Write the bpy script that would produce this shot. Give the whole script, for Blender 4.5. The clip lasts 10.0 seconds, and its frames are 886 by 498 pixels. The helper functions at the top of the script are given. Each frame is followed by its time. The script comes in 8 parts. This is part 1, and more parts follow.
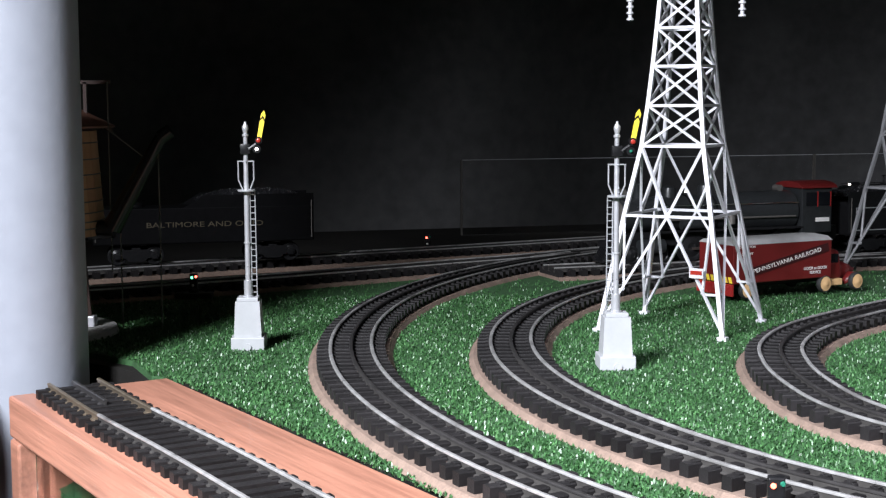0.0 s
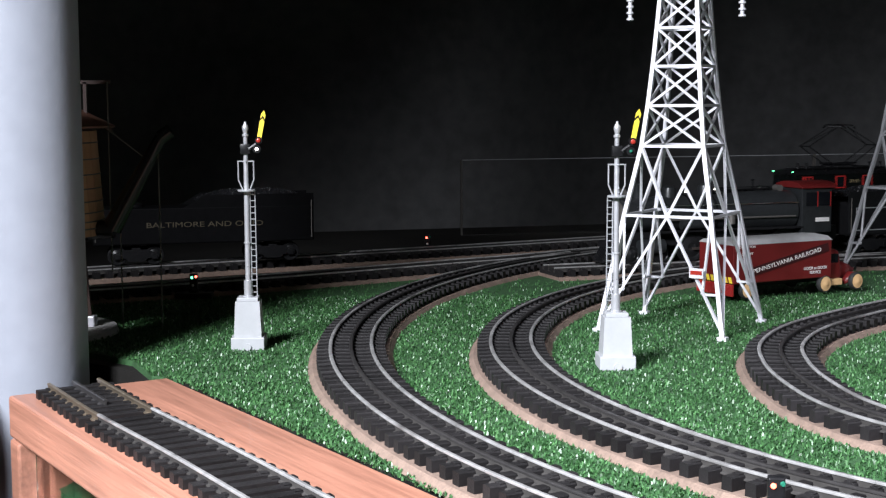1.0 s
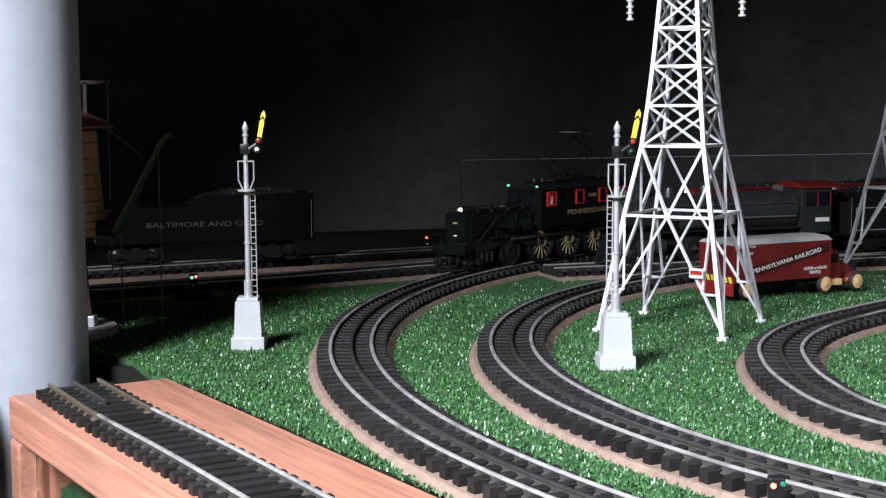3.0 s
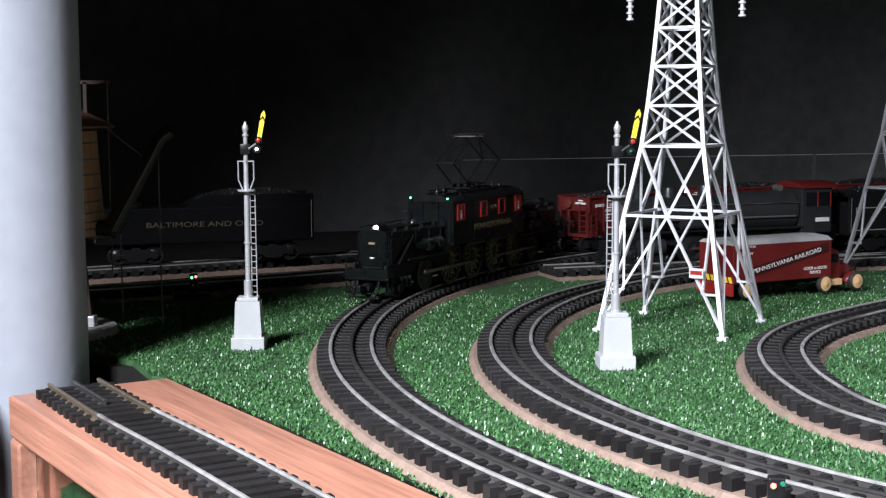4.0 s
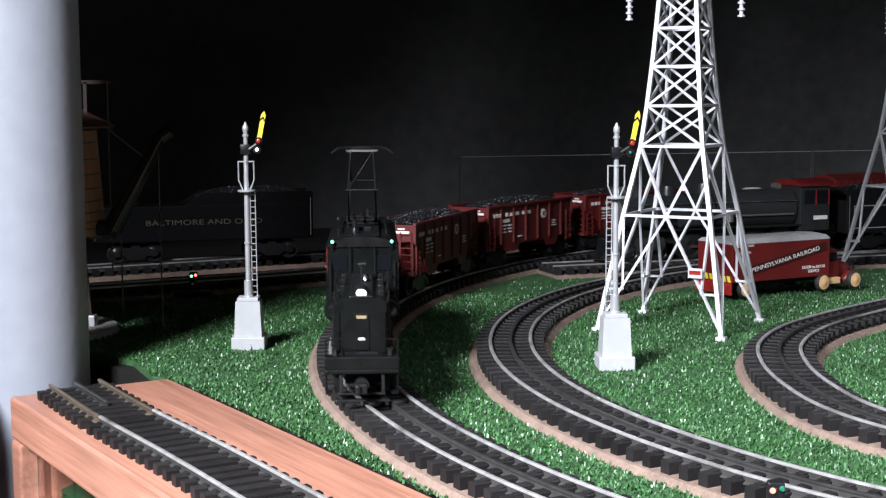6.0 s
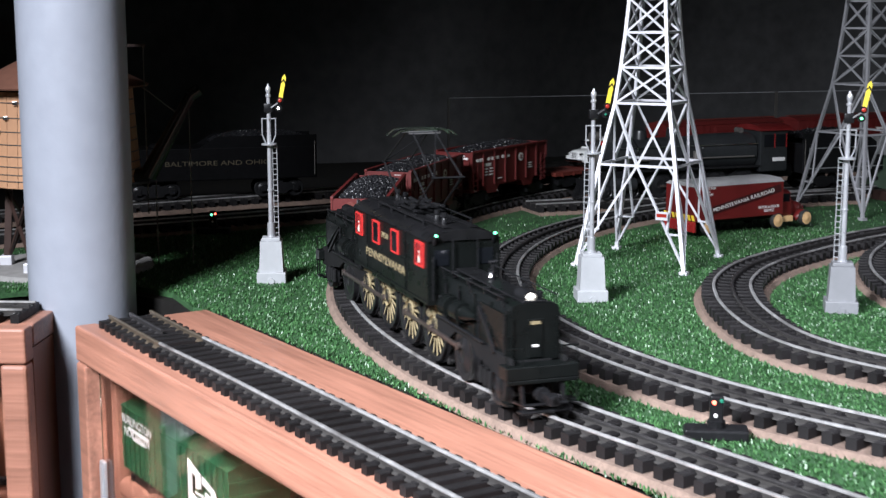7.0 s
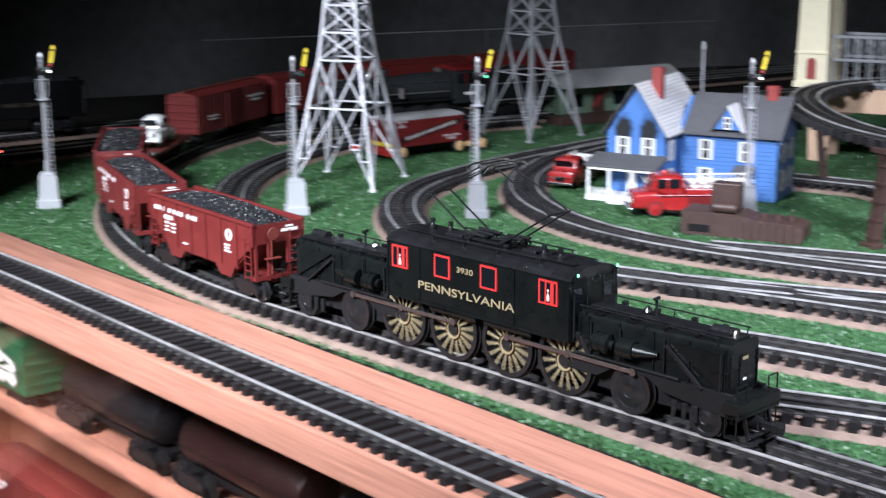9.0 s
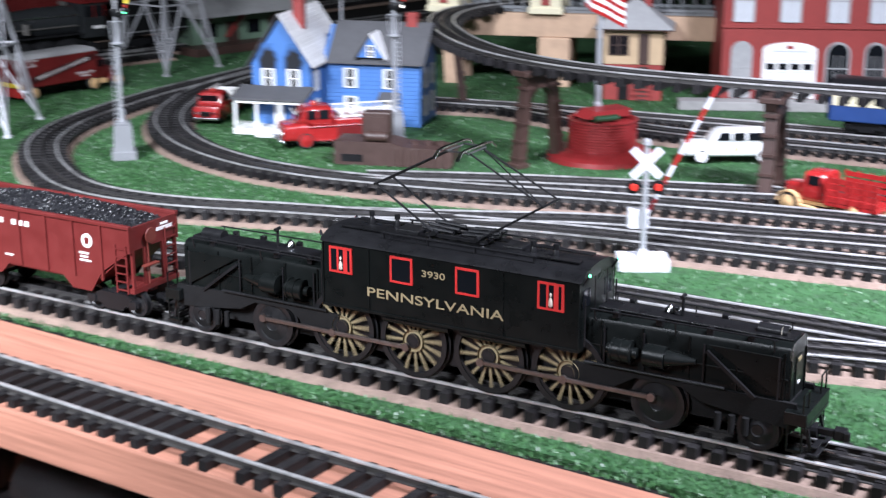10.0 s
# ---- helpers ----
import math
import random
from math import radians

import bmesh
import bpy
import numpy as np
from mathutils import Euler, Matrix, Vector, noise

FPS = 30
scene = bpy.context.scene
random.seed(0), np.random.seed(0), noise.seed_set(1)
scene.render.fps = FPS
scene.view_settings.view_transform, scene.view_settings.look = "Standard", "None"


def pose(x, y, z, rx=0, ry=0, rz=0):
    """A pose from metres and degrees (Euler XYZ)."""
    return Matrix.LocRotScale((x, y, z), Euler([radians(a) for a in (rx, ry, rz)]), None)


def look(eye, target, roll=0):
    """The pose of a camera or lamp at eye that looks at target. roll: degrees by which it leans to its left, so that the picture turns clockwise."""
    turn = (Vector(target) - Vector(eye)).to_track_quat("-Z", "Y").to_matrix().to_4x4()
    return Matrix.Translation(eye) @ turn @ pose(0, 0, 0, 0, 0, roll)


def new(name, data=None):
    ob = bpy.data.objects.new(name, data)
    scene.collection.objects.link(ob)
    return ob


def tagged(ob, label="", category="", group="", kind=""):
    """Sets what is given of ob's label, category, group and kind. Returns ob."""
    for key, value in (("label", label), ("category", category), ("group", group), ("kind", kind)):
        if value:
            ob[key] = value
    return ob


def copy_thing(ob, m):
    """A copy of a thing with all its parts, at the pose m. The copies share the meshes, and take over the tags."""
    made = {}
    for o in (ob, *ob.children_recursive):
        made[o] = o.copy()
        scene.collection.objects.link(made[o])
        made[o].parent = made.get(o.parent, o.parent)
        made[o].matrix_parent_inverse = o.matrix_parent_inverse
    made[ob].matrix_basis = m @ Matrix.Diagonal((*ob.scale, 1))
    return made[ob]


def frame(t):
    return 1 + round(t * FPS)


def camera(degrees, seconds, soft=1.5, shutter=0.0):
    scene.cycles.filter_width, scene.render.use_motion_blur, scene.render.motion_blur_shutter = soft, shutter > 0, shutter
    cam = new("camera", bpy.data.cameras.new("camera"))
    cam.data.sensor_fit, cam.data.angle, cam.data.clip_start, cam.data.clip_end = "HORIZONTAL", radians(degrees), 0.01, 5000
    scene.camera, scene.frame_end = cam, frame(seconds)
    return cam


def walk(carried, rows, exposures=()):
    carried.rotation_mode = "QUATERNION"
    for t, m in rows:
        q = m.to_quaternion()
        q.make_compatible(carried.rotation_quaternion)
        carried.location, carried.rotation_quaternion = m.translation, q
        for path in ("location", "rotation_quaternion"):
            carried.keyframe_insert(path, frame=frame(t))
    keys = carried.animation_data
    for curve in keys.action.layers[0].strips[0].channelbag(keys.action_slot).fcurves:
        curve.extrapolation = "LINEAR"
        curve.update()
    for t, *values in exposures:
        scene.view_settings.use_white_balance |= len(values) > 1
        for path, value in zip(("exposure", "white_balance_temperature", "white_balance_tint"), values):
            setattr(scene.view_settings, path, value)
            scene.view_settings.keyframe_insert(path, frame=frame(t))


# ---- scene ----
# camera: stands still, then draws back and swings to the right with the train
cam = camera(34.82, 10.0, soft=1.25, shutter=0.5)


def eye(x, y, z, yaw, pitch, roll):
    return pose(x, y, z, 90 + pitch, 0, yaw) @ pose(0, 0, 0, 0, 0, roll)


walk(cam, [
    (0.0, eye(0.0001, 0.0000, 0.1980, 0.00, -5.89, -0.29)),
    (5.7, eye(0.0001, 0.0000, 0.1980, 0.00, -5.89, -0.29)),
    (6.3, eye(-0.0064, -0.0190, 0.2183, -0.35, -7.07, -0.16)),
    (6.5, eye(-0.0108, -0.0595, 0.2277, -0.56, -7.90, -0.08)),
    (7, eye(-0.0217, -0.1644, 0.2475, -1.02, -9.46, -0.09)),
    (7.5, eye(-0.0223, -0.2663, 0.2705, -1.05, -10.49, -0.17)),
    (8, eye(0.0035, -0.3642, 0.2943, -2.53, -11.82, -0.37)),
    (8.5, eye(0.0309, -0.4764, 0.3228, -4.84, -12.77, -0.35)),
    (9, eye(0.0302, -0.5739, 0.3379, -9.54, -13.25, -0.13)),
    (9.5, eye(0.0198, -0.5680, 0.3389, -17.10, -14.81, 0.11)),
    (10, eye(0.0032, -0.5536, 0.3500, -25.04, -16.45, -0.02)),
], exposures=[(0.0, 0.08, 6500, 10), (6.3, 0.08, 6500, 10), (7.3, -0.16, 6300, 10), (8.5, -0.13, 6150, 10), (9.5, -0.05, 6150, 10), (10.0, -0.05, 6150, 10)])

# light: a dim room, two ceiling lamps over the front of the layout
world = bpy.data.worlds.new("room_dark")
scene.world = world
world.use_nodes = True
world.node_tree.nodes["Background"].inputs[0].default_value = (0.5, 0.55, 0.7, 1)
world.node_tree.nodes["Background"].inputs[1].default_value = 0.030
scene.view_settings.exposure = 0.0


def ceiling_lamp(name, at, target, size, watts, colour=(1.0, 0.97, 0.93), spread=180):
    d = bpy.data.lights.new(name, "AREA")
    d.shape, d.size, d.energy, d.color, d.spread = "DISK", size, watts, colour, radians(spread)
    ob = new(name, d)
    ob.matrix_world = look(at, target)
    return ob


ceiling_lamp("ceiling_lamp", (-0.80, -0.30, 1.05), (-0.02, 0.70, 0.0), 0.42, 15.9, (0.90, 0.93, 1.0), 63)
ceiling_lamp("ceiling_lamp", (0.82, -0.55, 1.25), (0.88, 0.24, 0.0), 0.24, 17.6, (0.865, 0.875, 1.0), 65)


# ---- materials ----
def mat(name, colour, rough=0.5, metal=0.0, vary=0.15, scale=60.0, bump=0.0, bump_scale=400.0, per_object=0.0, emit=None, power=0.0, stretch=None, coat=0.0, dirt=None, spec=0.5):
    """A procedural surface: colour with grain at two scales, roughness variation and fine relief."""
    m = bpy.data.materials.new(name)
    m.use_nodes = True
    nt = m.node_tree
    b = nt.nodes["Principled BSDF"]
    b.inputs["Metallic"].default_value = metal
    b.inputs["Coat Weight"].default_value = coat
    b.inputs["Specular IOR Level"].default_value = spec
    tc = nt.nodes.new("ShaderNodeTexCoord")
    vec = tc.outputs["Object"]
    if stretch:
        mp = nt.nodes.new("ShaderNodeMapping")
        mp.inputs["Scale"].default_value = stretch
        nt.links.new(vec, mp.inputs[0])
        vec = mp.outputs[0]
    n1 = nt.nodes.new("ShaderNodeTexNoise")
    n1.inputs["Scale"].default_value, n1.inputs["Detail"].default_value = scale, 6
    n2 = nt.nodes.new("ShaderNodeTexNoise")
    n2.inputs["Scale"].default_value, n2.inputs["Detail"].default_value = scale * 0.13, 3
    for n in (n1, n2):
        nt.links.new(vec, n.inputs["Vector"])
    add = nt.nodes.new("ShaderNodeMath")
    add.operation = "ADD"
    nt.links.new(n1.outputs[0], add.inputs[0])
    nt.links.new(n2.outputs[0], add.inputs[1])
    mr = nt.nodes.new("ShaderNodeMapRange")
    mr.inputs[1].default_value, mr.inputs[2].default_value = 0.6, 1.4
    mr.inputs[3].default_value, mr.inputs[4].default_value = 1 - vary, 1 + vary
    nt.links.new(add.outputs[0], mr.inputs[0])
    val = mr.outputs[0]
    if per_object:
        oi = nt.nodes.new("ShaderNodeObjectInfo")
        m2 = nt.nodes.new("ShaderNodeMapRange")
        m2.inputs[3].default_value, m2.inputs[4].default_value = 1 - per_object, 1 + per_object
        nt.links.new(oi.outputs["Random"], m2.inputs[0])
        mu = nt.nodes.new("ShaderNodeMath")
        mu.operation = "MULTIPLY"
        nt.links.new(val, mu.inputs[0])
        nt.links.new(m2.outputs[0], mu.inputs[1])
        val = mu.outputs[0]
    sc = nt.nodes.new("ShaderNodeVectorMath")
    sc.operation = "SCALE"
    sc.inputs[0].default_value = colour
    nt.links.new(val, sc.inputs["Scale"])
    out = sc.outputs[0]
    if dirt:
        mix = nt.nodes.new("ShaderNodeMix")
        mix.data_type = "RGBA"
        r2 = nt.nodes.new("ShaderNodeMapRange")
        r2.inputs[1].default_value, r2.inputs[2].default_value = 0.52, 0.68
        nt.links.new(n2.outputs[0], r2.inputs[0])
        nt.links.new(r2.outputs[0], mix.inputs["Factor"])
        nt.links.new(out, mix.inputs["A"])
        mix.inputs["B"].default_value = (*dirt, 1)
        out = mix.outputs["Result"]
    nt.links.new(out, b.inputs["Base Color"])
    rr = nt.nodes.new("ShaderNodeMapRange")
    rr.inputs[3].default_value, rr.inputs[4].default_value = max(0.03, rough - 0.12), min(1, rough + 0.12)
    nt.links.new(n1.outputs[0], rr.inputs[0])
    nt.links.new(rr.outputs[0], b.inputs["Roughness"])
    if bump:
        n3 = nt.nodes.new("ShaderNodeTexNoise")
        n3.inputs["Scale"].default_value, n3.inputs["Detail"].default_value = bump_scale, 4
        nt.links.new(vec, n3.inputs["Vector"])
        bp = nt.nodes.new("ShaderNodeBump")
        bp.inputs["Strength"].default_value, bp.inputs["Distance"].default_value = bump, 0.001
        nt.links.new(n3.outputs[0], bp.inputs["Height"])
        nt.links.new(bp.outputs[0], b.inputs["Normal"])
    if emit:
        b.inputs["Emission Color"].default_value = (*emit, 1)
        b.inputs["Emission Strength"].default_value = power
    return m


def glass_mat(name, tint=(1, 1, 1), rough=0.02, ior=1.1):
    m = bpy.data.materials.new(name)
    m.use_nodes = True
    b = m.node_tree.nodes["Principled BSDF"]
    b.inputs["Base Color"].default_value = (*tint, 1)
    b.inputs["Roughness"].default_value = rough
    b.inputs["Transmission Weight"].default_value = 1.0
    b.inputs["IOR"].default_value = ior
    return m


M_TURF = mat("turf_base", (0.025, 0.08, 0.025), 0.8, 0, 0.5, 300, 0.8, 700)
M_ROADBED = mat("cork_roadbed", (0.20, 0.14, 0.11), 0.9, 0, 0.35, 500, 0.9, 900)
M_TIE = mat("black_plastic_tie", (0.013, 0.012, 0.0125), 0.55, 0, 0.3, 300, 0.3, 900, per_object=0.35, spec=0.2)
M_RAIL = mat("nickel_rail", (0.67, 0.66, 0.655), 0.32, 0.68, 0.35, 120, 0.1, 900, dirt=(0.27, 0.26, 0.255))
M_RAILWEB = mat("grimy_rail_web", (0.05, 0.047, 0.045), 0.6, 0.3, 0.3, 150, spec=0.3)
M_RAILDARK = mat("blackened_centre_rail", (0.055, 0.052, 0.052), 0.38, 0.5, 0.35, 120, 0.1, 900)
M_BRASS = mat("tarnished_rail", (0.33, 0.27, 0.2), 0.45, 0.9, 0.2, 120)
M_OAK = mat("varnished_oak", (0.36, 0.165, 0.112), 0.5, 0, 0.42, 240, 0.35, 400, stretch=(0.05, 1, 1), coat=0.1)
# darker copy of the oak, with the panels' shade put into its colour
M_OAKSHADE = mat("shaded_oak", (0.24, 0.09, 0.05), 0.5, 0, 0.25, 120, 0.2, 260, stretch=(1, 1, 0.08))
M_COLUMN = mat("grey_gloss_paint", (0.30, 0.32, 0.37), 0.45, 0, 0.06, 60, 0.25, 120)
M_CURTAIN = mat("black_drape", (0.105, 0.105, 0.108), 0.95, 0, 0.3, 40, 0.3, 600, spec=0.1)
M_ROOM = mat("pale_room_paint", (0.62, 0.62, 0.63), 0.9, 0, 0.2, 5)
M_BOARD = mat("dark_board", (0.012, 0.011, 0.010), 0.85, 0, 0.4, 60, 0.3, 300, spec=0.2)
M_CARPET = mat("grey_carpet", (0.32, 0.31, 0.30), 0.95, 0, 0.3, 80, 0.4, 300)
M_SILVER = mat("silver_paint", (0.55, 0.56, 0.585), 0.32, 0.55, 0.08, 200, 0.05, 600)
M_WHITEMETAL = mat("white_painted_metal", (0.66, 0.66, 0.70), 0.38, 0.15, 0.06, 200, 0.05, 600)
M_GREYBASE = mat("pale_grey_plastic", (0.37, 0.38, 0.395), 0.5, 0, 0.08, 150, 0.1, 600)
M_BLACK = mat("satin_black", (0.010, 0.010, 0.011), 0.35, 0, 0.3, 300, spec=0.22)
M_BLACKGLOSS = mat("gloss_black", (0.010, 0.010, 0.011), 0.22, 0, 0.3, 300)
M_YELLOW = mat("signal_yellow", (0.80, 0.62, 0.05), 0.45, 0, 0.08, 200)
M_REDLENS = mat("red_lens", (0.35, 0.03, 0.02), 0.2, 0, 0.1, 100)
M_REDGLOW = mat("red_lamp_glow", (0.9, 0.2, 0.1), 0.3, emit=(1.0, 0.12, 0.08), power=6.0)
M_WHITEGLOW = mat("white_lamp_glow", (1, 1, 1), 0.3, emit=(1.0, 0.95, 0.85), power=7.0)
M_GREENGLOW = mat("green_lamp_glow", (0.2, 0.9, 0.4), 0.3, emit=(0.15, 1.0, 0.45), power=3.5)
M_GREENLENS = mat("green_lens", (0.02, 0.16, 0.10), 0.2)
M_PANE = glass_mat("clear_pane")
# brown tint puts the shade of the case interior into the door glass
M_DOORGLASS = glass_mat("case_door_glass", (0.60, 0.55, 0.53), 0.03, 1.4)


# ---- mesh helpers ----
def link(name, bm, material, parent=None, label="", smooth=False):
    me = bpy.data.meshes.new(name)
    bmesh.ops.recalc_face_normals(bm, faces=bm.faces)
    bm.to_mesh(me)
    bm.free()
    me.materials.append(material)
    if smooth:
        for p in me.polygons:
            p.use_smooth = True
        if smooth == "auto":
            me.set_sharp_from_angle(angle=radians(35))
    ob = new(name, me)
    if parent is not None:
        ob.parent = parent
    if label:
        ob["label"] = label
    return ob


def part(name, bm, material, parent, label="", smooth=False):
    return link(name, bm, material, parent, label, smooth)


def thing(name, label, category, group="", at=None, kind=""):
    e = new(name)
    e.empty_display_size = 0.02
    if at is not None:
        e.matrix_basis = at
    return tagged(e, label, category, group, kind)


def box(bm, x0, x1, y0, y1, z0, z1, bevel=0.0, m=None):
    vs = bmesh.ops.create_cube(bm, size=1)["verts"]
    bmesh.ops.transform(bm, matrix=Matrix.Translation(((x0 + x1) / 2, (y0 + y1) / 2, (z0 + z1) / 2)) @ Matrix.Diagonal((abs(x1 - x0), abs(y1 - y0), abs(z1 - z0), 1)), verts=vs)
    if bevel:
        es = list({e for v in vs for e in v.link_edges})
        r = bmesh.ops.bevel(bm, geom=es, offset=bevel, segments=2, affect="EDGES", profile=0.5)
        vs = list({v for f in r["faces"] for v in f.verts} | {v for v in vs if v.is_valid})
    if m is not None:
        bmesh.ops.transform(bm, matrix=m, verts=vs)
    return bm


def rod(bm, a, b, r, r2=None, seg=8, caps=True):
    a, b = Vector(a), Vector(b)
    d = b - a
    q = d.to_track_quat("Z", "Y").to_matrix().to_4x4()
    bmesh.ops.create_cone(bm, cap_ends=caps, segments=seg, radius1=r, radius2=r if r2 is None else r2, depth=d.length, matrix=Matrix.Translation((a + b) / 2) @ q)
    return bm


def bar(bm, a, b, w, h=None):
    """A square bar from a to b."""
    a, b = Vector(a), Vector(b)
    d = b - a
    q = d.to_track_quat("Z", "Y").to_matrix().to_4x4()
    bmesh.ops.create_cube(bm, size=1, matrix=Matrix.Translation((a + b) / 2) @ q @ Matrix.Diagonal((w, h or w, d.length, 1)))
    return bm


def lathe(bm, profile, seg=24, m=None, cap=True):
    """profile: (radius, z) from below up."""
    rings = []
    for r, z in profile:
        rings.append([bm.verts.new((r * math.cos(2 * math.pi * i / seg), r * math.sin(2 * math.pi * i / seg), z)) for i in range(seg)])
    for a, b in zip(rings, rings[1:]):
        for i in range(seg):
            bm.faces.new((a[i], a[(i + 1) % seg], b[(i + 1) % seg], b[i]))
    if cap:
        bm.faces.new(rings[0][::-1])
        bm.faces.new(rings[-1])
    if m is not None:
        bmesh.ops.transform(bm, matrix=m, verts=[v for r in rings for v in r])
    return bm


def prism(bm, outline, x0, x1, axis="x", m=None):
    """A closed outline (2D) pushed along an axis: x -> outline is (y, z); y -> (x, z); z -> (x, y)."""
    def p(a, b, c):
        return {"x": (c, a, b), "y": (a, c, b), "z": (a, b, c)}[axis]
    A = [bm.verts.new(p(a, b, x0)) for a, b in outline]
    B = [bm.verts.new(p(a, b, x1)) for a, b in outline]
    n = len(A)
    bm.faces.new(A[::-1])
    bm.faces.new(B)
    for i in range(n):
        bm.faces.new((A[i], A[(i + 1) % n], B[(i + 1) % n], B[i]))
    if m is not None:
        bmesh.ops.transform(bm, matrix=m, verts=A + B)
    return bm


def text_part(body, size, m, material, parent, name="lettering", label="", sx=1.0, bold=0.0):
    c = bpy.data.curves.new(name, "FONT")
    c.body, c.size, c.align_x, c.align_y, c.extrude, c.offset = body, size, "CENTER", "CENTER", 0.00012, bold
    tmp = bpy.data.objects.new(name, c)
    me = bpy.data.meshes.new_from_object(tmp)
    me.materials.clear()
    me.materials.append(material)
    bpy.data.objects.remove(tmp)
    ob = new(name, me)
    ob.parent = parent
    ob.matrix_basis = m @ Matrix.Diagonal((sx, 1, 1, 1))
    if label:
        ob["label"] = label
    return ob


# ---- plan: everything is laid out from the straight tracks' heading ----
A1 = radians(-55.016)
U = Vector((math.cos(A1), math.sin(A1)))
N = Vector((math.sin(A1), -math.cos(A1)))


def un(u, n):
    p = U * u + N * n
    return (p.x, p.y)


def arc(cx, cy, r, a0, a1, step=0.02):
    k = max(4, int(abs(radians(a1 - a0)) * r / step))
    return [(cx + r * math.cos(radians(a0 + (a1 - a0) * i / k)), cy + r * math.sin(radians(a0 + (a1 - a0) * i / k))) for i in range(k + 1)]


class Path:
    """A smooth line through plan points, by its length."""

    def __init__(self, pts):
        P = [Vector(p).to_2d() for p in pts]
        P = [2 * P[0] - P[1]] + P + [2 * P[-1] - P[-2]]
        fine = []
        for a, b, c, d in zip(P, P[1:], P[2:], P[3:]):
            k = max(2, int((c - b).length / 0.006))
            for i in range(k):
                t = i / k
                fine.append(0.5 * ((2 * b) + (c - a) * t + (2 * a - 5 * b + 4 * c - d) * t * t + (3 * b - a - 3 * c + d) * t ** 3))
        fine.append(P[-2])
        self.p = np.array([tuple(v) for v in fine])
        self.s = np.r_[0, np.cumsum(np.hypot(*np.diff(self.p, axis=0).T))]
        self.length = self.s[-1]

    def at(self, s):
        if s > self.length:
            d = (self.p[-1] - self.p[-2]) / np.hypot(*(self.p[-1] - self.p[-2]))
            return self.p[-1] + d * (s - self.length)
        if s < 0:
            d = (self.p[1] - self.p[0]) / np.hypot(*(self.p[1] - self.p[0]))
            return self.p[0] + d * s
        return np.array((np.interp(s, self.s, self.p[:, 0]), np.interp(s, self.s, self.p[:, 1])))

    def turn(self, s):
        d = self.at(s + 0.004) - self.at(s - 0.004)
        return math.atan2(d[1], d[0])


C1, R1 = (0.8216, 1.1374), 0.8949
C2, R2 = (0.6962, 1.0743), 0.6435
TAN = 214.98
BACK = Vector((math.cos(radians(24)), math.sin(radians(24))))
b1 = Vector((C1[0] + R1 * math.cos(radians(114)), C1[1] + R1 * math.sin(radians(114))))
MAIN = Path([tuple(b1 + BACK * d) for d in (2.2, 1.6, 1.0, 0.6, 0.3, 0.1)] + arc(*C1, R1, 114, TAN) + [un(u, N.dot(Vector(C1)) + R1) for u in (-0.4, -0.2, 0.0, 0.2, 0.4, 0.7, 1.0, 1.5)])
S_TAN = float(MAIN.s[np.argmin(np.hypot(MAIN.p[:, 0] - C1[0] - R1 * math.cos(radians(TAN)), MAIN.p[:, 1] - C1[1] - R1 * math.sin(radians(TAN))))])
SECOND = Path(arc(*C2, R2, 75, TAN) + [un(u, n) for u, n in ((-0.42, -0.547), (-0.3, -0.568), (-0.15, -0.61), (0.0, -0.64), (0.2, -0.645), (0.5, -0.645), (1.5, -0.645))])
THIRD = Path([(1.5, 1.95), (1.1, 1.75), (0.85, 1.61), (0.69, 1.505), (0.56, 1.41), (0.45, 1.325), (0.36, 1.235), (0.30, 1.16), (0.262, 1.08), (0.246, 1.0), (0.243, 0.93), (0.250, 0.86), (0.275, 0.80), (0.33, 0.735), (0.43, 0.655), (0.60, 0.505), (0.79, 0.30), (1.0, 0.09), (1.3, -0.2)])
FOURTH = Path([(0.70, 1.485), (0.58, 1.395), (0.50, 1.305)] + arc(0.833, 1.033, 0.425, 148, 205) + [(0.487, 0.79), (0.545, 0.725), (0.607, 0.665), (0.70, 0.585), (0.795, 0.495), (0.886, 0.40), (1.1, 0.155)])
YARD = Path([(0.53, 0.765), (0.629, 0.705), (0.708, 0.650), (0.839, 0.550), (1.0, 0.43), (1.3, 0.20)])
LINK = Path([(0.45, 0.637), (0.55, 0.575), (0.655, 0.512), (0.75, 0.425), (0.85, 0.335), (1.1, 0.085)])
BRANCH = Path([un(-0.33, -0.431), un(-0.2, -0.452), un(-0.05, -0.502), un(0.05, -0.54), un(0.2, -0.592), un(0.4, -0.64)])
FAR_A = Path([(1.5, 0.27), (1.25, 0.57), (1.113, 0.735), (0.965, 0.91), (0.885, 1.005), (0.805, 1.085), (0.72, 1.165), (0.63, 1.24)])
FAR_B = Path([(1.4, 0.22), (1.2, 0.48), (1.055, 0.67), (0.945, 0.81), (0.895, 0.91), (0.845, 1.035)])
SIDING = Path([(0.12, 1.60), (0.28, 1.655), (0.5, 1.735), (0.8, 1.85), (1.1, 1.97), (1.6, 2.17)])
BACK_L = Path([(-1.0, 1.10), (-0.6, 1.31), (-0.30, 1.462), (-0.15, 1.55), (0.0, 1.65), (0.1, 1.715), (0.25, 1.83), tuple(b1 + BACK * 0.06)])
BACK_F = Path([(-1.0, 1.26), (-0.6, 1.49), (-0.3, 1.66), (0.0, 1.82), (0.4, 2.03), (1.0, 2.28), (1.6, 2.5)])
CASE_A = radians(-57.914)
CU, CN = Vector((math.cos(CASE_A), math.sin(CASE_A))), Vector((math.sin(CASE_A), -math.cos(CASE_A)))


def cs(u, n):
    p = CU * u + CN * n
    return (p.x, p.y)


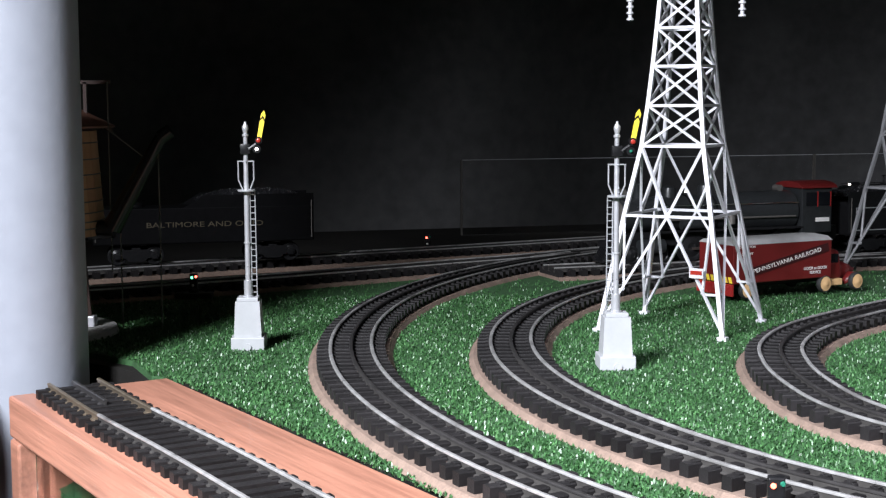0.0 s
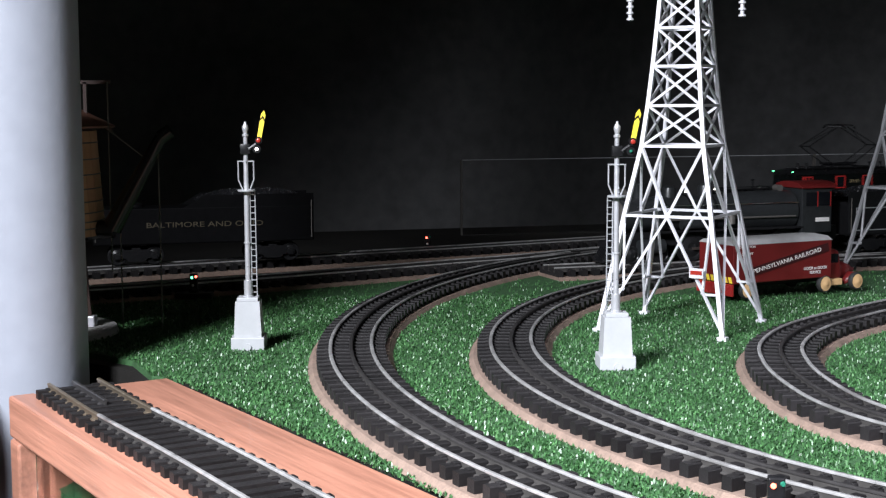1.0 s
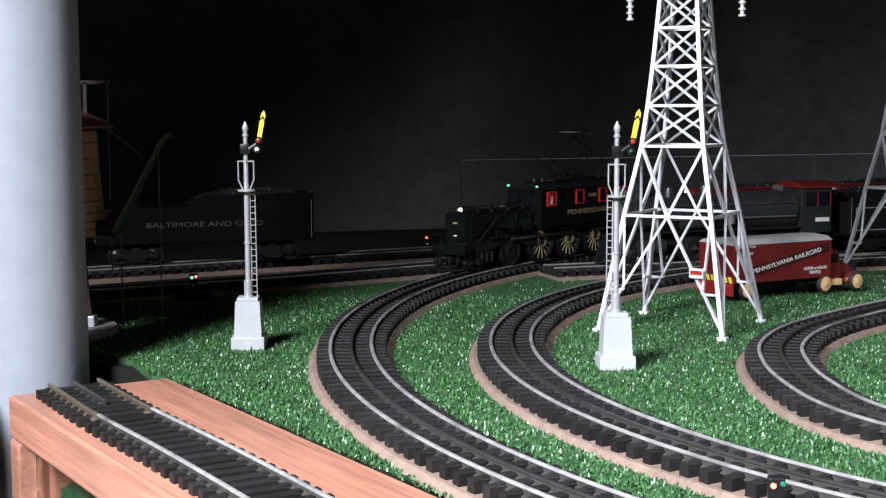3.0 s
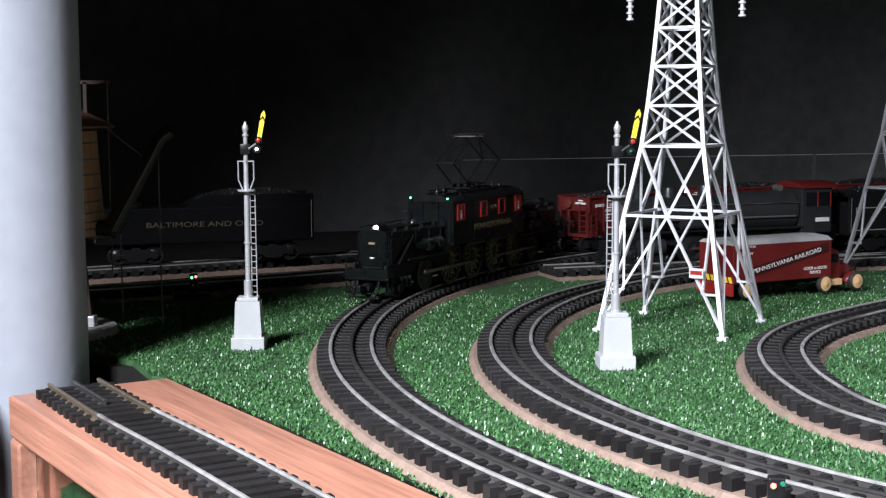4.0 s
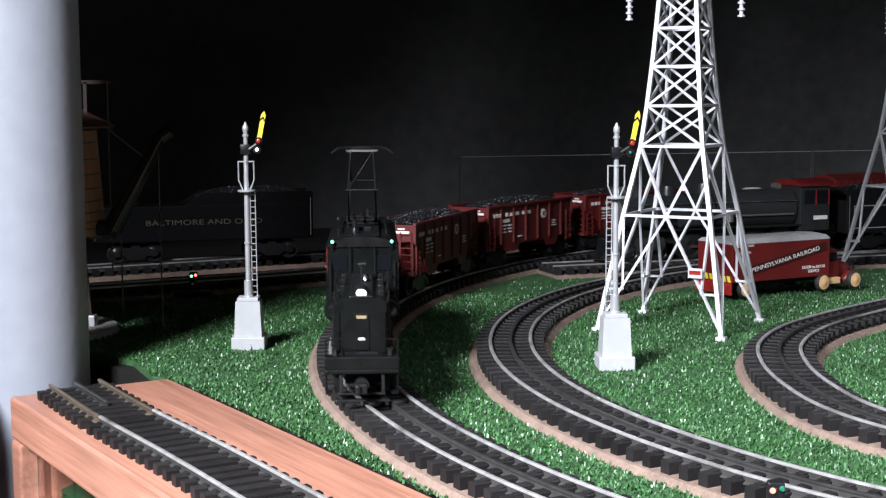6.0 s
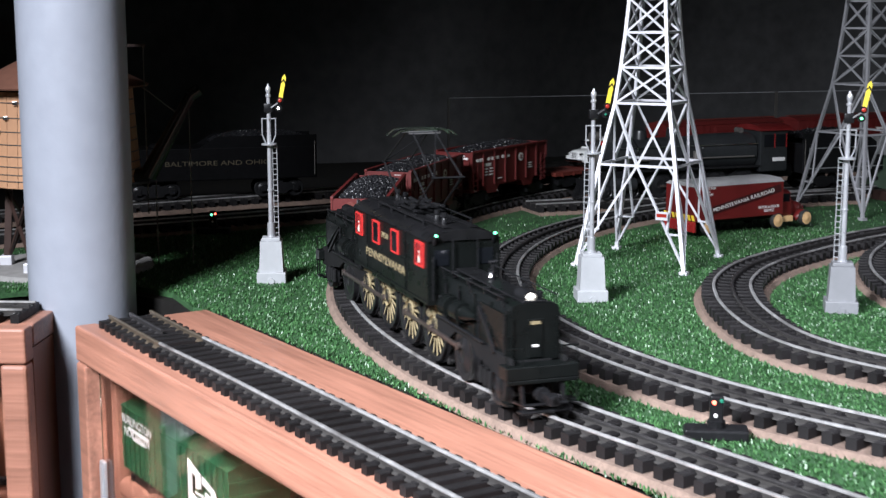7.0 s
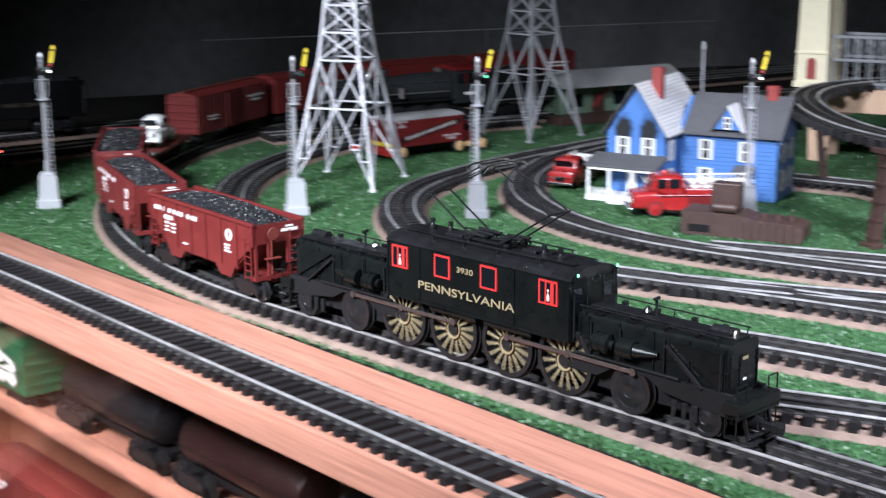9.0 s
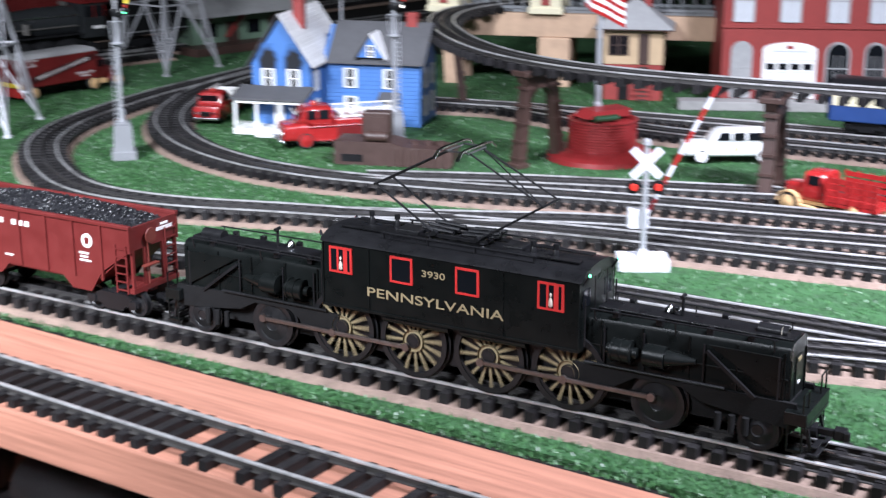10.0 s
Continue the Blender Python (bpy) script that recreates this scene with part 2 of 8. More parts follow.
CASE_LINE = Path([cs(u, n) for u, n in ((-0.952, -0.2950), (-0.84, -0.2915), (-0.7, -0.2925), (-0.45, -0.288), (-0.2, -0.285), (0.05, -0.281), (0.6, -0.279))])

# ---- room ----
FLOOR_Z = -0.95


def room():
    def slab(name, x0, x1, y0, y1, z0, z1, m):
        return tagged(link(name, box(bmesh.new(), x0, x1, y0, y1, z0, z1), m), kind="structure")
    slab("floor", -3.2, 4.2, -3.2, 3.2, FLOOR_Z - 0.1, FLOOR_Z, M_CARPET)
    slab("ceiling", -3.2, 4.2, -3.2, 3.2, 1.6, 1.7, M_ROOM)
    slab("wall_north", -3.2, 4.2, 3.2, 3.3, FLOOR_Z, 1.6, M_ROOM)
    slab("wall_south", -3.2, 4.2, -3.3, -3.2, FLOOR_Z, 1.6, M_ROOM)
    slab("wall_west", -3.3, -3.2, -3.2, 3.2, FLOOR_Z, 1.6, M_ROOM)
    slab("wall_east", 4.2, 4.3, -3.2, 3.2, FLOOR_Z, 1.6, M_ROOM)
    # pleated black drape hung round the back and the sides of the layout
    pts = []
    line = Path([(-2.6, 0.6), (-2.0, 1.75), (-1.0, 2.3), (0.3, 2.68), (1.6, 2.9), (3.0, 2.7), (3.9, 1.6)])
    k = 900
    bm = bmesh.new()
    rows = (-0.9, -0.3, 0.1, 0.5, 0.9, 1.3, 1.58)
    grid = []
    for j, z in enumerate(rows):
        r = []
        for i in range(k):
            s = line.length * i / (k - 1)
            p, a = line.at(s), line.turn(s)
            w = 0.050 * math.sin(s * 6.3 + 1.3 * math.sin(s * 2.1) + z * 0.35) + 0.012 * math.sin(s * 15 + 1.5 * math.sin(s * 4) - z * 0.5)
            r.append(bm.verts.new((p[0] - math.sin(a) * w, p[1] + math.cos(a) * w, z)))
        grid.append(r)
    for a, b in zip(grid, grid[1:]):
        for i in range(k - 1):
            bm.faces.new((a[i], a[i + 1], b[i + 1], b[i]))
    ob = link("curtain", bm, M_CURTAIN, smooth=True)
    so = ob.modifiers.new("thick", "SOLIDIFY")
    so.thickness = 0.004
    tagged(ob, "black pleated cloth drape hanging behind the layout", "curtain")


room()


# ---- table, turf ----
TURF = [cs(-0.967, -0.3705), cs(1.3, -0.3705), (2.6, 0.0), (2.8, 2.45), (1.6, 2.20), (1.1, 2.00), (0.8, 1.88), (0.5, 1.79), (0.25, 1.83), (0.0, 1.65), (-0.15, 1.55), (-0.30, 1.462), (-0.6, 1.31), (-1.0, 1.10), (-1.0, 1.03), (-0.5, 1.04), (-0.385, 1.10), (-0.295, 1.135), (-0.243, 1.090), (-0.215, 1.026)]


def table():
    """Dark board reaching the drape at the back, with a turf mat over its front."""
    pts = [cs(-0.967, -0.376), cs(1.3, -0.376), (2.7, 0.0), (2.85, 2.55), (1.2, 2.6), (-0.2, 2.25), (-1.3, 1.75), (-1.5, 1.0), (-0.5, 1.03), (-0.375, 1.11), (-0.31, 1.13), (-0.255, 1.085)]
    tagged(link("ground", prism(bmesh.new(), pts, -0.03, -0.0055, "z"), M_BOARD), "dark board of the layout table top", "ground", kind="structure")
    tagged(link("turf_mat", prism(bmesh.new(), [cs(-0.967, -0.382), cs(1.3, -0.382)] + TURF[2:], -0.0055, -0.001, "z"), M_TURF), "green turf mat over the layout table top", "ground", kind="structure")


table()
TRACKS = [MAIN, SECOND, THIRD, FOURTH, YARD, LINK, BRANCH, FAR_A, FAR_B, SIDING, BACK_L, BACK_F]


def grass_mat():
    m = bpy.data.materials.new("plastic_turf_fibres")
    m.use_nodes = True
    nt = m.node_tree
    b = nt.nodes["Principled BSDF"]
    g = nt.nodes.new("ShaderNodeNewGeometry")
    r = nt.nodes.new("ShaderNodeValToRGB")
    el = r.color_ramp.elements
    el[0].position, el[0].color = 0.0, (0.020, 0.062, 0.019, 1)
    el[1].position, el[1].color = 0.95, (0.076, 0.185, 0.066, 1)
    e = el.new(0.6)
    e.color = (0.045, 0.122, 0.042, 1)
    e = el.new(1.0)
    e.color = (0.34, 0.42, 0.34, 1)
    nt.links.new(g.outputs["Random Per Island"], r.inputs[0])
    nt.links.new(r.outputs[0], b.inputs["Base Color"])
    b.inputs["Roughness"].default_value = 0.38
    b.inputs["Specular IOR Level"].default_value = 0.35
    return m


def point_in(poly, x, y):
    c = np.zeros(len(x), bool)
    for (x0, y0), (x1, y1) in zip(poly, poly[1:] + poly[:1]):
        with np.errstate(divide="ignore", invalid="ignore"):
            c ^= ((y0 > y) != (y1 > y)) & (x < (x1 - x0) * (y - y0) / (y1 - y0 + 1e-12) + x0)
    return c


def grass():
    rng = np.random.default_rng(5)
    P = []
    # dense where the eye comes near, thinner behind
    for (x0, x1, y0, y1, k) in ((-0.35, 0.62, 0.15, 1.0, 230000), (-0.4, 0.62, 1.0, 1.45, 95000), (0.62, 1.3, 0.0, 1.45, 90000), (-1.0, 1.5, 1.45, 2.0, 42000), (-0.9, -0.35, 0.9, 1.4, 12000), (0.6, 1.2, -0.7, 0.15, 30000), (0.25, 0.6, -0.2, 0.15, 34000)):
        P.append(np.c_[rng.uniform(x0, x1, k), rng.uniform(y0, y1, k)])
    P = np.concatenate(P)
    keep = point_in(TURF, P[:, 0], P[:, 1])
    P = P[keep]
    # nothing grows on the roadbeds
    for t in TRACKS:
        q = t.p[::2]
        ok = np.ones(len(P), bool)
        for a in range(0, len(q), 40):
            blk = q[a:a + 40]
            lo, hi = blk.min(0) - 0.05, blk.max(0) + 0.05
            near = np.where(((P > lo) & (P < hi)).all(1))[0]
            if len(near):
                d = np.hypot(P[near, 0][:, None] - blk[:, 0], P[near, 1][:, None] - blk[:, 1]).min(1)
                ok[near[d < 0.0335]] = False
        P = P[ok]
    n = len(P)
    az, lean = rng.uniform(0, 2 * np.pi, n), rng.uniform(0.1, 1.1, n)
    h, w = rng.uniform(0.0010, 0.0030, n), rng.uniform(0.00035, 0.00080, n)
    side = np.c_[-np.sin(az), np.cos(az), np.zeros(n)]
    up = np.c_[np.cos(az) * np.sin(lean), np.sin(az) * np.sin(lean), np.cos(lean)]
    base = np.c_[P, np.full(n, -0.0011)]
    v = np.empty((n, 4, 3))
    v[:, 0], v[:, 1] = base - side * w[:, None], base + side * w[:, None]
    tip = base + up * h[:, None]
    tw = rng.uniform(-0.5, 0.5, n)[:, None] * 0.001
    v[:, 2], v[:, 3] = tip + side * w[:, None] * 0.7 + up * tw, tip - side * w[:, None] * 0.7 - up * tw
    me = bpy.data.meshes.new("turf")
    me.vertices.add(4 * n)
    me.vertices.foreach_set("co", v.ravel())
    me.loops.add(4 * n)
    me.loops.foreach_set("vertex_index", np.arange(4 * n, dtype=np.int32))
    me.polygons.add(n)
    me.polygons.foreach_set("loop_start", np.arange(0, 4 * n, 4, dtype=np.int32))
    me.update()
    me.validate()
    me.materials.append(grass_mat())
    tagged(new("turf", me), "short shiny green plastic grass fibres on the table", "grass", kind="stuff")


grass()


# ---- tracks ----
RAIL_TOP = 0.013


def sweep(path, s0, s1, profile, step=0.008):
    """profile: closed (offset to the left, z)."""
    bm = bmesh.new()
    k = max(2, int((s1 - s0) / step))
    rings = []
    for i in range(k + 1):
        s = s0 + (s1 - s0) * i / k
        p, a = path.at(s), path.turn(s)
        rings.append([bm.verts.new((p[0] - math.sin(a) * o, p[1] + math.cos(a) * o, z)) for o, z in profile])
    m = len(profile)
    for a, b in zip(rings, rings[1:]):
        for i in range(m):
            bm.faces.new((a[i], a[(i + 1) % m], b[(i + 1) % m], b[i]))
    bm.faces.new(rings[0])
    bm.faces.new(rings[-1][::-1])
    return bm


def rail_profile(o, top=RAIL_TOP, foot=0.0075):
    return [(o - 0.0022, foot), (o + 0.0022, foot), (o + 0.0021, foot + 0.0007), (o + 0.0007, foot + 0.0013), (o + 0.0007, top - 0.0017), (o + 0.0014, top - 0.0013), (o + 0.0013, top - 0.0004), (o + 0.0008, top), (o - 0.0008, top), (o - 0.0013, top - 0.0004), (o - 0.0014, top - 0.0013), (o - 0.0007, top - 0.0017), (o - 0.0007, foot + 0.0013), (o - 0.0021, foot + 0.0007)]


def tie_mesh(k=1.0):
    bm = bmesh.new()
    # a block with chamfered top and two spike plates
    prism(bm, [(-0.0036 * k, -0.0032), (0.0036 * k, -0.0032), (0.0034 * k, 0.0042), (0.0029 * k, 0.0049), (-0.0029 * k, 0.0049), (-0.0034 * k, 0.0042)], -0.0265, 0.0265, "y")
    for y in (-0.0159, 0.0159):
        box(bm, -0.0024, 0.0024, y - 0.0042, y + 0.0042, 0.0049, 0.0056)
    me = bpy.data.meshes.new("tie")
    bmesh.ops.recalc_face_normals(bm, faces=bm.faces)
    bm.to_mesh(me)
    bm.free()
    me.materials.append(M_TIE)
    return me


TIE = tie_mesh()
SLIM_TIE = tie_mesh(0.92)
LATE = []


def track(path, label, bed=True, s0=0.0, s1=None, ties=True, pitch=0.0150, name="track", z=0.0, tie_z=0.0052, rails=None):
    s1 = path.length if s1 is None else s1
    e = thing(name, label, "model track", kind="structure")
    if bed:
        part("roadbed", sweep(path, s0, s1, [(-0.034, -0.002 + z), (0.034, -0.002 + z), (0.0295, 0.0028 + z), (-0.0295, 0.0028 + z)]), M_ROADBED, e, "brown cork roadbed strip", smooth=False)
    for o, m in rails or ((-0.01588, M_RAIL), (0.0, M_RAILDARK), (0.01588, M_RAIL)):
        r = part("rail", sweep(path, s0, s1, rail_profile(o, RAIL_TOP + z, 0.0073 + z)), m, e, smooth="auto")
        # polished head, grimy web and foot
        r.data.materials.append(M_RAILWEB)
        for f in r.data.polygons:
            f.material_index = 0 if f.center.z > RAIL_TOP + z - 0.0016 else 1
    if ties:
        LATE.append((e, path, s0, s1, pitch, z + tie_z))
    return e


def lay_ties():
    rng = random.Random(3)
    for e, path, s0, s1, pitch, z in LATE:
        k = int((s1 - s0) / pitch)
        for i in range(k + 1):
            if path is CASE_LINE and i > 52 and i % 7 in (2, 6):
                continue
            s = s0 + i * pitch + 0.004 + rng.uniform(-0.0005, 0.0005)
            p, a = path.at(s), path.turn(s) + rng.uniform(-0.012, 0.012)
            ob = new("tie", SLIM_TIE if path is CASE_LINE else TIE)
            ob.parent = e
            ob.matrix_basis = pose(p[0], p[1], z, 0, 0, math.degrees(a))


track(MAIN, "three-rail model track curving and running along the table edge", s0=0.9, s1=MAIN.length - 0.2)
track(SECOND, "three-rail model track curving inside the outer line", s0=0.3, s1=SECOND.length - 0.3)
track(THIRD, "three-rail model track of the inner loop on cork roadbed", s0=0.35)
track(FOURTH, "three-rail model track of the innermost tight curve")
track(BRANCH, "diverging turnout track between two lines", s0=0.05)
track(YARD, "bright three-rail yard track on dark ties")
track(LINK, "bright three-rail connecting track in the yard")
track(FAR_A, "three-rail track at the back near the fire station")
track(FAR_B, "three-rail track at the back near the fire station")
track(SIDING, "three-rail siding carrying the parked steam engine")
track(BACK_L, "three-rail track along the dark back edge", s0=0.1)
track(BACK_F, "three-rail back track carrying the parked tender", s0=0.1)
case_track = track(CASE_LINE, "two-rail track on dark ties along the top of the wooden display case", bed=False, z=-0.004, tie_z=0.0040, s0=0.115, pitch=0.0138, rails=((-0.0172, M_RAIL), (0.0172, M_RAIL)))
for o, end in ((-0.0172, 0.1145), (0.0172, 0.1145), (0.0, 0.075)):
    part("rail", sweep(CASE_LINE, 0.0, end, rail_profile(o, RAIL_TOP - 0.0044, 0.0033)), M_RAILDARK if o == 0.0 else M_BRASS, case_track, "" if o == 0.0 else "tarnished brass rail end", smooth="auto")
LATE.append((case_track, CASE_LINE, 0.0, 0.105, 0.0138, 0.0))


# ---- column ----
def column():
    bm = bmesh.new()
    lathe(bm, [(0.0457, FLOOR_Z), (0.0457, -0.3), (0.0458, 0.0), (0.0456, 0.4), (0.0457, 1.6)], 64)
    ob = link("column", bm, M_COLUMN, smooth="auto")
    ob.location = (-0.3165, 1.0597, 0)
    tagged(ob, "round steel support column in glossy pale grey paint", "column", kind="structure")


column()


# ---- display case of oak with sliding glass and models inside ----
def display_case(u0, u1, n_back, n_front, label, z_top=0.0):
    """In the case's own frame: x along it, y towards the viewer."""
    e = thing("display_case", label, "display case", at=Matrix.Translation((0, 0, 0)) @ Matrix(((CU.x, CN.x, 0, 0), (CU.y, CN.y, 0, 0), (0, 0, 1, 0), (0, 0, 0, 1))))
    z0 = FLOOR_Z
    part("top_board", box(bmesh.new(), u0, u1, n_back, n_front - 0.020, z_top - 0.02, z_top - 0.0012, 0.0015), M_OAK, e)
    part("front_rail", box(bmesh.new(), u0, u1, n_front - 0.019, n_front, z_top - 0.030, z_top - 0.001, 0.002), M_OAK, e)
    part("end_post", box(bmesh.new(), u0, u0 + 0.02, n_front - 0.019, n_front, z0 + 0.0, z_top - 0.031, 0.002), M_OAK, e)
    # end and back panels take the oak with shade in its colour
    part("end_panel", box(bmesh.new(), u0 + 0.001, u0 + 0.014, n_back, n_front - 0.020, z0, z_top - 0.021, 0.001), M_OAKSHADE, e)
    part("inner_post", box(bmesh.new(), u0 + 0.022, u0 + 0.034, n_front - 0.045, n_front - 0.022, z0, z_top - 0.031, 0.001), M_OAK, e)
    part("back_panel", box(bmesh.new(), u0 + 0.015, u1, n_back, n_back + 0.008, z0, z_top - 0.021), M_OAKSHADE, e)
    for zs in (-0.130, -0.27, -0.41, -0.57):
        part("shelf", box(bmesh.new(), u0 + 0.035, u1, n_back + 0.009, n_front - 0.03, zs - 0.012, zs, 0.002), M_OAK, e, "oak shelf with rounded front edge")
        b = bmesh.new()
        rod(b, (u0 + 0.036, n_front - 0.03, zs - 0.002), (u1, n_front - 0.03, zs - 0.002), 0.0095, seg=14)
        part("shelf_nosing", b, M_OAK, e, smooth="auto")
    g = part("glass_door", box(bmesh.new(), u0 + 0.0215, u1, n_front - 0.0140, n_front - 0.0115, z0 + 0.05, z_top - 0.032), M_DOORGLASS, e, "sliding glass door")
    g.visible_shadow = False
    hb = bmesh.new()
    box(hb, u0 + 0.024, u0 + 0.033, n_front - 0.0112, n_front - 0.0075, -0.172, -0.109, 0.001)
    box(hb, u0 + 0.0262, u0 + 0.0308, n_front - 0.0076, n_front - 0.0068, -0.168, -0.113)
    part("door_pull", hb, M_SILVER, e, "brushed metal finger pull")
    return e


display_case(-0.972, 1.6, -0.3707, -0.2549, "oak display case with glass front and oak top board")


# ---- semaphore signals ----
def signal(at, turn, lit="white", base_m=None, ladder=1):
    e = thing("semaphore_signal", "silver semaphore signal with raised yellow blade on a pale grey base", "railway signal", "semaphore signals", pose(at[0], at[1], 0, 0, 0, turn))
    bm = bmesh.new()
    box(bm, -0.0135, 0.0135, -0.0135, 0.0135, -0.001, 0.0095, 0.0008)
    vs = bmesh.ops.create_cube(bm, size=1)["verts"]
    for v in vs:
        k = 0.0112 if v.co.z < 0 else 0.0098
        v.co = (math.copysign(k, v.co.x), math.copysign(k, v.co.y), 0.0094 if v.co.z < 0 else 0.0385)
    box(bm, -0.0085, 0.0085, -0.0085, 0.0085, 0.0384, 0.0415, 0.0006)
    rod(bm, (0.0, -0.0135, 0.002), (0.0, -0.015, 0.002), 0.003, seg=10)
    part("base", bm, base_m or M_GREYBASE, e, "pale grey stepped plastic base")
    bm = bmesh.new()
    lathe(bm, [(0.0042, 0.0415), (0.0042, 0.0425), (0.0034, 0.0428), (0.0034, 0.055), (0.0021, 0.0552), (0.0021, 0.085), (0.0028, 0.0852), (0.0028, 0.0862), (0.0021, 0.0864), (0.0020, 0.128), (0.0019, 0.158)], 16)
    part("mast", bm, M_SILVER, e, smooth="auto")
    bm = bmesh.new()
    lathe(bm, [(0.0018, 0.157), (0.0018, 0.172), (0.0026, 0.1722), (0.0026, 0.1740), (0.0017, 0.1743), (0.0020, 0.1765), (0.0026, 0.178), (0.0024, 0.1805), (0.0010, 0.1825), (0.0010, 0.1838), (0.0003, 0.1842)], 14)
    part("finial", bm, M_SILVER, e, smooth="auto")
    bm = bmesh.new()
    lathe(bm, [(0.0068, 0.1275), (0.0072, 0.128), (0.0072, 0.1288), (0.0068, 0.1292)], 16)
    part("platform", bm, M_SILVER, e)
    for a, b in (((-0.0062, 0, 0.152), (-0.0062, 0, 0.137)), ((-0.0062, 0, 0.137), (-0.003, 0, 0.1292)), ((0.0062, 0, 0.152), (0.0062, 0, 0.137)), ((0.0062, 0, 0.137), (0.003, 0, 0.1292)), ((-0.0068, 0, 0.152), (0.0068, 0, 0.152)), ((0, -0.0062, 0.152), (0, 0.0062, 0.152))):
        part("railing", rod(bmesh.new(), a, b, 0.0006, seg=6), M_SILVER, e)
    bm = bmesh.new()
    lx = 0.0052 * ladder
    for dx in (-0.0020, 0.0020):
        rod(bm, (lx + dx, 0.001, 0.0418), (lx * 0.9 + dx, 0.001, 0.1276), 0.00045, seg=5)
    for i in range(17):
        z = 0.045 + i * 0.005
        rod(bm, (lx - 0.002, 0.001, z), (lx + 0.002, 0.001, z), 0.00038, seg=5)
    part("ladder", bm, M_SILVER, e)
    bm = bmesh.new()
    box(bm, -0.004, 0.004, -0.004, 0.002, 0.158, 0.166, 0.0006)
    rod(bm, (0.003, -0.003, 0.162), (0.009, -0.003, 0.166), 0.0016, seg=8)
    lathe(bm, [(0.0032, -0.0035), (0.0032, 0.0025)], 14, Matrix.Translation((0.0095, -0.003, 0.162)) @ pose(0, 0, 0, 90))
    lathe(bm, [(0.0030, -0.003), (0.0030, 0.002)], 14, Matrix.Translation((0.0110, -0.003, 0.169)) @ pose(0, 0, 0, 90))
    part("lamp_housing", bm, M_BLACK, e, smooth="auto")
    bm = bmesh.new()
    lathe(bm, [(0.0013, 0.0), (0.0011, 0.0006), (0.0006, 0.001)], 12, Matrix.Translation((0.0095, -0.0065, 0.162)) @ pose(0, 0, 0, 90))
    part("lamp_lens", bm, {"white": M_WHITEGLOW, "dark": M_GREENLENS, "green": M_GREENGLOW}[lit], e, smooth="auto")
    bm = bmesh.new()
    lathe(bm, [(0.0019, 0.0), (0.0016, 0.0006), (0.0008, 0.001)], 12, Matrix.Translation((0.0110, -0.006, 0.169)) @ pose(0, 0, 0, 90))
    part("red_lens", bm, M_REDLENS, e, smooth="auto")
    bm = bmesh.new()
    prism(bm, [(-0.0018, 0), (0.0018, 0), (0.0019, 0.0205), (0.0, 0.0240), (-0.0019, 0.0205)], -0.0005, 0.0005, "y", Matrix.Translation((0.0112, -0.004, 0.1695)) @ pose(0, 0, 0, 0, 11, 0))
    part("blade", bm, M_YELLOW, e, "yellow pointed semaphore blade")
    bm = bmesh.new()
    prism(bm, [(-0.0020, 0.0150), (0, 0.0178), (0.0020, 0.0150), (0.0020, 0.0168), (0, 0.0196), (-0.0020, 0.0168)], -0.0008, 0.0008, "y", Matrix.Translation((0.0112, -0.004, 0.1695)) @ pose(0, 0, 0, 0, 11, 0))
    part("chevron", bm, M_BLACK, e, "black chevron on the blade")
    return e


signal((-0.1593, 1.1460), 2, "white")
signal((0.1297, 1.0512), 2, "dark", ladder=-1)
M_GREYDARK = mat("mid_grey_plastic", (0.19, 0.195, 0.205), 0.5, 0, 0.08, 150, 0.1, 600)
signal((0.3346, 0.9982), -12, "green", M_GREYDARK, ladder=-1)
signal((0.6325, 0.9252), -22, "white", M_GREYDARK)


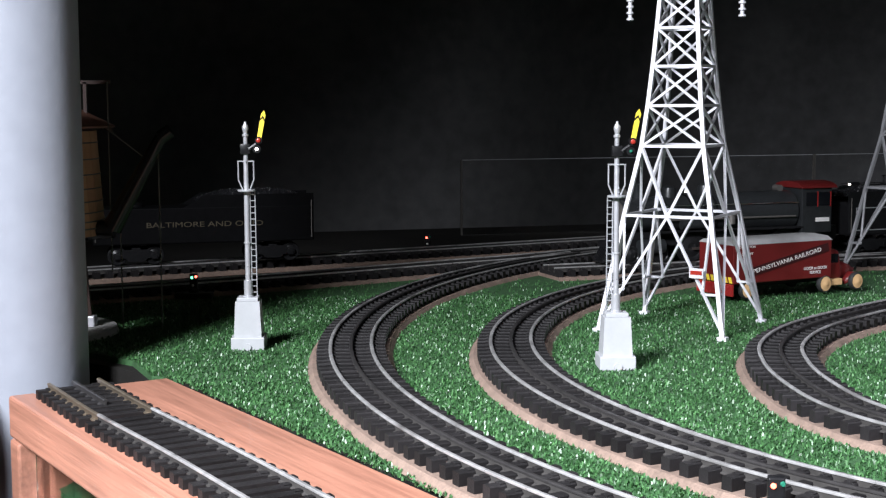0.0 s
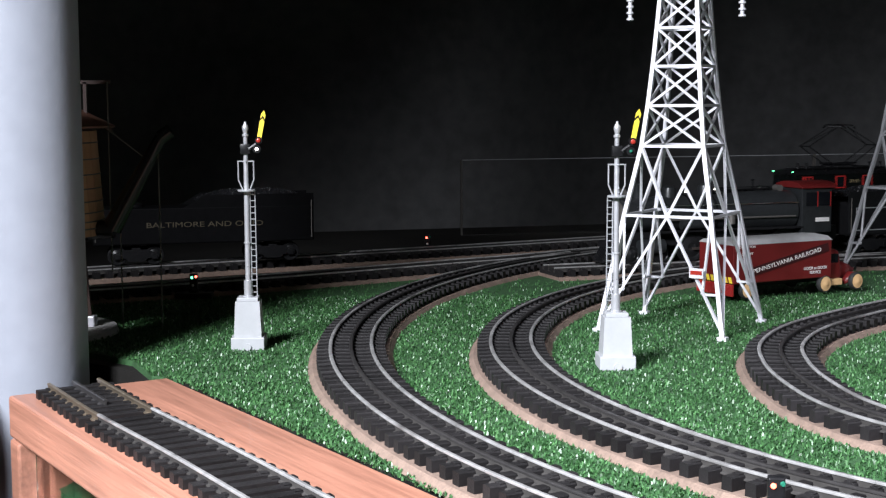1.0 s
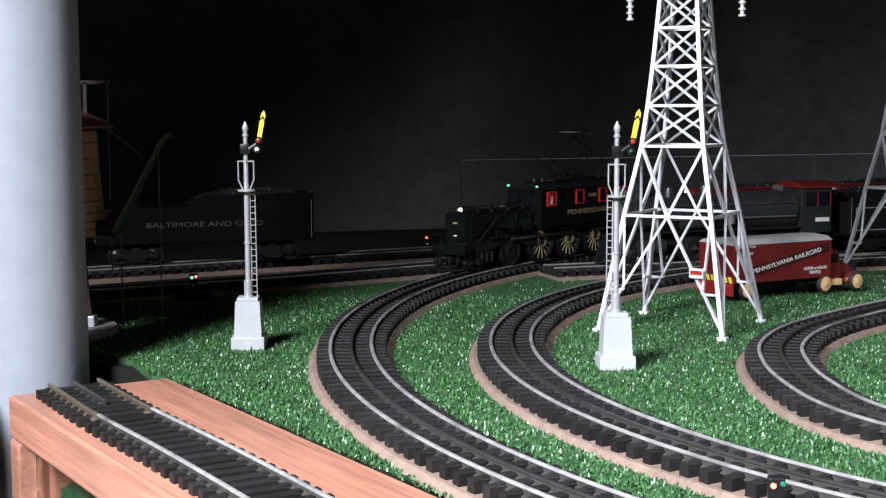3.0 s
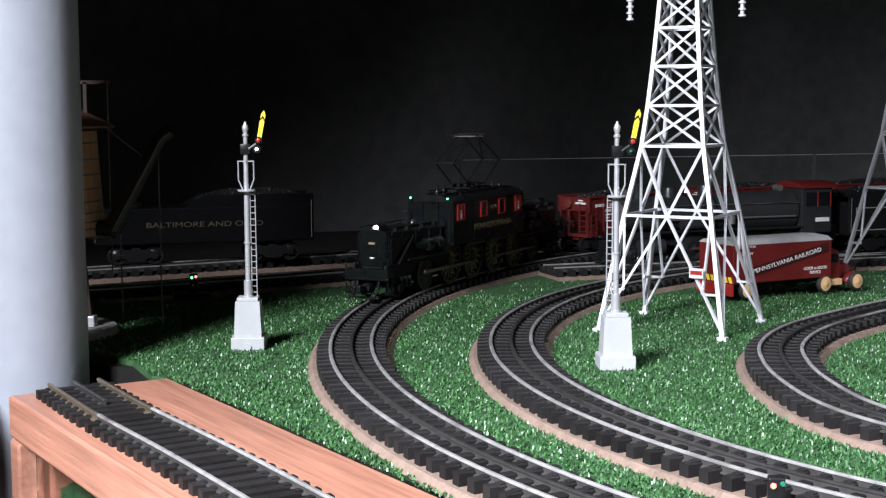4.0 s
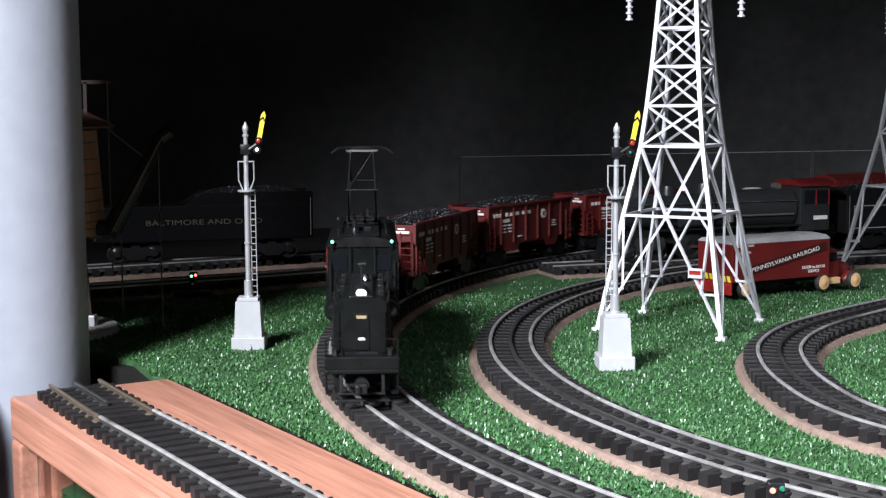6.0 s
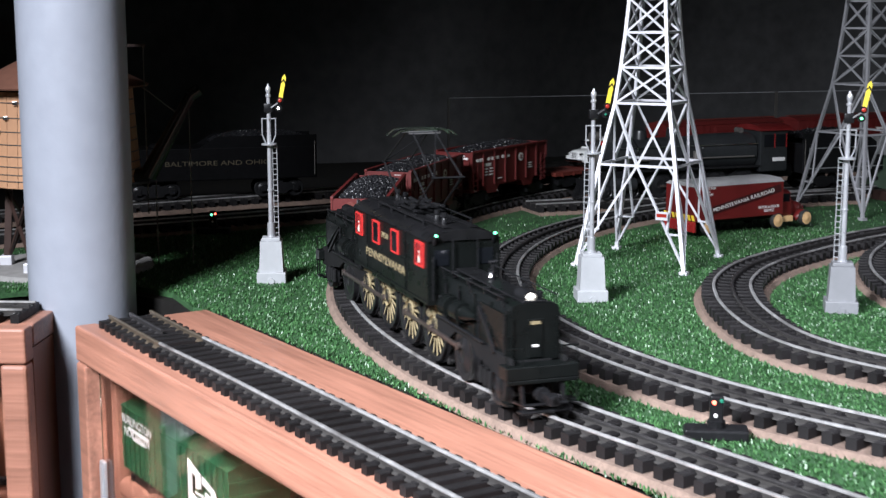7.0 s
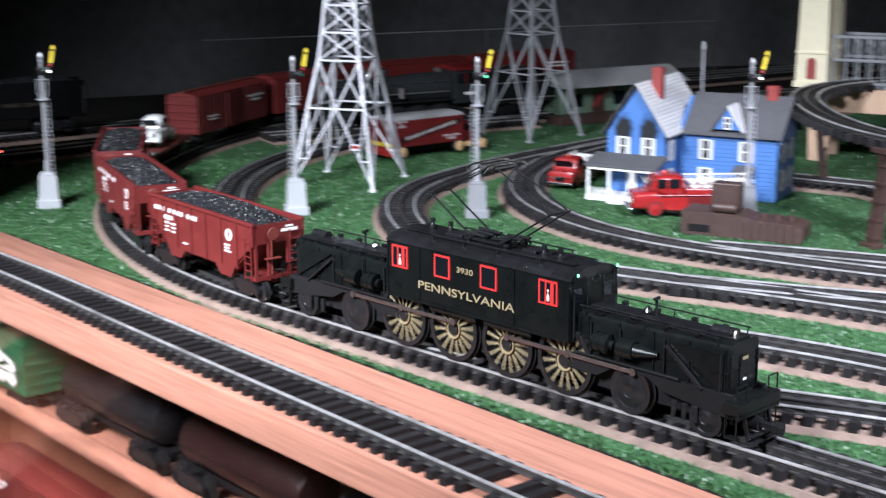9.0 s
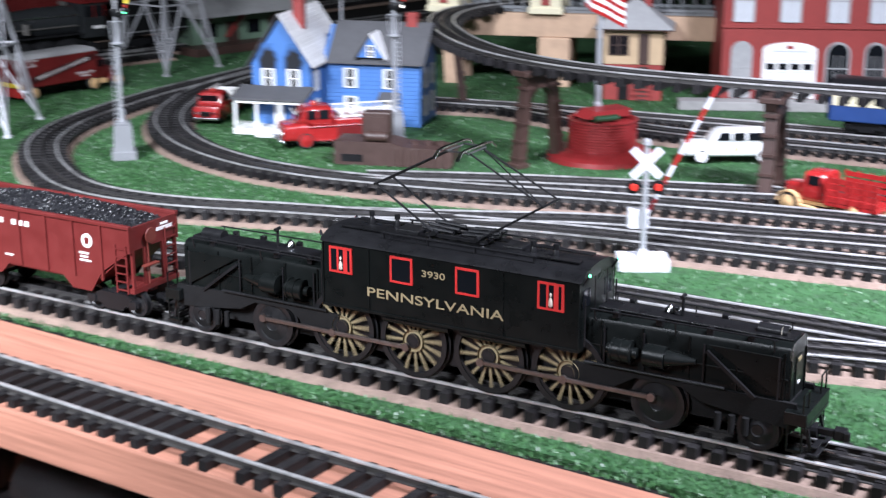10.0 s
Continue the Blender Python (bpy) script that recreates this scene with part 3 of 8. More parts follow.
# ---- lattice towers ----
def power_tower(at, turn, label, m, half=0.056, height=0.46, w=0.0024):
    e = thing("transmission_tower", label, "lattice tower", "transmission towers", pose(at[0], at[1], 0, 0, 0, turn))
    # half width by height: splayed legs below, a slow taper above
    prof = [(z, half * k) for z, k in ((0.0, 1.0), (0.100, 0.70), (0.160, 0.50), (0.195, 0.43), (0.229, 0.375), (0.262, 0.33), (0.290, 0.295), (0.317, 0.265), (0.34, 0.24), (0.37, 0.22), (0.41, 0.20), (0.45, 0.19))]
    cor = [(-1, -1), (1, -1), (1, 1), (-1, 1)]

    def P(i, z, k):
        return Vector((cor[i][0] * k, cor[i][1] * k, z))
    def piece(nm, a, b, t):
        part(nm, bar(bmesh.new(), a, b, t), m, e)

    for i in range(4):
        bm = bmesh.new()
        rings = []
        for z, k in prof:
            c = P(i, z, k)
            t = w * 0.75
            rings.append([bm.verts.new((c.x + dx * t, c.y + dy * t, z)) for dx, dy in ((-1, -1), (1, -1), (1, 1), (-1, 1))])
        for a, b in zip(rings, rings[1:]):
            for q in range(4):
                bm.faces.new((a[q], a[(q + 1) % 4], b[(q + 1) % 4], b[q]))
        bm.faces.new(rings[0][::-1])
        bm.faces.new(rings[-1])
        part("leg", bm, m, e)
    for i in range(4):
        j = (i + 1) % 4
        for z, k in prof[1:]:
            piece("girt", P(i, z, k), P(j, z, k), w)
        k0, (z1, k1), (z2, k2) = prof[0][1], prof[1], prof[2]
        mid = (P(i, z1, k1) + P(j, z1, k1)) / 2
        # big cross from the feet through the middle girt
        piece("brace", P(i, 0.004, k0), mid, w * 0.9)
        piece("brace", P(j, 0.004, k0), mid, w * 0.9)
        piece("brace", P(i, z2, k2), mid, w)
        piece("brace", P(j, z2, k2), mid, w)
        for a, b in ((i, j), (j, i)):
            lo, ro = P(a, 0.036, k0 * 0.88), P(b, 0.036, k0 * 0.88)
            piece("stay", lo, lo.lerp(ro, 0.14), w * 0.8)
            piece("stay", lo.lerp(ro, 0.14), P(a, z1, k1), w * 0.8)
        for (za, ka), (zb, kb) in zip(prof[2:-2], prof[3:]):
            piece("brace", P(i, za, ka), P(j, zb, kb), w * 0.85)
            piece("brace", P(j, za, ka), P(i, zb, kb), w * 0.85)
    # crossarm with hanging insulators
    for sx in (-1, 1):
        bm = bmesh.new()
        for sy in (-1, 1):
            bar(bm, (sx * half * 0.2, sy * half * 0.2, 0.338), (sx * 0.051, 0, 0.335), w)
            bar(bm, (sx * half * 0.18, sy * half * 0.18, 0.372), (sx * 0.051, 0, 0.335), w)
        part("crossarm", bm, m, e)
        bm = bmesh.new()
        prof2 = []
        for q in range(11):
            z = 0.270 + q * 0.0055
            prof2 += [(0.0018, z), (0.0034, z + 0.0006), (0.0032, z + 0.002), (0.0018, z + 0.0026)]
        prof2.append((0.0012, 0.335))
        lathe(bm, prof2, 12)
        ins = part("insulator", bm, M_WHITEMETAL, e, "white ribbed insulator string", smooth="auto")
        ins.location = (sx * 0.051, 0, 0.0)
    for sx, sy in cor:
        part("foot_plate", box(bmesh.new(), sx * half - 0.004, sx * half + 0.004, sy * half - 0.004, sy * half + 0.004, -0.001, 0.002), m, e)
    return e


M_TOWER2 = mat("dull_grey_metal", (0.36, 0.36, 0.38), 0.45, 0.3, 0.1, 200)
tower = power_tower((0.212, 1.245), -29, "white painted metal lattice transmission tower standing on the turf", M_WHITEMETAL)
plate = part("warning_plate", box(bmesh.new(), -0.0062, 0.0062, -0.0006, 0.0006, -0.0042, 0.0042, 0.0002), M_WHITEMETAL, tower, "small white plate with a red band")
plate.matrix_basis = pose(0.031, -0.0520, 0.054)
part("red_band", box(bmesh.new(), -0.0050, 0.0050, -0.0009, -0.0005, -0.0012, 0.0022), M_REDLENS, plate)
power_tower((0.538, 1.600), 30, "grey painted metal lattice transmission tower", M_TOWER2, half=0.056)


# ---- rolling stock ----
M_LOCO = mat("brunswick_green_black", (0.0048, 0.0058, 0.0056), 0.30, 0, 0.3, 90, 0.08, 900, spec=0.2)
M_LOCOROOF = mat("sooty_roof_black", (0.008, 0.008, 0.0088), 0.30, 0, 0.4, 90, 0.15, 500, spec=0.32)
M_FRAME = mat("matt_frame_black", (0.009, 0.009, 0.0095), 0.75, 0, 0.3, 200, 0.2, 700, spec=0.15)
M_REDTRIM = mat("window_red", (0.50, 0.028, 0.026), 0.4, 0, 0.1, 200)
M_GOLD = mat("gold_paint", (0.29, 0.235, 0.135), 0.5, 0.1, 0.12, 200)
M_ROD = mat("oily_steel_rod", (0.15, 0.12, 0.11), 0.4, 0.8, 0.2, 200)
M_WHEEL = mat("blackened_wheel", (0.013, 0.013, 0.014), 0.34, 0.1, 0.35, 200, spec=0.25)
M_TUSCAN = mat("freight_car_red", (0.115, 0.013, 0.012), 0.5, 0, 0.15, 90, 0.06, 700)
M_TUSCAND = mat("dark_freight_brown", (0.13, 0.025, 0.018), 0.5, 0, 0.2, 90)
M_COAL = mat("coal", (0.013, 0.013, 0.015), 0.28, 0, 0.5, 200, 0.5, 500)
M_WHITE = mat("white_lettering", (0.78, 0.76, 0.74), 0.5, 0, 0.05, 200)
M_CARWHITE = mat("white_enamel", (0.80, 0.81, 0.80), 0.2, 0, 0.04, 200, coat=0.4)
M_SHUTTERPALE = mat("pale_plastic", (0.55, 0.47, 0.40), 0.6, 0, 0.1, 200)
M_GLASSDARK = mat("dark_window_glass", (0.006, 0.007, 0.009), 0.12, 0, 0.1, 50, spec=0.2)
M_RUBBER = mat("tyre_rubber", (0.02, 0.02, 0.02), 0.7, 0, 0.2, 300)
M_STEELGREY = mat("dull_steel", (0.30, 0.30, 0.31), 0.35, 0.8, 0.2, 200)
M_CHROME = mat("chrome_trim", (0.75, 0.75, 0.77), 0.15, 1.0, 0.05, 100)


def move(bm, m):
    bmesh.ops.transform(bm, matrix=m, verts=bm.verts)
    return bm


def loft(bm, sections, seg=16, power=3.2):
    """Body from sections (x, half width, z low, z high): rounded boxes joined along x."""
    rings = []
    for x, w, z0, z1 in sections:
        r = []
        for i in range(seg):
            a = 2 * math.pi * (i + 0.5) / seg
            c, s = math.cos(a), math.sin(a)
            r.append(bm.verts.new((x, w * math.copysign(abs(c) ** (2 / power), c), (z0 + z1) / 2 + (z1 - z0) / 2 * math.copysign(abs(s) ** (2 / power), s))))
        rings.append(r)
    for a, b in zip(rings, rings[1:]):
        for i in range(seg):
            bm.faces.new((a[i], a[(i + 1) % seg], b[(i + 1) % seg], b[i]))
    bm.faces.new(rings[0])
    bm.faces.new(rings[-1][::-1])
    return bm


def disc_wheel(r, t=0.005, flange=True):
    bm = bmesh.new()
    prof = [(r * 0.25, -t * 0.6), (r * 0.3, -t * 0.7), (r * 0.72, -t * 0.35), (r * 0.82, -t * 0.5), (r, -t * 0.5), (r, t * 0.3)]
    if flange:
        prof += [(r * 1.09, t * 0.35), (r * 1.09, t * 0.5)]
    else:
        prof += [(r * 0.98, t * 0.5)]
    lathe(bm, prof, 28, pose(0, 0, 0, -90))
    return bm


def spoke_wheel_parts(parent, x, y, r, spokes=16, side=-1):
    """A spoked driver: its hub empty-free wheel body turns about y; spokes are gilt."""
    bm = bmesh.new()
    seg = 40
    for (r0, r1, y0, y1) in ((r * 0.86, r, -0.0022, 0.0022), (r, r * 1.06, 0.0012, 0.0026)):
        ring = []
        for rr, yy in ((r0, y0), (r1, y0), (r1, y1), (r0, y1)):
            ring.append([bm.verts.new((rr * math.cos(2 * math.pi * i / seg), yy, rr * math.sin(2 * math.pi * i / seg))) for i in range(seg)])
        for a in range(4):
            for i in range(seg):
                bm.faces.new((ring[a][i], ring[a][(i + 1) % seg], ring[(a + 1) % 4][(i + 1) % seg], ring[(a + 1) % 4][i]))
    lathe(bm, [(r * 0.2, -0.0028), (r * 0.2, 0.0028)], 16, pose(0, 0, 0, 90))
    # counterweight
    out = [(r * 0.86 * math.cos(radians(a)), r * 0.86 * math.sin(radians(a))) for a in range(62, 119, 8)]
    prism(bm, out, -0.0012, 0.0012, "y")
    w = part("driver", bm, M_WHEEL, parent, "large spoked driving wheel with gilt spokes", smooth="auto")
    for i in range(spokes):
        b = bmesh.new()
        a = 2 * math.pi * i / spokes + 0.1
        bar(b, (r * 0.18 * math.cos(a), -0.0004, r * 0.18 * math.sin(a)), (r * 0.87 * math.cos(a), -0.0004, r * 0.87 * math.sin(a)), 0.0008, 0.0016)
        part("spoke", b, M_GOLD, w)
    b = bmesh.new()
    lathe(b, [(r * 0.30, -0.0031), (r * 0.30, -0.0012), (r * 0.17, -0.0012), (r * 0.17, -0.0031)], 20, pose(0, 0, 0, -90), cap=False)
    part("hub_ring", b, M_GOLD, w)
    w.matrix_basis = pose(x, y, r, 0, 0, 180 if side > 0 else 0)
    return w


def truck_frame(parent, x, wheels=2, span=0.042, r=0.0105, material=None):
    """A freight truck: side frames, bolster, wheels and axles."""
    b = bmesh.new()
    for sy in (-1, 1):
        y = sy * 0.0215
        prism(b, [(-span * 0.62, 0.009), (-span * 0.62, 0.013), (-span * 0.3, 0.018), (span * 0.3, 0.018), (span * 0.62, 0.013), (span * 0.62, 0.009), (span * 0.3, 0.008), (span * 0.2, 0.004), (-span * 0.2, 0.004), (-span * 0.3, 0.008)], y - 0.0016, y + 0.0016, "y")
        for xx in (-span / 2, span / 2):
            box(b, xx - 0.0035, xx + 0.0035, y - 0.0028, y + 0.0028, 0.007, 0.014, 0.0006)
        for k in range(3):
            lathe(b, [(0.0016, 0.0065), (0.0016, 0.0155)], 8, Matrix.Translation(((k - 1) * 0.0042, y, 0)))
    box(b, -0.005, 0.005, -0.021, 0.021, 0.010, 0.020)
    t = part("truck", move(b, Matrix.Translation((x, 0, 0))), material or M_BLACK, parent, "black cast freight truck")
    for xx in (-span / 2, span / 2):
        b = bmesh.new()
        for sy in (-1, 1):
            w = disc_wheel(r, 0.005)
            move(w, Matrix.Translation((0, sy * 0.0165, 0)) @ pose(0, 0, 0, 0, 0, 0 if sy < 0 else 180))
            me = bpy.data.meshes.new("tmp")
            w.to_mesh(me)
            w.free()
            b.from_mesh(me)
            bpy.data.meshes.remove(me)
        rod(b, (0, -0.017, 0), (0, 0.017, 0), 0.0018, seg=8)
        part("wheelset", move(b, Matrix.Translation((x + xx, 0, r))), M_WHEEL, t, smooth="auto")
    return t


def coupler(parent, x, sx):
    b = bmesh.new()
    box(b, x, x + sx * 0.012, -0.002, 0.002, 0.012, 0.016)
    box(b, x + sx * 0.011, x + sx * 0.019, -0.004, 0.004, 0.0105, 0.018, 0.001)
    box(b, x + sx * 0.017, x + sx * 0.0215, -0.0045, -0.001, 0.011, 0.0175, 0.001)
    part("coupler", b, M_BLACK, parent, "black knuckle coupler")


def bars(parent, rows, y, material, name="lettering"):
    """Unreadable lettering as plain bars: (x, z, width, height) on a car side."""
    for x, z, w, h in rows:
        part(name, box(bmesh.new(), x - w / 2, x + w / 2, y - 0.0003, y + 0.0003, z - h / 2, z + h / 2), material, parent)


CABW = 0.0285
RIDE = 0.006


def electric_engine():
    e = thing("electric_locomotive", "dark green electric locomotive with red windows and gold lettering", "locomotive")
    half = [(-CABW, 0.040), (CABW, 0.040), (CABW, 0.0955), (CABW * 0.93, 0.0985), (CABW * 0.7, 0.1020), (CABW * 0.36, 0.1042), (0, 0.1048), (-CABW * 0.36, 0.1042), (-CABW * 0.7, 0.1020), (-CABW * 0.93, 0.0985), (-CABW, 0.0955)]
    body = part("cab_body", prism(bmesh.new(), half[:3] + [(-CABW, 0.0955)], -0.108, 0.108, "x"), M_LOCO, e)
    roof = [(y, z + 0.0004) for y, z in half[2:]]
    roof = [(CABW + 0.0012, 0.0958)] + [(y * 1.03, z) for y, z in roof[1:-1]] + [(-CABW - 0.0012, 0.0958)]
    part("roof", prism(bmesh.new(), roof, -0.1095, 0.1095, "x"), M_LOCOROOF, e, "matt black arched roof", smooth="auto")
    for sy in (-1, 1):
        y = sy * (CABW + 0.0006)
        b = bmesh.new()
        box(b, -0.108, 0.108, y - 0.0005, y + 0.0005, 0.0405, 0.0425)
        for x in (-0.1075, -0.066, 0.048, 0.1075):
            box(b, x - 0.0006, x + 0.0006, y - 0.0004, y + 0.0004, 0.0426, 0.095)
        part("batten", b, M_LOCO, body)
        for x, w, split in ((-0.091, 0.0205, True), (-0.037, 0.0195, False), (0.019, 0.0195, False), (0.086, 0.0205, True)):
            pane = part("window", box(bmesh.new(), x - w / 2 + 0.001, x + w / 2 - 0.001, y - 0.0004, y + 0.0002, 0.072, 0.0925), M_GLASSDARK, e, "dark glazed cab window")
            b = bmesh.new()
            t = 0.0017
            yy0, yy1 = y - 0.0007, y + 0.0007
            box(b, x - w / 2, x + w / 2, yy0, yy1, 0.0910, 0.0910 + t)
            box(b, x - w / 2, x + w / 2, yy0, yy1, 0.0708, 0.0708 + t)
            box(b, x - w / 2, x - w / 2 + t, yy0, yy1, 0.0708 + t, 0.0910)
            box(b, x + w / 2 - t, x + w / 2, yy0, yy1, 0.0708 + t, 0.0910)
            if split:
                # sliding sash pushed half open
                box(b, x - w * 0.16, x - w * 0.16 + t, yy0, yy1, 0.0708 + t, 0.0910)
                part("sash", box(bmesh.new(), x + w * 0.12, x + w * 0.30, y - 0.0005, y + 0.0005, 0.0726, 0.0910), M_REDTRIM, pane)
                f = bmesh.new()
                lathe(f, [(0.0012, 0.0730), (0.0022, 0.0745), (0.0019, 0.0790), (0.0012, 0.0815), (0.0017, 0.0835), (0.0010, 0.0855)], 10, Matrix.Translation((x, y - sy * 0.0008, 0)))
                part("figurine", f, M_SHUTTERPALE, pane, "small pale plain shape at the cab window", smooth=True)
            part("window_frame", b, M_REDTRIM, pane, "bright red window frame")
        m = Matrix.Translation((-0.009, y + sy * 0.0004, 0.0605)) @ pose(0, 0, 0, 90, 0, 0 if sy < 0 else 180)
        text_part("PENNSYLVANIA", 0.0098, m, M_GOLD, e, label="gold lettering on the cab side", sx=1.62, bold=0.00006)
        m = Matrix.Translation((-0.009, y + sy * 0.0004, 0.0815)) @ pose(0, 0, 0, 90, 0, 0 if sy < 0 else 180)
        text_part("3930", 0.0068, m, M_GOLD, e, name="road_number", sx=1.45, bold=0.00005)
        b = bmesh.new()
        rod(b, (-0.055, sy * 0.0245, 0.0385), (0.002, sy * 0.0245, 0.0385), 0.0036, seg=12)
        part("air_tank", b, M_LOCO, e, smooth="auto")
        b = bmesh.new()
        rod(b, (0.012, sy * 0.0245, 0.0385), (0.066, sy * 0.0245, 0.0385), 0.0036, seg=12)
        part("air_tank", b, M_LOCO, e, smooth="auto")
        for sx in (-1, 1):
            b = bmesh.new()
            rod(b, (sx * 0.1085, sy * 0.0240, 0.0935), (sx * 0.1125, sy * 0.0240, 0.0935), 0.0017, seg=10)
            part("marker_lamp", b, M_BLACK, e, smooth="auto")
            b = bmesh.new()
            rod(b, (sx * 0.1125, sy * 0.0240, 0.0935), (sx * 0.1135, sy * 0.0240, 0.0935), 0.0013, 0.0007, seg=10)
            part("marker_lens", b, M_GREENGLOW if sx > 0 else M_REDLENS, e, "lit marker lens")
    # cab ends with windows and doors
    for sx in (-1, 1):
        for y in (-0.018, 0.018):
            part("end_window", box(bmesh.new(), sx * 0.1075, sx * 0.1086, y - 0.006, y + 0.006, 0.074, 0.088, 0.0004), M_GLASSDARK, e)
        b = bmesh.new()
        for sy in (-1, 1):
            rod(b, (sx * 0.111, sy * 0.026, 0.045), (sx * 0.111, sy * 0.026, 0.078), 0.0006, seg=6)
            rod(b, (sx * 0.111, sy * 0.010, 0.066), (sx * 0.111, sy * 0.010, 0.090), 0.0005, seg=6)
        part("handrail", b, M_BLACK, e)
    # hoods
    for sx in (-1, 1):
        b = bmesh.new()
        out = [(-0.018, 0.028), (0.018, 0.028), (0.018, 0.063), (0.0165, 0.0658), (0.012, 0.0675), (-0.012, 0.0675), (-0.0165, 0.0658), (-0.018, 0.063)]
        prism(b, out, sx * 0.1085, sx * 0.2441, "x")
        hood = part("hood", b, M_LOCO, e, "long low end hood", smooth="auto")
        b = bmesh.new()
        box(b, sx * 0.1127, sx * 0.2429, -0.0085, 0.0085, 0.0672, 0.0690, 0.0006)
        for x in (0.1283, 0.1583, 0.1919, 0.2183):
            box(b, sx * x - 0.0022, sx * x + 0.0022, -0.0165, -0.0125, 0.0650, 0.0700, 0.0005)
            box(b, sx * x - 0.0022, sx * x + 0.0022, 0.0125, 0.0165, 0.0650, 0.0700, 0.0005)
        part("hatch", b, M_LOCOROOF, hood)
        for sy in (-1, 1):
            b = bmesh.new()
            y = sy * 0.0186
            for x in (0.1199, 0.1487, 0.1799, 0.2111, 0.2411):
                box(b, sx * x - 0.0005, sx * x + 0.0005, y - 0.0006, y + 0.0006, 0.030, 0.063)
            box(b, sx * 0.1091, sx * 0.2435, y - 0.0006, y + 0.0006, 0.0450, 0.0460)
            part("panel_strip", b, M_LOCO, hood)
            # fittings hung on the hood's side
            b = bmesh.new()
            rod(b, (sx * 0.1290, sy * 0.0215, 0.0455), (sx * 0.1430, sy * 0.0215, 0.0455), 0.0078, seg=18)
            rod(b, (sx * 0.1255, sy * 0.0215, 0.0455), (sx * 0.1465, sy * 0.0215, 0.0455), 0.0040, seg=12)
            for x in (0.1300, 0.1360, 0.1420):
                lathe(b, [(0.0084, -0.0006), (0.0084, 0.0006)], 18, Matrix.Translation((sx * x, sy * 0.0215, 0.0455)) @ pose(0, 0, 0, 0, 90))
            part("air_pump", b, M_LOCO, e, smooth="auto")
            b = bmesh.new()
            rod(b, (sx * 0.1520, sy * 0.0215, 0.0460), (sx * 0.1660, sy * 0.0215, 0.0460), 0.0078, seg=18)
            rod(b, (sx * 0.1660, sy * 0.0215, 0.0460), (sx * 0.1850, sy * 0.0200, 0.0470), 0.0060, 0.0020, seg=14)
            part("sand_box", b, M_LOCO, e, smooth="auto")
            b = bmesh.new()
            prism(b, [(sx * 0.1930, 0.060), (sx * 0.2400, 0.060), (sx * 0.2400, 0.032)], sy * 0.0195 - 0.0007, sy * 0.0195 + 0.0007, "y")
            part("gusset_plate", b, M_LOCO, e, "three-cornered stiffening plate")
            for x in (0.1225, 0.1500, 0.1900, 0.2380):
                b = bmesh.new()
                rod(b, (sx * x, sy * 0.0200, 0.029), (sx * x, sy * 0.0200, 0.060), 0.0007, seg=6)
                part("pipe", b, M_BLACK, e)
            b = bmesh.new()
            rod(b, (sx * 0.110, sy * 0.0225, 0.0330), (sx * 0.205, sy * 0.0225, 0.0330), 0.0011, seg=8)
            part("pipe", b, M_BLACK, e, smooth="auto")
            for q in range(3):
                b = bmesh.new()
                rod(b, (sx * (0.2020 + q * 0.009), sy * 0.0225, 0.010), (sx * (0.2020 + q * 0.009), sy * 0.0225, 0.022), 0.0022, seg=10)
                part("spring_hanger", b, M_FRAME, e, smooth="auto")
            b = bmesh.new()
            bar(b, (sx * 0.1919, sy * 0.0205, 0.056), (sx * 0.2243, sy * 0.0215, 0.030), 0.0022)
            rod(b, (sx * 0.1127, sy * 0.0205, 0.0705), (sx * 0.2363, sy * 0.0195, 0.0705), 0.0006, seg=6)
            for x in (0.1151, 0.1703, 0.2339):
                rod(b, (sx * x, sy * 0.018, 0.062), (sx * x, sy * 0.0203, 0.0705), 0.0005, seg=6)
            part("grab_rail", b, M_BLACK, e)
        # frame under the hood, curving over the wheels
        b = bmesh.new()
        out = [(0.100, 0.031), (0.250, 0.031), (0.2545, 0.025), (0.250, 0.019), (0.215, 0.0225), (0.190, 0.026), (0.176, 0.0275), (0.145, 0.0275), (0.130, 0.024), (0.100, 0.024)]
        for sy in (-1, 1):
            prism(b, [(sx * x, z) for x, z in out], sy * 0.0195 - 0.0015, sy * 0.0195 + 0.0015, "y")
        box(b, sx * 0.10, sx * 0.245, -0.012, 0.012, 0.012, 0.0285)
        part("truck_frame", b, M_FRAME, e)
        b = bmesh.new()
        box(b, sx * 0.2447, sx * 0.2587, -0.0265, 0.0265, 0.0245, 0.0275, 0.0006)
        box(b, sx * 0.2557, sx * 0.2587, -0.0265, 0.0265, 0.0215, 0.0245, 0.0006)
        for sy in (-1, 1):
            box(b, sx * 0.2467, sx * 0.2567, sy * 0.0235 - 0.0025, sy * 0.0235 + 0.0025, 0.0065, 0.008)
            rod(b, (sx * 0.2472, sy * 0.0255, 0.0075), (sx * 0.2472, sy * 0.0255, 0.0245), 0.0006, seg=6)
            rod(b, (sx * 0.2562, sy * 0.0255, 0.0075), (sx * 0.2562, sy * 0.0255, 0.040), 0.0006, seg=6)
            rod(b, (sx * 0.2562, sy * 0.0140, 0.0275), (sx * 0.2562, sy * 0.0140, 0.040), 0.0006, seg=6)
            rod(b, (sx * 0.2562, sy * 0.0255, 0.040), (sx * 0.2562, sy * 0.0140, 0.040), 0.0006, seg=6)
        part("footboard", b, M_LOCO, e)
        b = bmesh.new()
        for y in (-0.0150, 0.0150):
            bar(b, (sx * 0.2560, y, 0.0215), (sx * 0.2600, y, 0.0030), 0.0022)
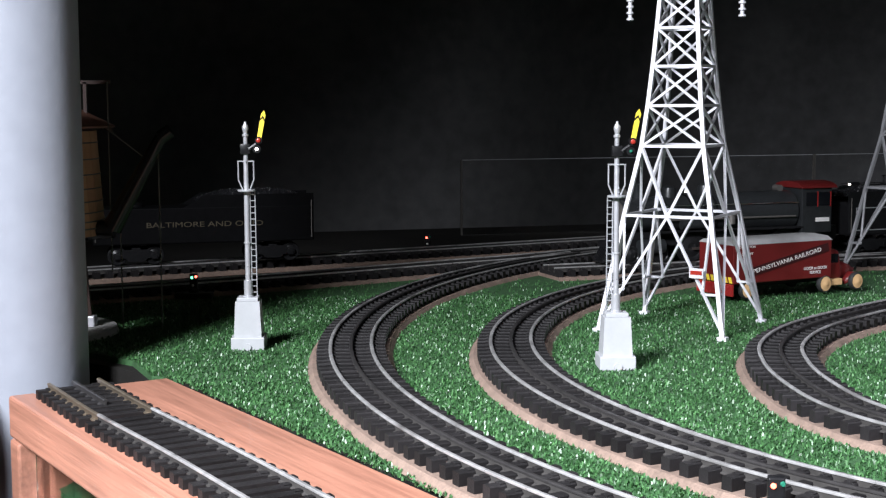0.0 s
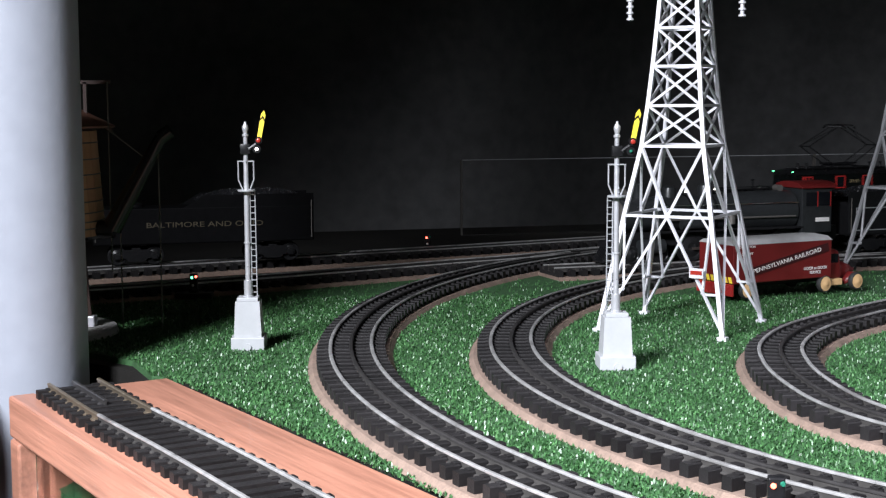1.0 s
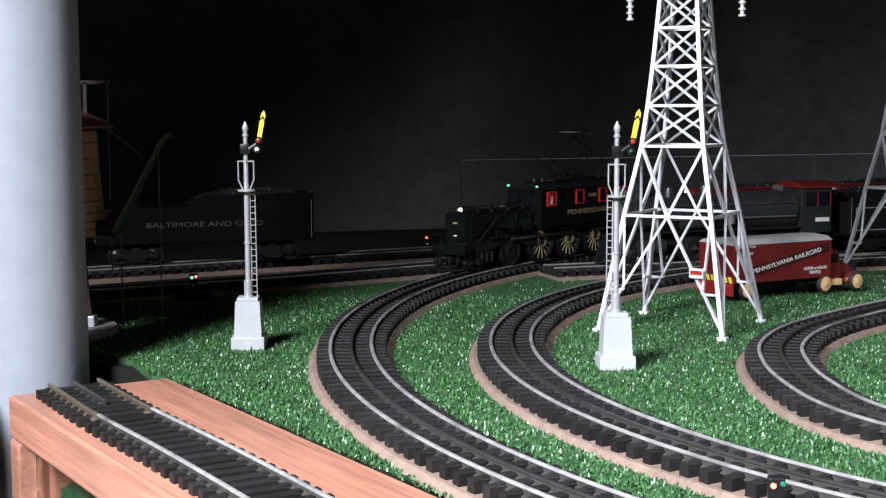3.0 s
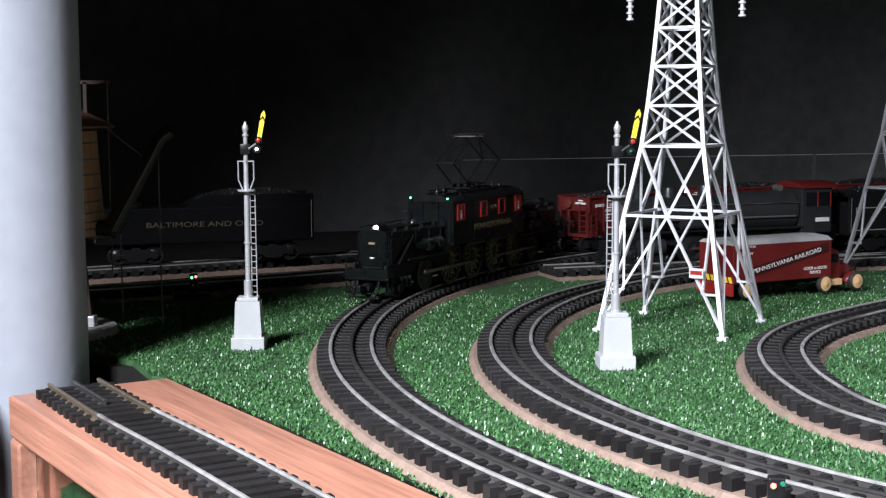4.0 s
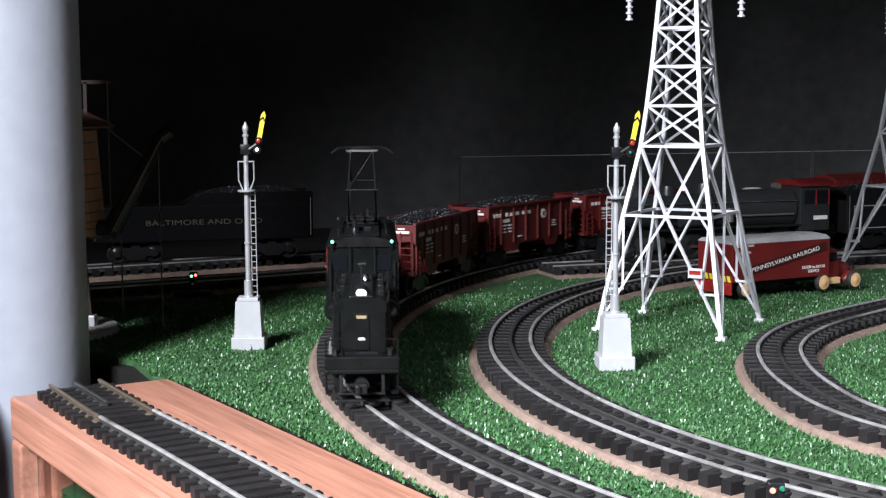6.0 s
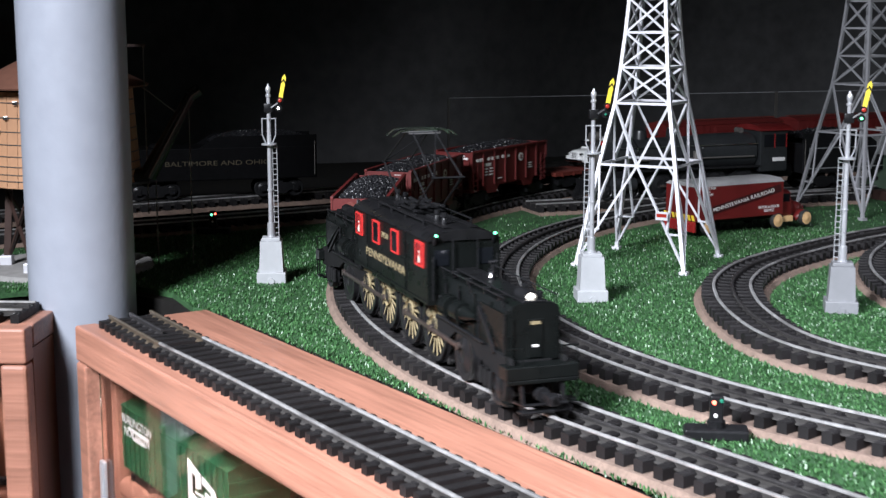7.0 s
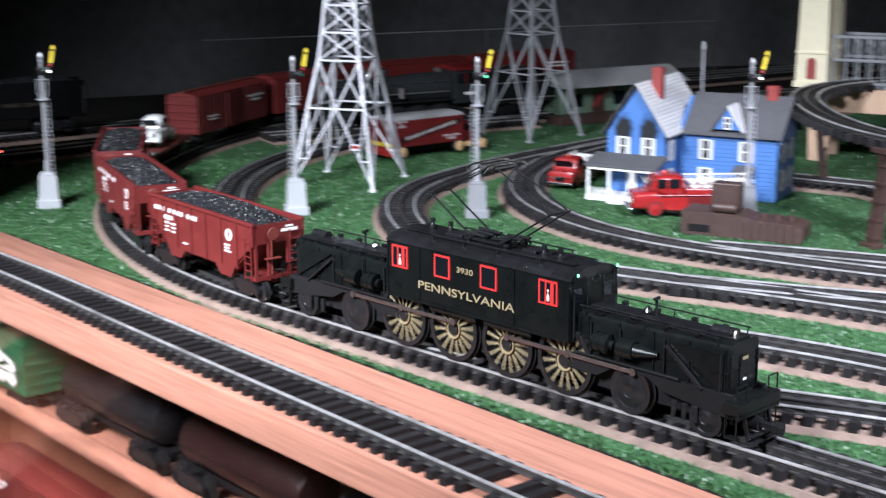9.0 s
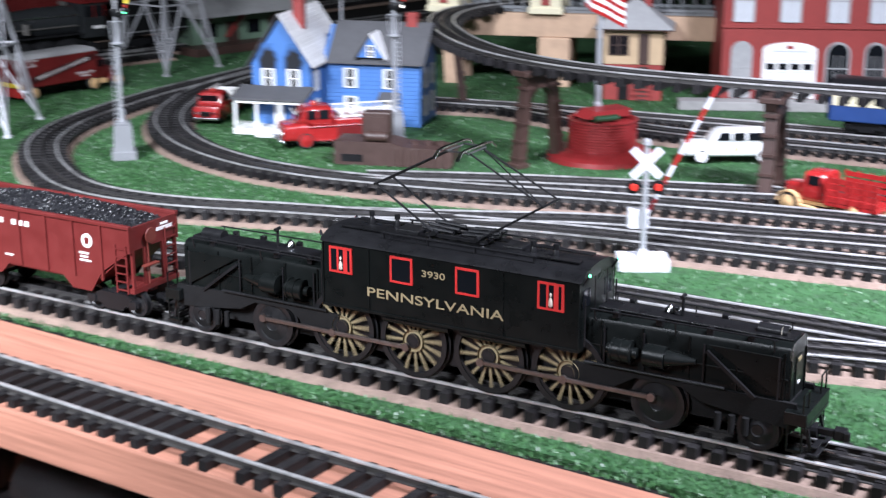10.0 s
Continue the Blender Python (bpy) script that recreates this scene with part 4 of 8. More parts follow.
        box(b, sx * 0.2580, sx * 0.2650, -0.0185, 0.0185, 0.0025, 0.0042, 0.0005)
        box(b, sx * 0.2600, sx * 0.2640, -0.0165, 0.0165, 0.0075, 0.0088, 0.0004)
        rod(b, (sx * 0.2500, 0, 0.0135), (sx * 0.2600, 0, 0.0135), 0.0052, seg=14)
        part("pilot", b, M_BLACK, e, "open pilot steps below the footboard")
        coupler(e, sx * 0.2587, sx)
        # front face: door, plates
        b = bmesh.new()
        box(b, sx * 0.2440, sx * 0.2449, -0.0055, 0.0055, 0.030, 0.057, 0.0003)
        for y in (-0.0165, 0.0165):
            box(b, sx * 0.2440, sx * 0.2451, y - 0.0006, y + 0.0006, 0.029, 0.058)
        part("end_door", b, M_LOCO, hood)
        b = bmesh.new()
        box(b, sx * 0.2449, sx * 0.2454, -0.0036, 0.0036, 0.0535, 0.0556)
        part("number_plate", b, M_GOLD, hood, "small gold plate with unreadable digits")
        b = bmesh.new()
        box(b, sx * 0.2449, sx * 0.2454, -0.0022, 0.0022, 0.0375, 0.0392)
        part("builder_plate", b, M_WHITE, hood)
        b = bmesh.new()
        rod(b, (sx * 0.2183, 0, 0.0735), (sx * 0.2339, 0, 0.0735), 0.0050, seg=18)
        box(b, sx * 0.2207, sx * 0.2303, -0.003, 0.003, 0.0680, 0.0710)
        lamp = part("headlight", b, M_BLACK, e, "round headlight on the hood", smooth="auto")
        b = bmesh.new()
        rod(b, (sx * 0.2339, 0, 0.0735), (sx * 0.2344, 0, 0.0735), 0.0036, seg=18)
        part("headlight_lens", b, M_WHITEGLOW if sx > 0 else M_GLASSDARK, lamp)
        b = bmesh.new()
        lathe(b, [(0.0038, 0.0), (0.0038, 0.0034), (0.0050, 0.0034), (0.0050, 0.0)], 18, Matrix.Translation((sx * 0.2339, 0, 0.0735)) @ pose(0, 0, 0, 0, sx * 90, 0), cap=False)
        part("headlight_rim", b, M_BLACK, lamp, smooth="auto")
        b = bmesh.new()
        lathe(b, [(0.0016, 0.0685), (0.0012, 0.072), (0.0022, 0.0725), (0.0040, 0.0735), (0.0030, 0.0765), (0.0012, 0.0785)], 14, Matrix.Translation((sx * 0.1583, 0.003, 0)))
        part("bell", b, M_CHROME, e, "polished bell", smooth="auto")
        b = bmesh.new()
        rod(b, (sx * 0.1679, 0.0, 0.0685), (sx * 0.1679, 0.0, 0.082), 0.0011, seg=8)
        rod(b, (sx * 0.1679, -0.003, 0.082), (sx * 0.1679, 0.003, 0.0825), 0.0014, seg=8)
        part("whistle", b, M_BLACK, e)
        # end wheels
        for x, r, nm in ((0.1607, 0.0190, "jackshaft_wheel"), (0.2273, 0.0142, "pony_wheel")):
            for sy in (-1, 1):
                b = disc_wheel(r, 0.006)
                move(b, Matrix.Translation((sx * x, sy * 0.0172, r)) @ pose(0, 0, 0, 0, 0, 0 if sy < 0 else 180))
                part(nm, b, M_WHEEL, e, smooth="auto")
        for sy in (-1, 1):
            b = bmesh.new()
            box(b, sx * 0.2135, sx * 0.2411, sy * 0.0225 - 0.0015, sy * 0.0225 + 0.0015, 0.009, 0.0135, 0.0006)
            box(b, sx * 0.2225, sx * 0.2321, sy * 0.0235 - 0.0025, sy * 0.0235 + 0.0025, 0.007, 0.0155, 0.0008)
        part("pony_frame", b, M_FRAME, e)
    b = bmesh.new()
    box(b, -0.1, 0.1, -0.014, 0.014, 0.012, 0.0385)
    part("underframe", b, M_BLACK, e)
    # roof gear
    b = bmesh.new()
    for y in (-0.011, 0.011):
        box(b, -0.1, 0.1, y - 0.003, y + 0.003, 0.1052, 0.1062)
    part("roof_walk", b, M_LOCOROOF, e)
    for x in (-0.022, 0.022):
        for y in (-0.012, 0.012):
            b = bmesh.new()
            lathe(b, [(0.0014, 0.103), (0.0026, 0.1055), (0.0014, 0.107), (0.0026, 0.1085), (0.0014, 0.110)], 10, Matrix.Translation((x, y, 0)))
            part("insulator", b, M_BLACK, e, smooth="auto")
    b = bmesh.new()
    for y in (-0.012, 0.012):
        bar(b, (-0.026, y, 0.1105), (0.026, y, 0.1105), 0.0022)
    for x in (-0.024, 0.0, 0.024):
        bar(b, (x, -0.012, 0.1105), (x, 0.012, 0.1105), 0.002)
    pan = part("pantograph", b, M_BLACK, e, "raised diamond pantograph")
    for sx in (-1, 1):
        b = bmesh.new()
        for y in (-0.012, 0.012):
            rod(b, (sx * 0.018, y, 0.1115), (sx * 0.070, y * 0.95, 0.148), 0.00095, seg=7)
        rod(b, (sx * 0.070, -0.0135, 0.148), (sx * 0.070, 0.0135, 0.148), 0.0011, seg=7)
        part("lower_arm", b, M_BLACK, pan)
        b = bmesh.new()
        for y in (-0.0115, 0.0115):
            rod(b, (sx * 0.070, y, 0.148), (sx * 0.009, y * 0.85, 0.184), 0.0008, seg=7)
        rod(b, (sx * 0.070, -0.0115, 0.148), (sx * 0.009, 0.0098, 0.184), 0.00055, seg=6)
        part("upper_arm", b, M_BLACK, pan)
        b = bmesh.new()
        prof = [(-0.0275, 0.1815), (-0.0215, 0.1865), (-0.015, 0.1875), (0.015, 0.1875), (0.0215, 0.1865), (0.0275, 0.1815)]
        for (ya, za), (yb, zb) in zip(prof, prof[1:]):
            bar(b, (sx * 0.0095, ya, za), (sx * 0.0095, yb, zb), 0.0024, 0.0016)
        part("contact_shoe", b, M_CHROME, pan, "shiny metal contact strip")
        b = bmesh.new()
        for y in (-0.0135, 0.0135):
            bar(b, (-0.0095, y, 0.1848), (0.0095, y, 0.1848), 0.0012)
        bar(b, (sx * 0.0095, -0.0135, 0.1840), (sx * 0.0095, 0.0135, 0.1840), 0.0013)
        part("shoe_carrier", b, M_STEELGREY, pan)
        # springs and pivots at the foot of the arms
        for y in (-0.009, 0.0, 0.009):
            b = bmesh.new()
            rod(b, (sx * 0.004, y, 0.1135), (sx * 0.030, y, 0.1150), 0.0017, seg=8)
            part("spring", b, M_BLACK, pan, smooth="auto")
        b = bmesh.new()
        rod(b, (sx * 0.018, -0.0145, 0.1125), (sx * 0.018, 0.0145, 0.1125), 0.0020, seg=10)
        part("pivot_shaft", b, M_BLACK, pan, smooth="auto")
    for y in (-0.020, 0.020):
        b = bmesh.new()
        rod(b, (-0.060, y, 0.1075), (0.070, y, 0.1075), 0.0008, seg=6)
        for x in (-0.058, -0.02, 0.02, 0.068):
            rod(b, (x, y, 0.1000), (x, y, 0.1075), 0.0008, seg=6)
        part("roof_conduit", b, M_BLACK, e)
    for x in (-0.085, -0.062, 0.06, 0.078):
        b = bmesh.new()
        lathe(b, [(0.0026, 0.103), (0.0026, 0.1085), (0.0012, 0.112), (0.0022, 0.1125), (0.0022, 0.1165)], 10, Matrix.Translation((x, 0.005 if x < 0 else -0.006, 0)))
        part("roof_vent", b, M_BLACK, e, smooth="auto")
    part("roof_box", box(bmesh.new(), -0.055, -0.035, -0.008, 0.008, 0.104, 0.1085, 0.0008), M_BLACK, e)
    part("roof_box", box(bmesh.new(), 0.036, 0.052, -0.008, 0.008, 0.104, 0.1085, 0.0008), M_BLACK, e)
    # proportions: a shorter, lower cab and longer hoods
    def along(x):
        m = abs(x)
        return math.copysign(m * 0.96 if m < 0.1096 else 0.1052 + (m - 0.1096) * 1.035, x)

    for ob in e.children_recursive:
        if ob.type == "MESH" and ob.matrix_basis == Matrix.Identity(4):
            vs = ob.data.vertices
            if ob.name.startswith(("jackshaft_wheel", "pony_wheel", "bell", "headlight")):
                c = sum(v.co.x for v in vs) / len(vs)
                for v in vs:
                    v.co.x += along(c) - c
            else:
                for v in vs:
                    v.co.x = along(v.co.x)
                    # hoods stand a little taller than drawn
                    if abs(v.co.x) > 0.1056 and v.co.z > 0.046:
                        v.co.z = 0.046 + (v.co.z - 0.046) * 1.16
    # the body rides high on its frame
    for ob in e.children_recursive:
        if ob.type == "MESH":
            if ob.matrix_basis.translation.z > 0.026:
                ob.matrix_basis = Matrix.Translation((0, 0, RIDE * 0.35)) @ ob.matrix_basis
            else:
                for v in ob.data.vertices:
                    if v.co.z > 0.0268 and not ob.name.startswith(("jackshaft_wheel", "pony_wheel")):
                        v.co.z += RIDE
                        if v.co.z > 0.046:
                            v.co.z = 0.046 + (v.co.z - 0.046) * 0.89 if v.co.z < 0.115 else 0.1068 + (v.co.z - 0.115) * 0.84
    return e


DRIVER_R = 0.0280
DRIVERS, RODS = [], []


def engine_drivers(e):
    for x in (-0.0930, -0.0310, 0.0310, 0.0930):
        for sy in (-1, 1):
            w = spoke_wheel_parts(e, x, sy * 0.0185, DRIVER_R, side=sy)
            DRIVERS.append((w, x, sy))
    for sy in (-1, 1):
        for x0, x1 in ((-0.1599, -0.0310), (0.0310, 0.1599)):
            b = bmesh.new()
            box(b, x0, x1, -0.0009, 0.0009, -0.0016, 0.0016, 0.0003)
            for x in (x0, x1, (x0 + x1) / 2 - 0.004 * (1 if x0 > 0 else -1) * 0):
                lathe(b, [(0.0030, -0.0013), (0.0030, 0.0013)], 12, Matrix.Translation((x, 0, 0)) @ pose(0, 0, 0, 90))
            r = part("side_rod", b, M_ROD, e, "brown oily steel side rod", smooth="auto")
            RODS.append((r, sy))


def coal_heap(parent, lx, ly, z, rise, lumps, seed, name="coal_load"):
    rng = random.Random(seed)
    bm = bmesh.new()
    nx, ny = 44, 14
    g = []
    for i in range(nx + 1):
        r = []
        for j in range(ny + 1):
            a, b = 2 * i / nx - 1, 2 * j / ny - 1
            h = rise * max(0, 1 - abs(a) ** 3) * max(0, 1 - b * b) ** 0.7 + rng.uniform(-0.0011, 0.0011)
            r.append(bm.verts.new((a * lx, b * ly, z + h)))
        g.append(r)
    for i in range(nx):
        for j in range(ny):
            bm.faces.new((g[i][j], g[i + 1][j], g[i + 1][j + 1], g[i][j + 1]))
    for _ in range(lumps):
        a, b = rng.uniform(-0.97, 0.97), rng.uniform(-0.95, 0.95)
        h = rise * max(0, 1 - abs(a) ** 3) * max(0, 1 - b * b) ** 0.7
        s = rng.uniform(0.0009, 0.0021)
        m = Matrix.Translation((a * lx, b * ly, z + h + 0.0003)) @ Euler((rng.uniform(0, 6), rng.uniform(0, 6), rng.uniform(0, 6))).to_matrix().to_4x4() @ Matrix.Diagonal((s, s * rng.uniform(0.6, 1), s * rng.uniform(0.5, 0.9), 1))
        bmesh.ops.create_icosphere(bm, subdivisions=1, radius=1, matrix=m)
    ob = part(name, bm, M_COAL, parent, "heaped glossy black coal")
    ob["kind"] = "stuff"
    return ob


def hopper():
    e = thing("hopper_car", "tuscan red coal hopper car heaped with black coal", "freight car", "coal hoppers")
    w = 0.0265
    side = [(-0.1030, 0.0745), (-0.1030, 0.0560), (-0.072, 0.0350), (-0.060, 0.0175), (-0.040, 0.0175), (-0.030, 0.0270), (0.030, 0.0270), (0.040, 0.0175), (0.060, 0.0175), (0.072, 0.0350), (0.1030, 0.0560), (0.1030, 0.0745)]
    for sy in (-1, 1):
        b = bmesh.new()
        prism(b, side, sy * w - 0.0006, sy * w + 0.0006, "y")
        s = part("side_sheet", b, M_TUSCAN, e)
        for x in (-0.1025, -0.0735, -0.0440, -0.0147, 0.0147, 0.0440, 0.0735, 0.1025):
            part("rib", box(bmesh.new(), x - 0.0011, x + 0.0011, sy * (w + 0.0012) - 0.0009, sy * (w + 0.0012) + 0.0009, 0.0285 if abs(x) < 0.09 else 0.0545, 0.0735), M_TUSCAN, s)
        b = bmesh.new()
        box(b, -0.1040, 0.1040, sy * (w + 0.0008) - 0.0018, sy * (w + 0.0008) + 0.0018, 0.0735, 0.0765, 0.0004)
        part("top_chord", b, M_TUSCAN, s)
        yy = sy * (w + 0.0010)
        big = [(-0.088 + k * 0.0072 + (0.003 if k > 4 else 0), 0.0635, 0.0048, 0.0042) for k in range(12) if k not in (3, 8)]
        bars(e, [(sy * -x if sy > 0 else x, z, ww, h) for x, z, ww, h in big], yy, M_WHITE)
        bars(e, [((-x if sy > 0 else x), z, ww, h) for x, z, ww, h in ((-0.062, 0.0560, 0.017, 0.0040), (-0.066, 0.0505, 0.008, 0.0018), (-0.052, 0.0505, 0.008, 0.0018), (-0.066, 0.0465, 0.007, 0.0014), (-0.052, 0.0465, 0.008, 0.0014), (-0.066, 0.0425, 0.008, 0.0014), (-0.052, 0.0425, 0.007, 0.0014), (0.055, 0.0485, 0.010, 0.0016), (0.055, 0.0455, 0.008, 0.0014), (0.056, 0.0425, 0.012, 0.0014), (-0.028, 0.0350, 0.009, 0.0013))], yy, M_WHITE)
        b = bmesh.new()
        lathe(b, [(0.0058, -0.0003), (0.0058, 0.0003)], 24, Matrix.Translation(((-0.0295 if sy > 0 else 0.0588), yy, 0.0590)) @ pose(0, 0, 0, 90))
        d = part("emblem", b, M_WHITE, e, "white disc emblem")
        b = bmesh.new()
        ex = (-0.0295 if sy > 0 else 0.0588)
        prism(b, [(ex - 0.0024, 0.0606), (ex - 0.0018, 0.0618), (ex + 0.0018, 0.0618), (ex + 0.0024, 0.0606), (ex + 0.0017, 0.0562), (ex - 0.0017, 0.0562)], yy - 0.0005, yy + 0.0005, "y")
        part("emblem_shield", b, M_TUSCAN, d)
    b = bmesh.new()
    for sx in (-1, 1):
        part("slope_sheet", prism(bmesh.new(), [(sx * 0.1000, 0.0560), (sx * 0.1012, 0.0560), (sx * 0.0580, 0.0200), (sx * 0.0560, 0.0200)], -w + 0.001, w - 0.001, "y"), M_TUSCAN, e)
        part("end_sheet", box(bmesh.new(), sx * 0.1015, sx * 0.1030, -w + 0.0005, w - 0.0005, 0.0560, 0.0745), M_TUSCAN, e)
        part("hopper_chute", prism(bmesh.new(), [(sx * 0.030, 0.0265), (sx * 0.0312, 0.0265), (sx * 0.0452, 0.0175), (sx * 0.0440, 0.0175)], -w + 0.001, w - 0.001, "y"), M_TUSCAN, e)
    box(b, -0.03, 0.03, -w + 0.001, w - 0.001, 0.0255, 0.0268)
    part("floor_sheet", b, M_TUSCAN, e)
    for sx in (-1, 1):
        b = bmesh.new()
        box(b, sx * 0.0985, sx * 0.1045, -w, w, 0.0215, 0.0255)
        box(b, sx * 0.060, sx * 0.1000, -0.005, 0.005, 0.0170, 0.0240)
        part("end_sill", b, M_TUSCAN, e)
        for y in (-0.0245, -0.0105, 0.0105, 0.0245):
            part("end_post", bar(bmesh.new(), (sx * 0.1025, y, 0.0255), (sx * 0.1025, y, 0.0562), 0.0024), M_TUSCAN, e)
        b = bmesh.new()
        for q in range(6):
            bar(b, (sx * 0.1045, 0.012, 0.029 + q * 0.0072), (sx * 0.1045, 0.0240, 0.029 + q * 0.0072), 0.0010)
        for y in (0.012, 0.024):
            bar(b, (sx * 0.1045, y, 0.027), (sx * 0.1045, y, 0.067), 0.0010)
        part("end_ladder", b, M_TUSCAN, e)
        for sy in (-1, 1):
            b = bmesh.new()
            for x in (0.088, 0.099):
                bar(b, (sx * x, sy * (w + 0.0010), 0.021), (sx * x, sy * (w + 0.0010), 0.060), 0.0012)
            for q in range(6):
                bar(b, (sx * 0.088, sy * (w + 0.0012), 0.024 + q * 0.0066), (sx * 0.099, sy * (w + 0.0012), 0.024 + q * 0.0066), 0.0010)
            part("ladder", b, M_TUSCAN, e)
        b = bmesh.new()
        lathe(b, [(0.0058, -0.0005), (0.0064, 0.0), (0.0058, 0.0005)], 18, Matrix.Translation((sx * 0.1075, -0.008, 0.0655)) @ pose(0, 0, 0, 0, 90))
        rod(b, (sx * 0.1025, -0.008, 0.0655), (sx * 0.1075, -0.008, 0.0655), 0.0010, seg=6)
        rod(b, (sx * 0.104, -0.008, 0.026), (sx * 0.104, -0.008, 0.0655), 0.0008, seg=6)
        box(b, sx * 0.1035, sx * 0.1085, -0.016, 0.0, 0.0415, 0.0425)
        part("brake_wheel", b, M_TUSCAND, e)
        bars_y = sx * 0.1035
        part("lettering", box(bmesh.new(), bars_y - 0.0003, bars_y + 0.0003, 0.0085, 0.0165, 0.0695, 0.0712), M_WHITE, e)
        part("lettering", box(bmesh.new(), bars_y - 0.0003, bars_y + 0.0003, 0.0035, 0.0215, 0.0655, 0.0682), M_WHITE, e)
        truck_frame(e, sx * 0.078)
        coupler(e, sx * 0.1045, sx)
    coal_heap(e, 0.1010, 0.0255, 0.0700, 0.0105, 900, 7)
    return e


def boxcar(m=None, label="tuscan red steel boxcar with a closed sliding door"):
    m = m or M_TUSCAN
    e = thing("boxcar", label, "freight car", "boxcars")
    L, w = 0.118, 0.0275
    b = bmesh.new()
    box(b, -L, L, -w, w, 0.0200, 0.0800, 0.0006)
    part("body", b, m, e)
    b = bmesh.new()
    prism(b, [(-w - 0.001, 0.0795), (w + 0.001, 0.0795), (w * 0.6, 0.0835), (0, 0.0850), (-w * 0.6, 0.0835)], -L - 0.001, L + 0.001, "x")
    part("roof", b, m, e)
    b = bmesh.new()
    box(b, -L, L, -0.004, 0.004, 0.0855, 0.0868)
    part("running_board", b, M_TUSCAND, e)
    for sy in (-1, 1):
        y = sy * (w + 0.0008)
        b = bmesh.new()
        box(b, -0.024, 0.024, y - 0.0010, y + 0.0010, 0.0215, 0.0765, 0.0003)
        for q in range(5):
            box(b, -0.023, 0.023, y + sy * 0.0008, y + sy * 0.0016, 0.027 + q * 0.0105, 0.0285 + q * 0.0105)
        part("door", b, m, e)
        for k in range(-9, 10):
            if abs(k) > 2:
                part("rib", box(bmesh.new(), k * 0.0122 - 0.0006, k * 0.0122 + 0.0006, y - 0.0006, y + 0.0006, 0.0215, 0.0785), m, e)
        bars(e, [(-0.072, 0.062, 0.05, 0.0035), (-0.072, 0.055, 0.028, 0.0035), (0.07, 0.045, 0.03, 0.002), (0.07, 0.040, 0.026, 0.002)], sy * (w + 0.0016), M_WHITE)
    for sx in (-1, 1):
        b = bmesh.new()
        for q in range(7):
            bar(b, (sx * (L + 0.0012), 0.014, 0.024 + q * 0.008), (sx * (L + 0.0012), 0.024, 0.024 + q * 0.008), 0.001)
        for q in range(4):
            box(b, sx * L, sx * (L + 0.0014), -w, w, 0.030 + q * 0.012, 0.034 + q * 0.012, 0.0005)
        part("end_detail", b, m, e)
        truck_frame(e, sx * 0.085)
        coupler(e, sx * L, sx)
    return e


def flatcar():
    e = thing("flat_car", "brown flat car carrying a white sedan", "freight car")
    b = bmesh.new()
    box(b, -0.115, 0.115, -0.0265, 0.0265, 0.0205, 0.0245, 0.0004)
    box(b, -0.09, 0.09, -0.006, 0.006, 0.0135, 0.0206)
    part("underframe", b, M_TUSCAND, e)
    for k in range(38):
        part("deck_plank", box(bmesh.new(), -0.1145 + k * 0.00604, -0.1145 + k * 0.00604 + 0.0057, -0.0268, 0.0268, 0.0246, 0.0262), M_TUSCAND, e)
    for sy in (-1, 1):
        for k in range(9):
            part("stake_pocket", box(bmesh.new(), -0.1 + k * 0.025 - 0.0015, -0.1 + k * 0.025 + 0.0015, sy * 0.0272 - 0.001, sy * 0.0272 + 0.001, 0.0200, 0.0250), M_TUSCAND, e)
    for sx in (-1, 1):
        truck_frame(e, sx * 0.083)
        coupler(e, sx * 0.115, sx)
    return e


def road_wheels(parent, xs, y, r, t, hub):
    for x in xs:
        for sy in (-1, 1):
            b = bmesh.new()
            lathe(b, [(r * 0.55, -t / 2), (r * 0.92, -t / 2), (r, -t / 4), (r, t / 4), (r * 0.9, t / 2), (r * 0.55, t / 2)], 22, Matrix.Translation((x, sy * y, r)) @ pose(0, 0, 0, 90))
            w = part("wheel", b, M_RUBBER, parent, smooth="auto")
            b = bmesh.new()
            lathe(b, [(r * 0.80, -t * 0.53), (r * 0.4, -t * 0.62), (r * 0.2, -t * 0.8), (r * 0.1, -t * 0.82)], 18, Matrix.Translation((x, sy * y, r)) @ pose(0, 0, 0, -90, 0, 0 if sy < 0 else 180))
            part("hubcap", b, hub, w, smooth="auto")


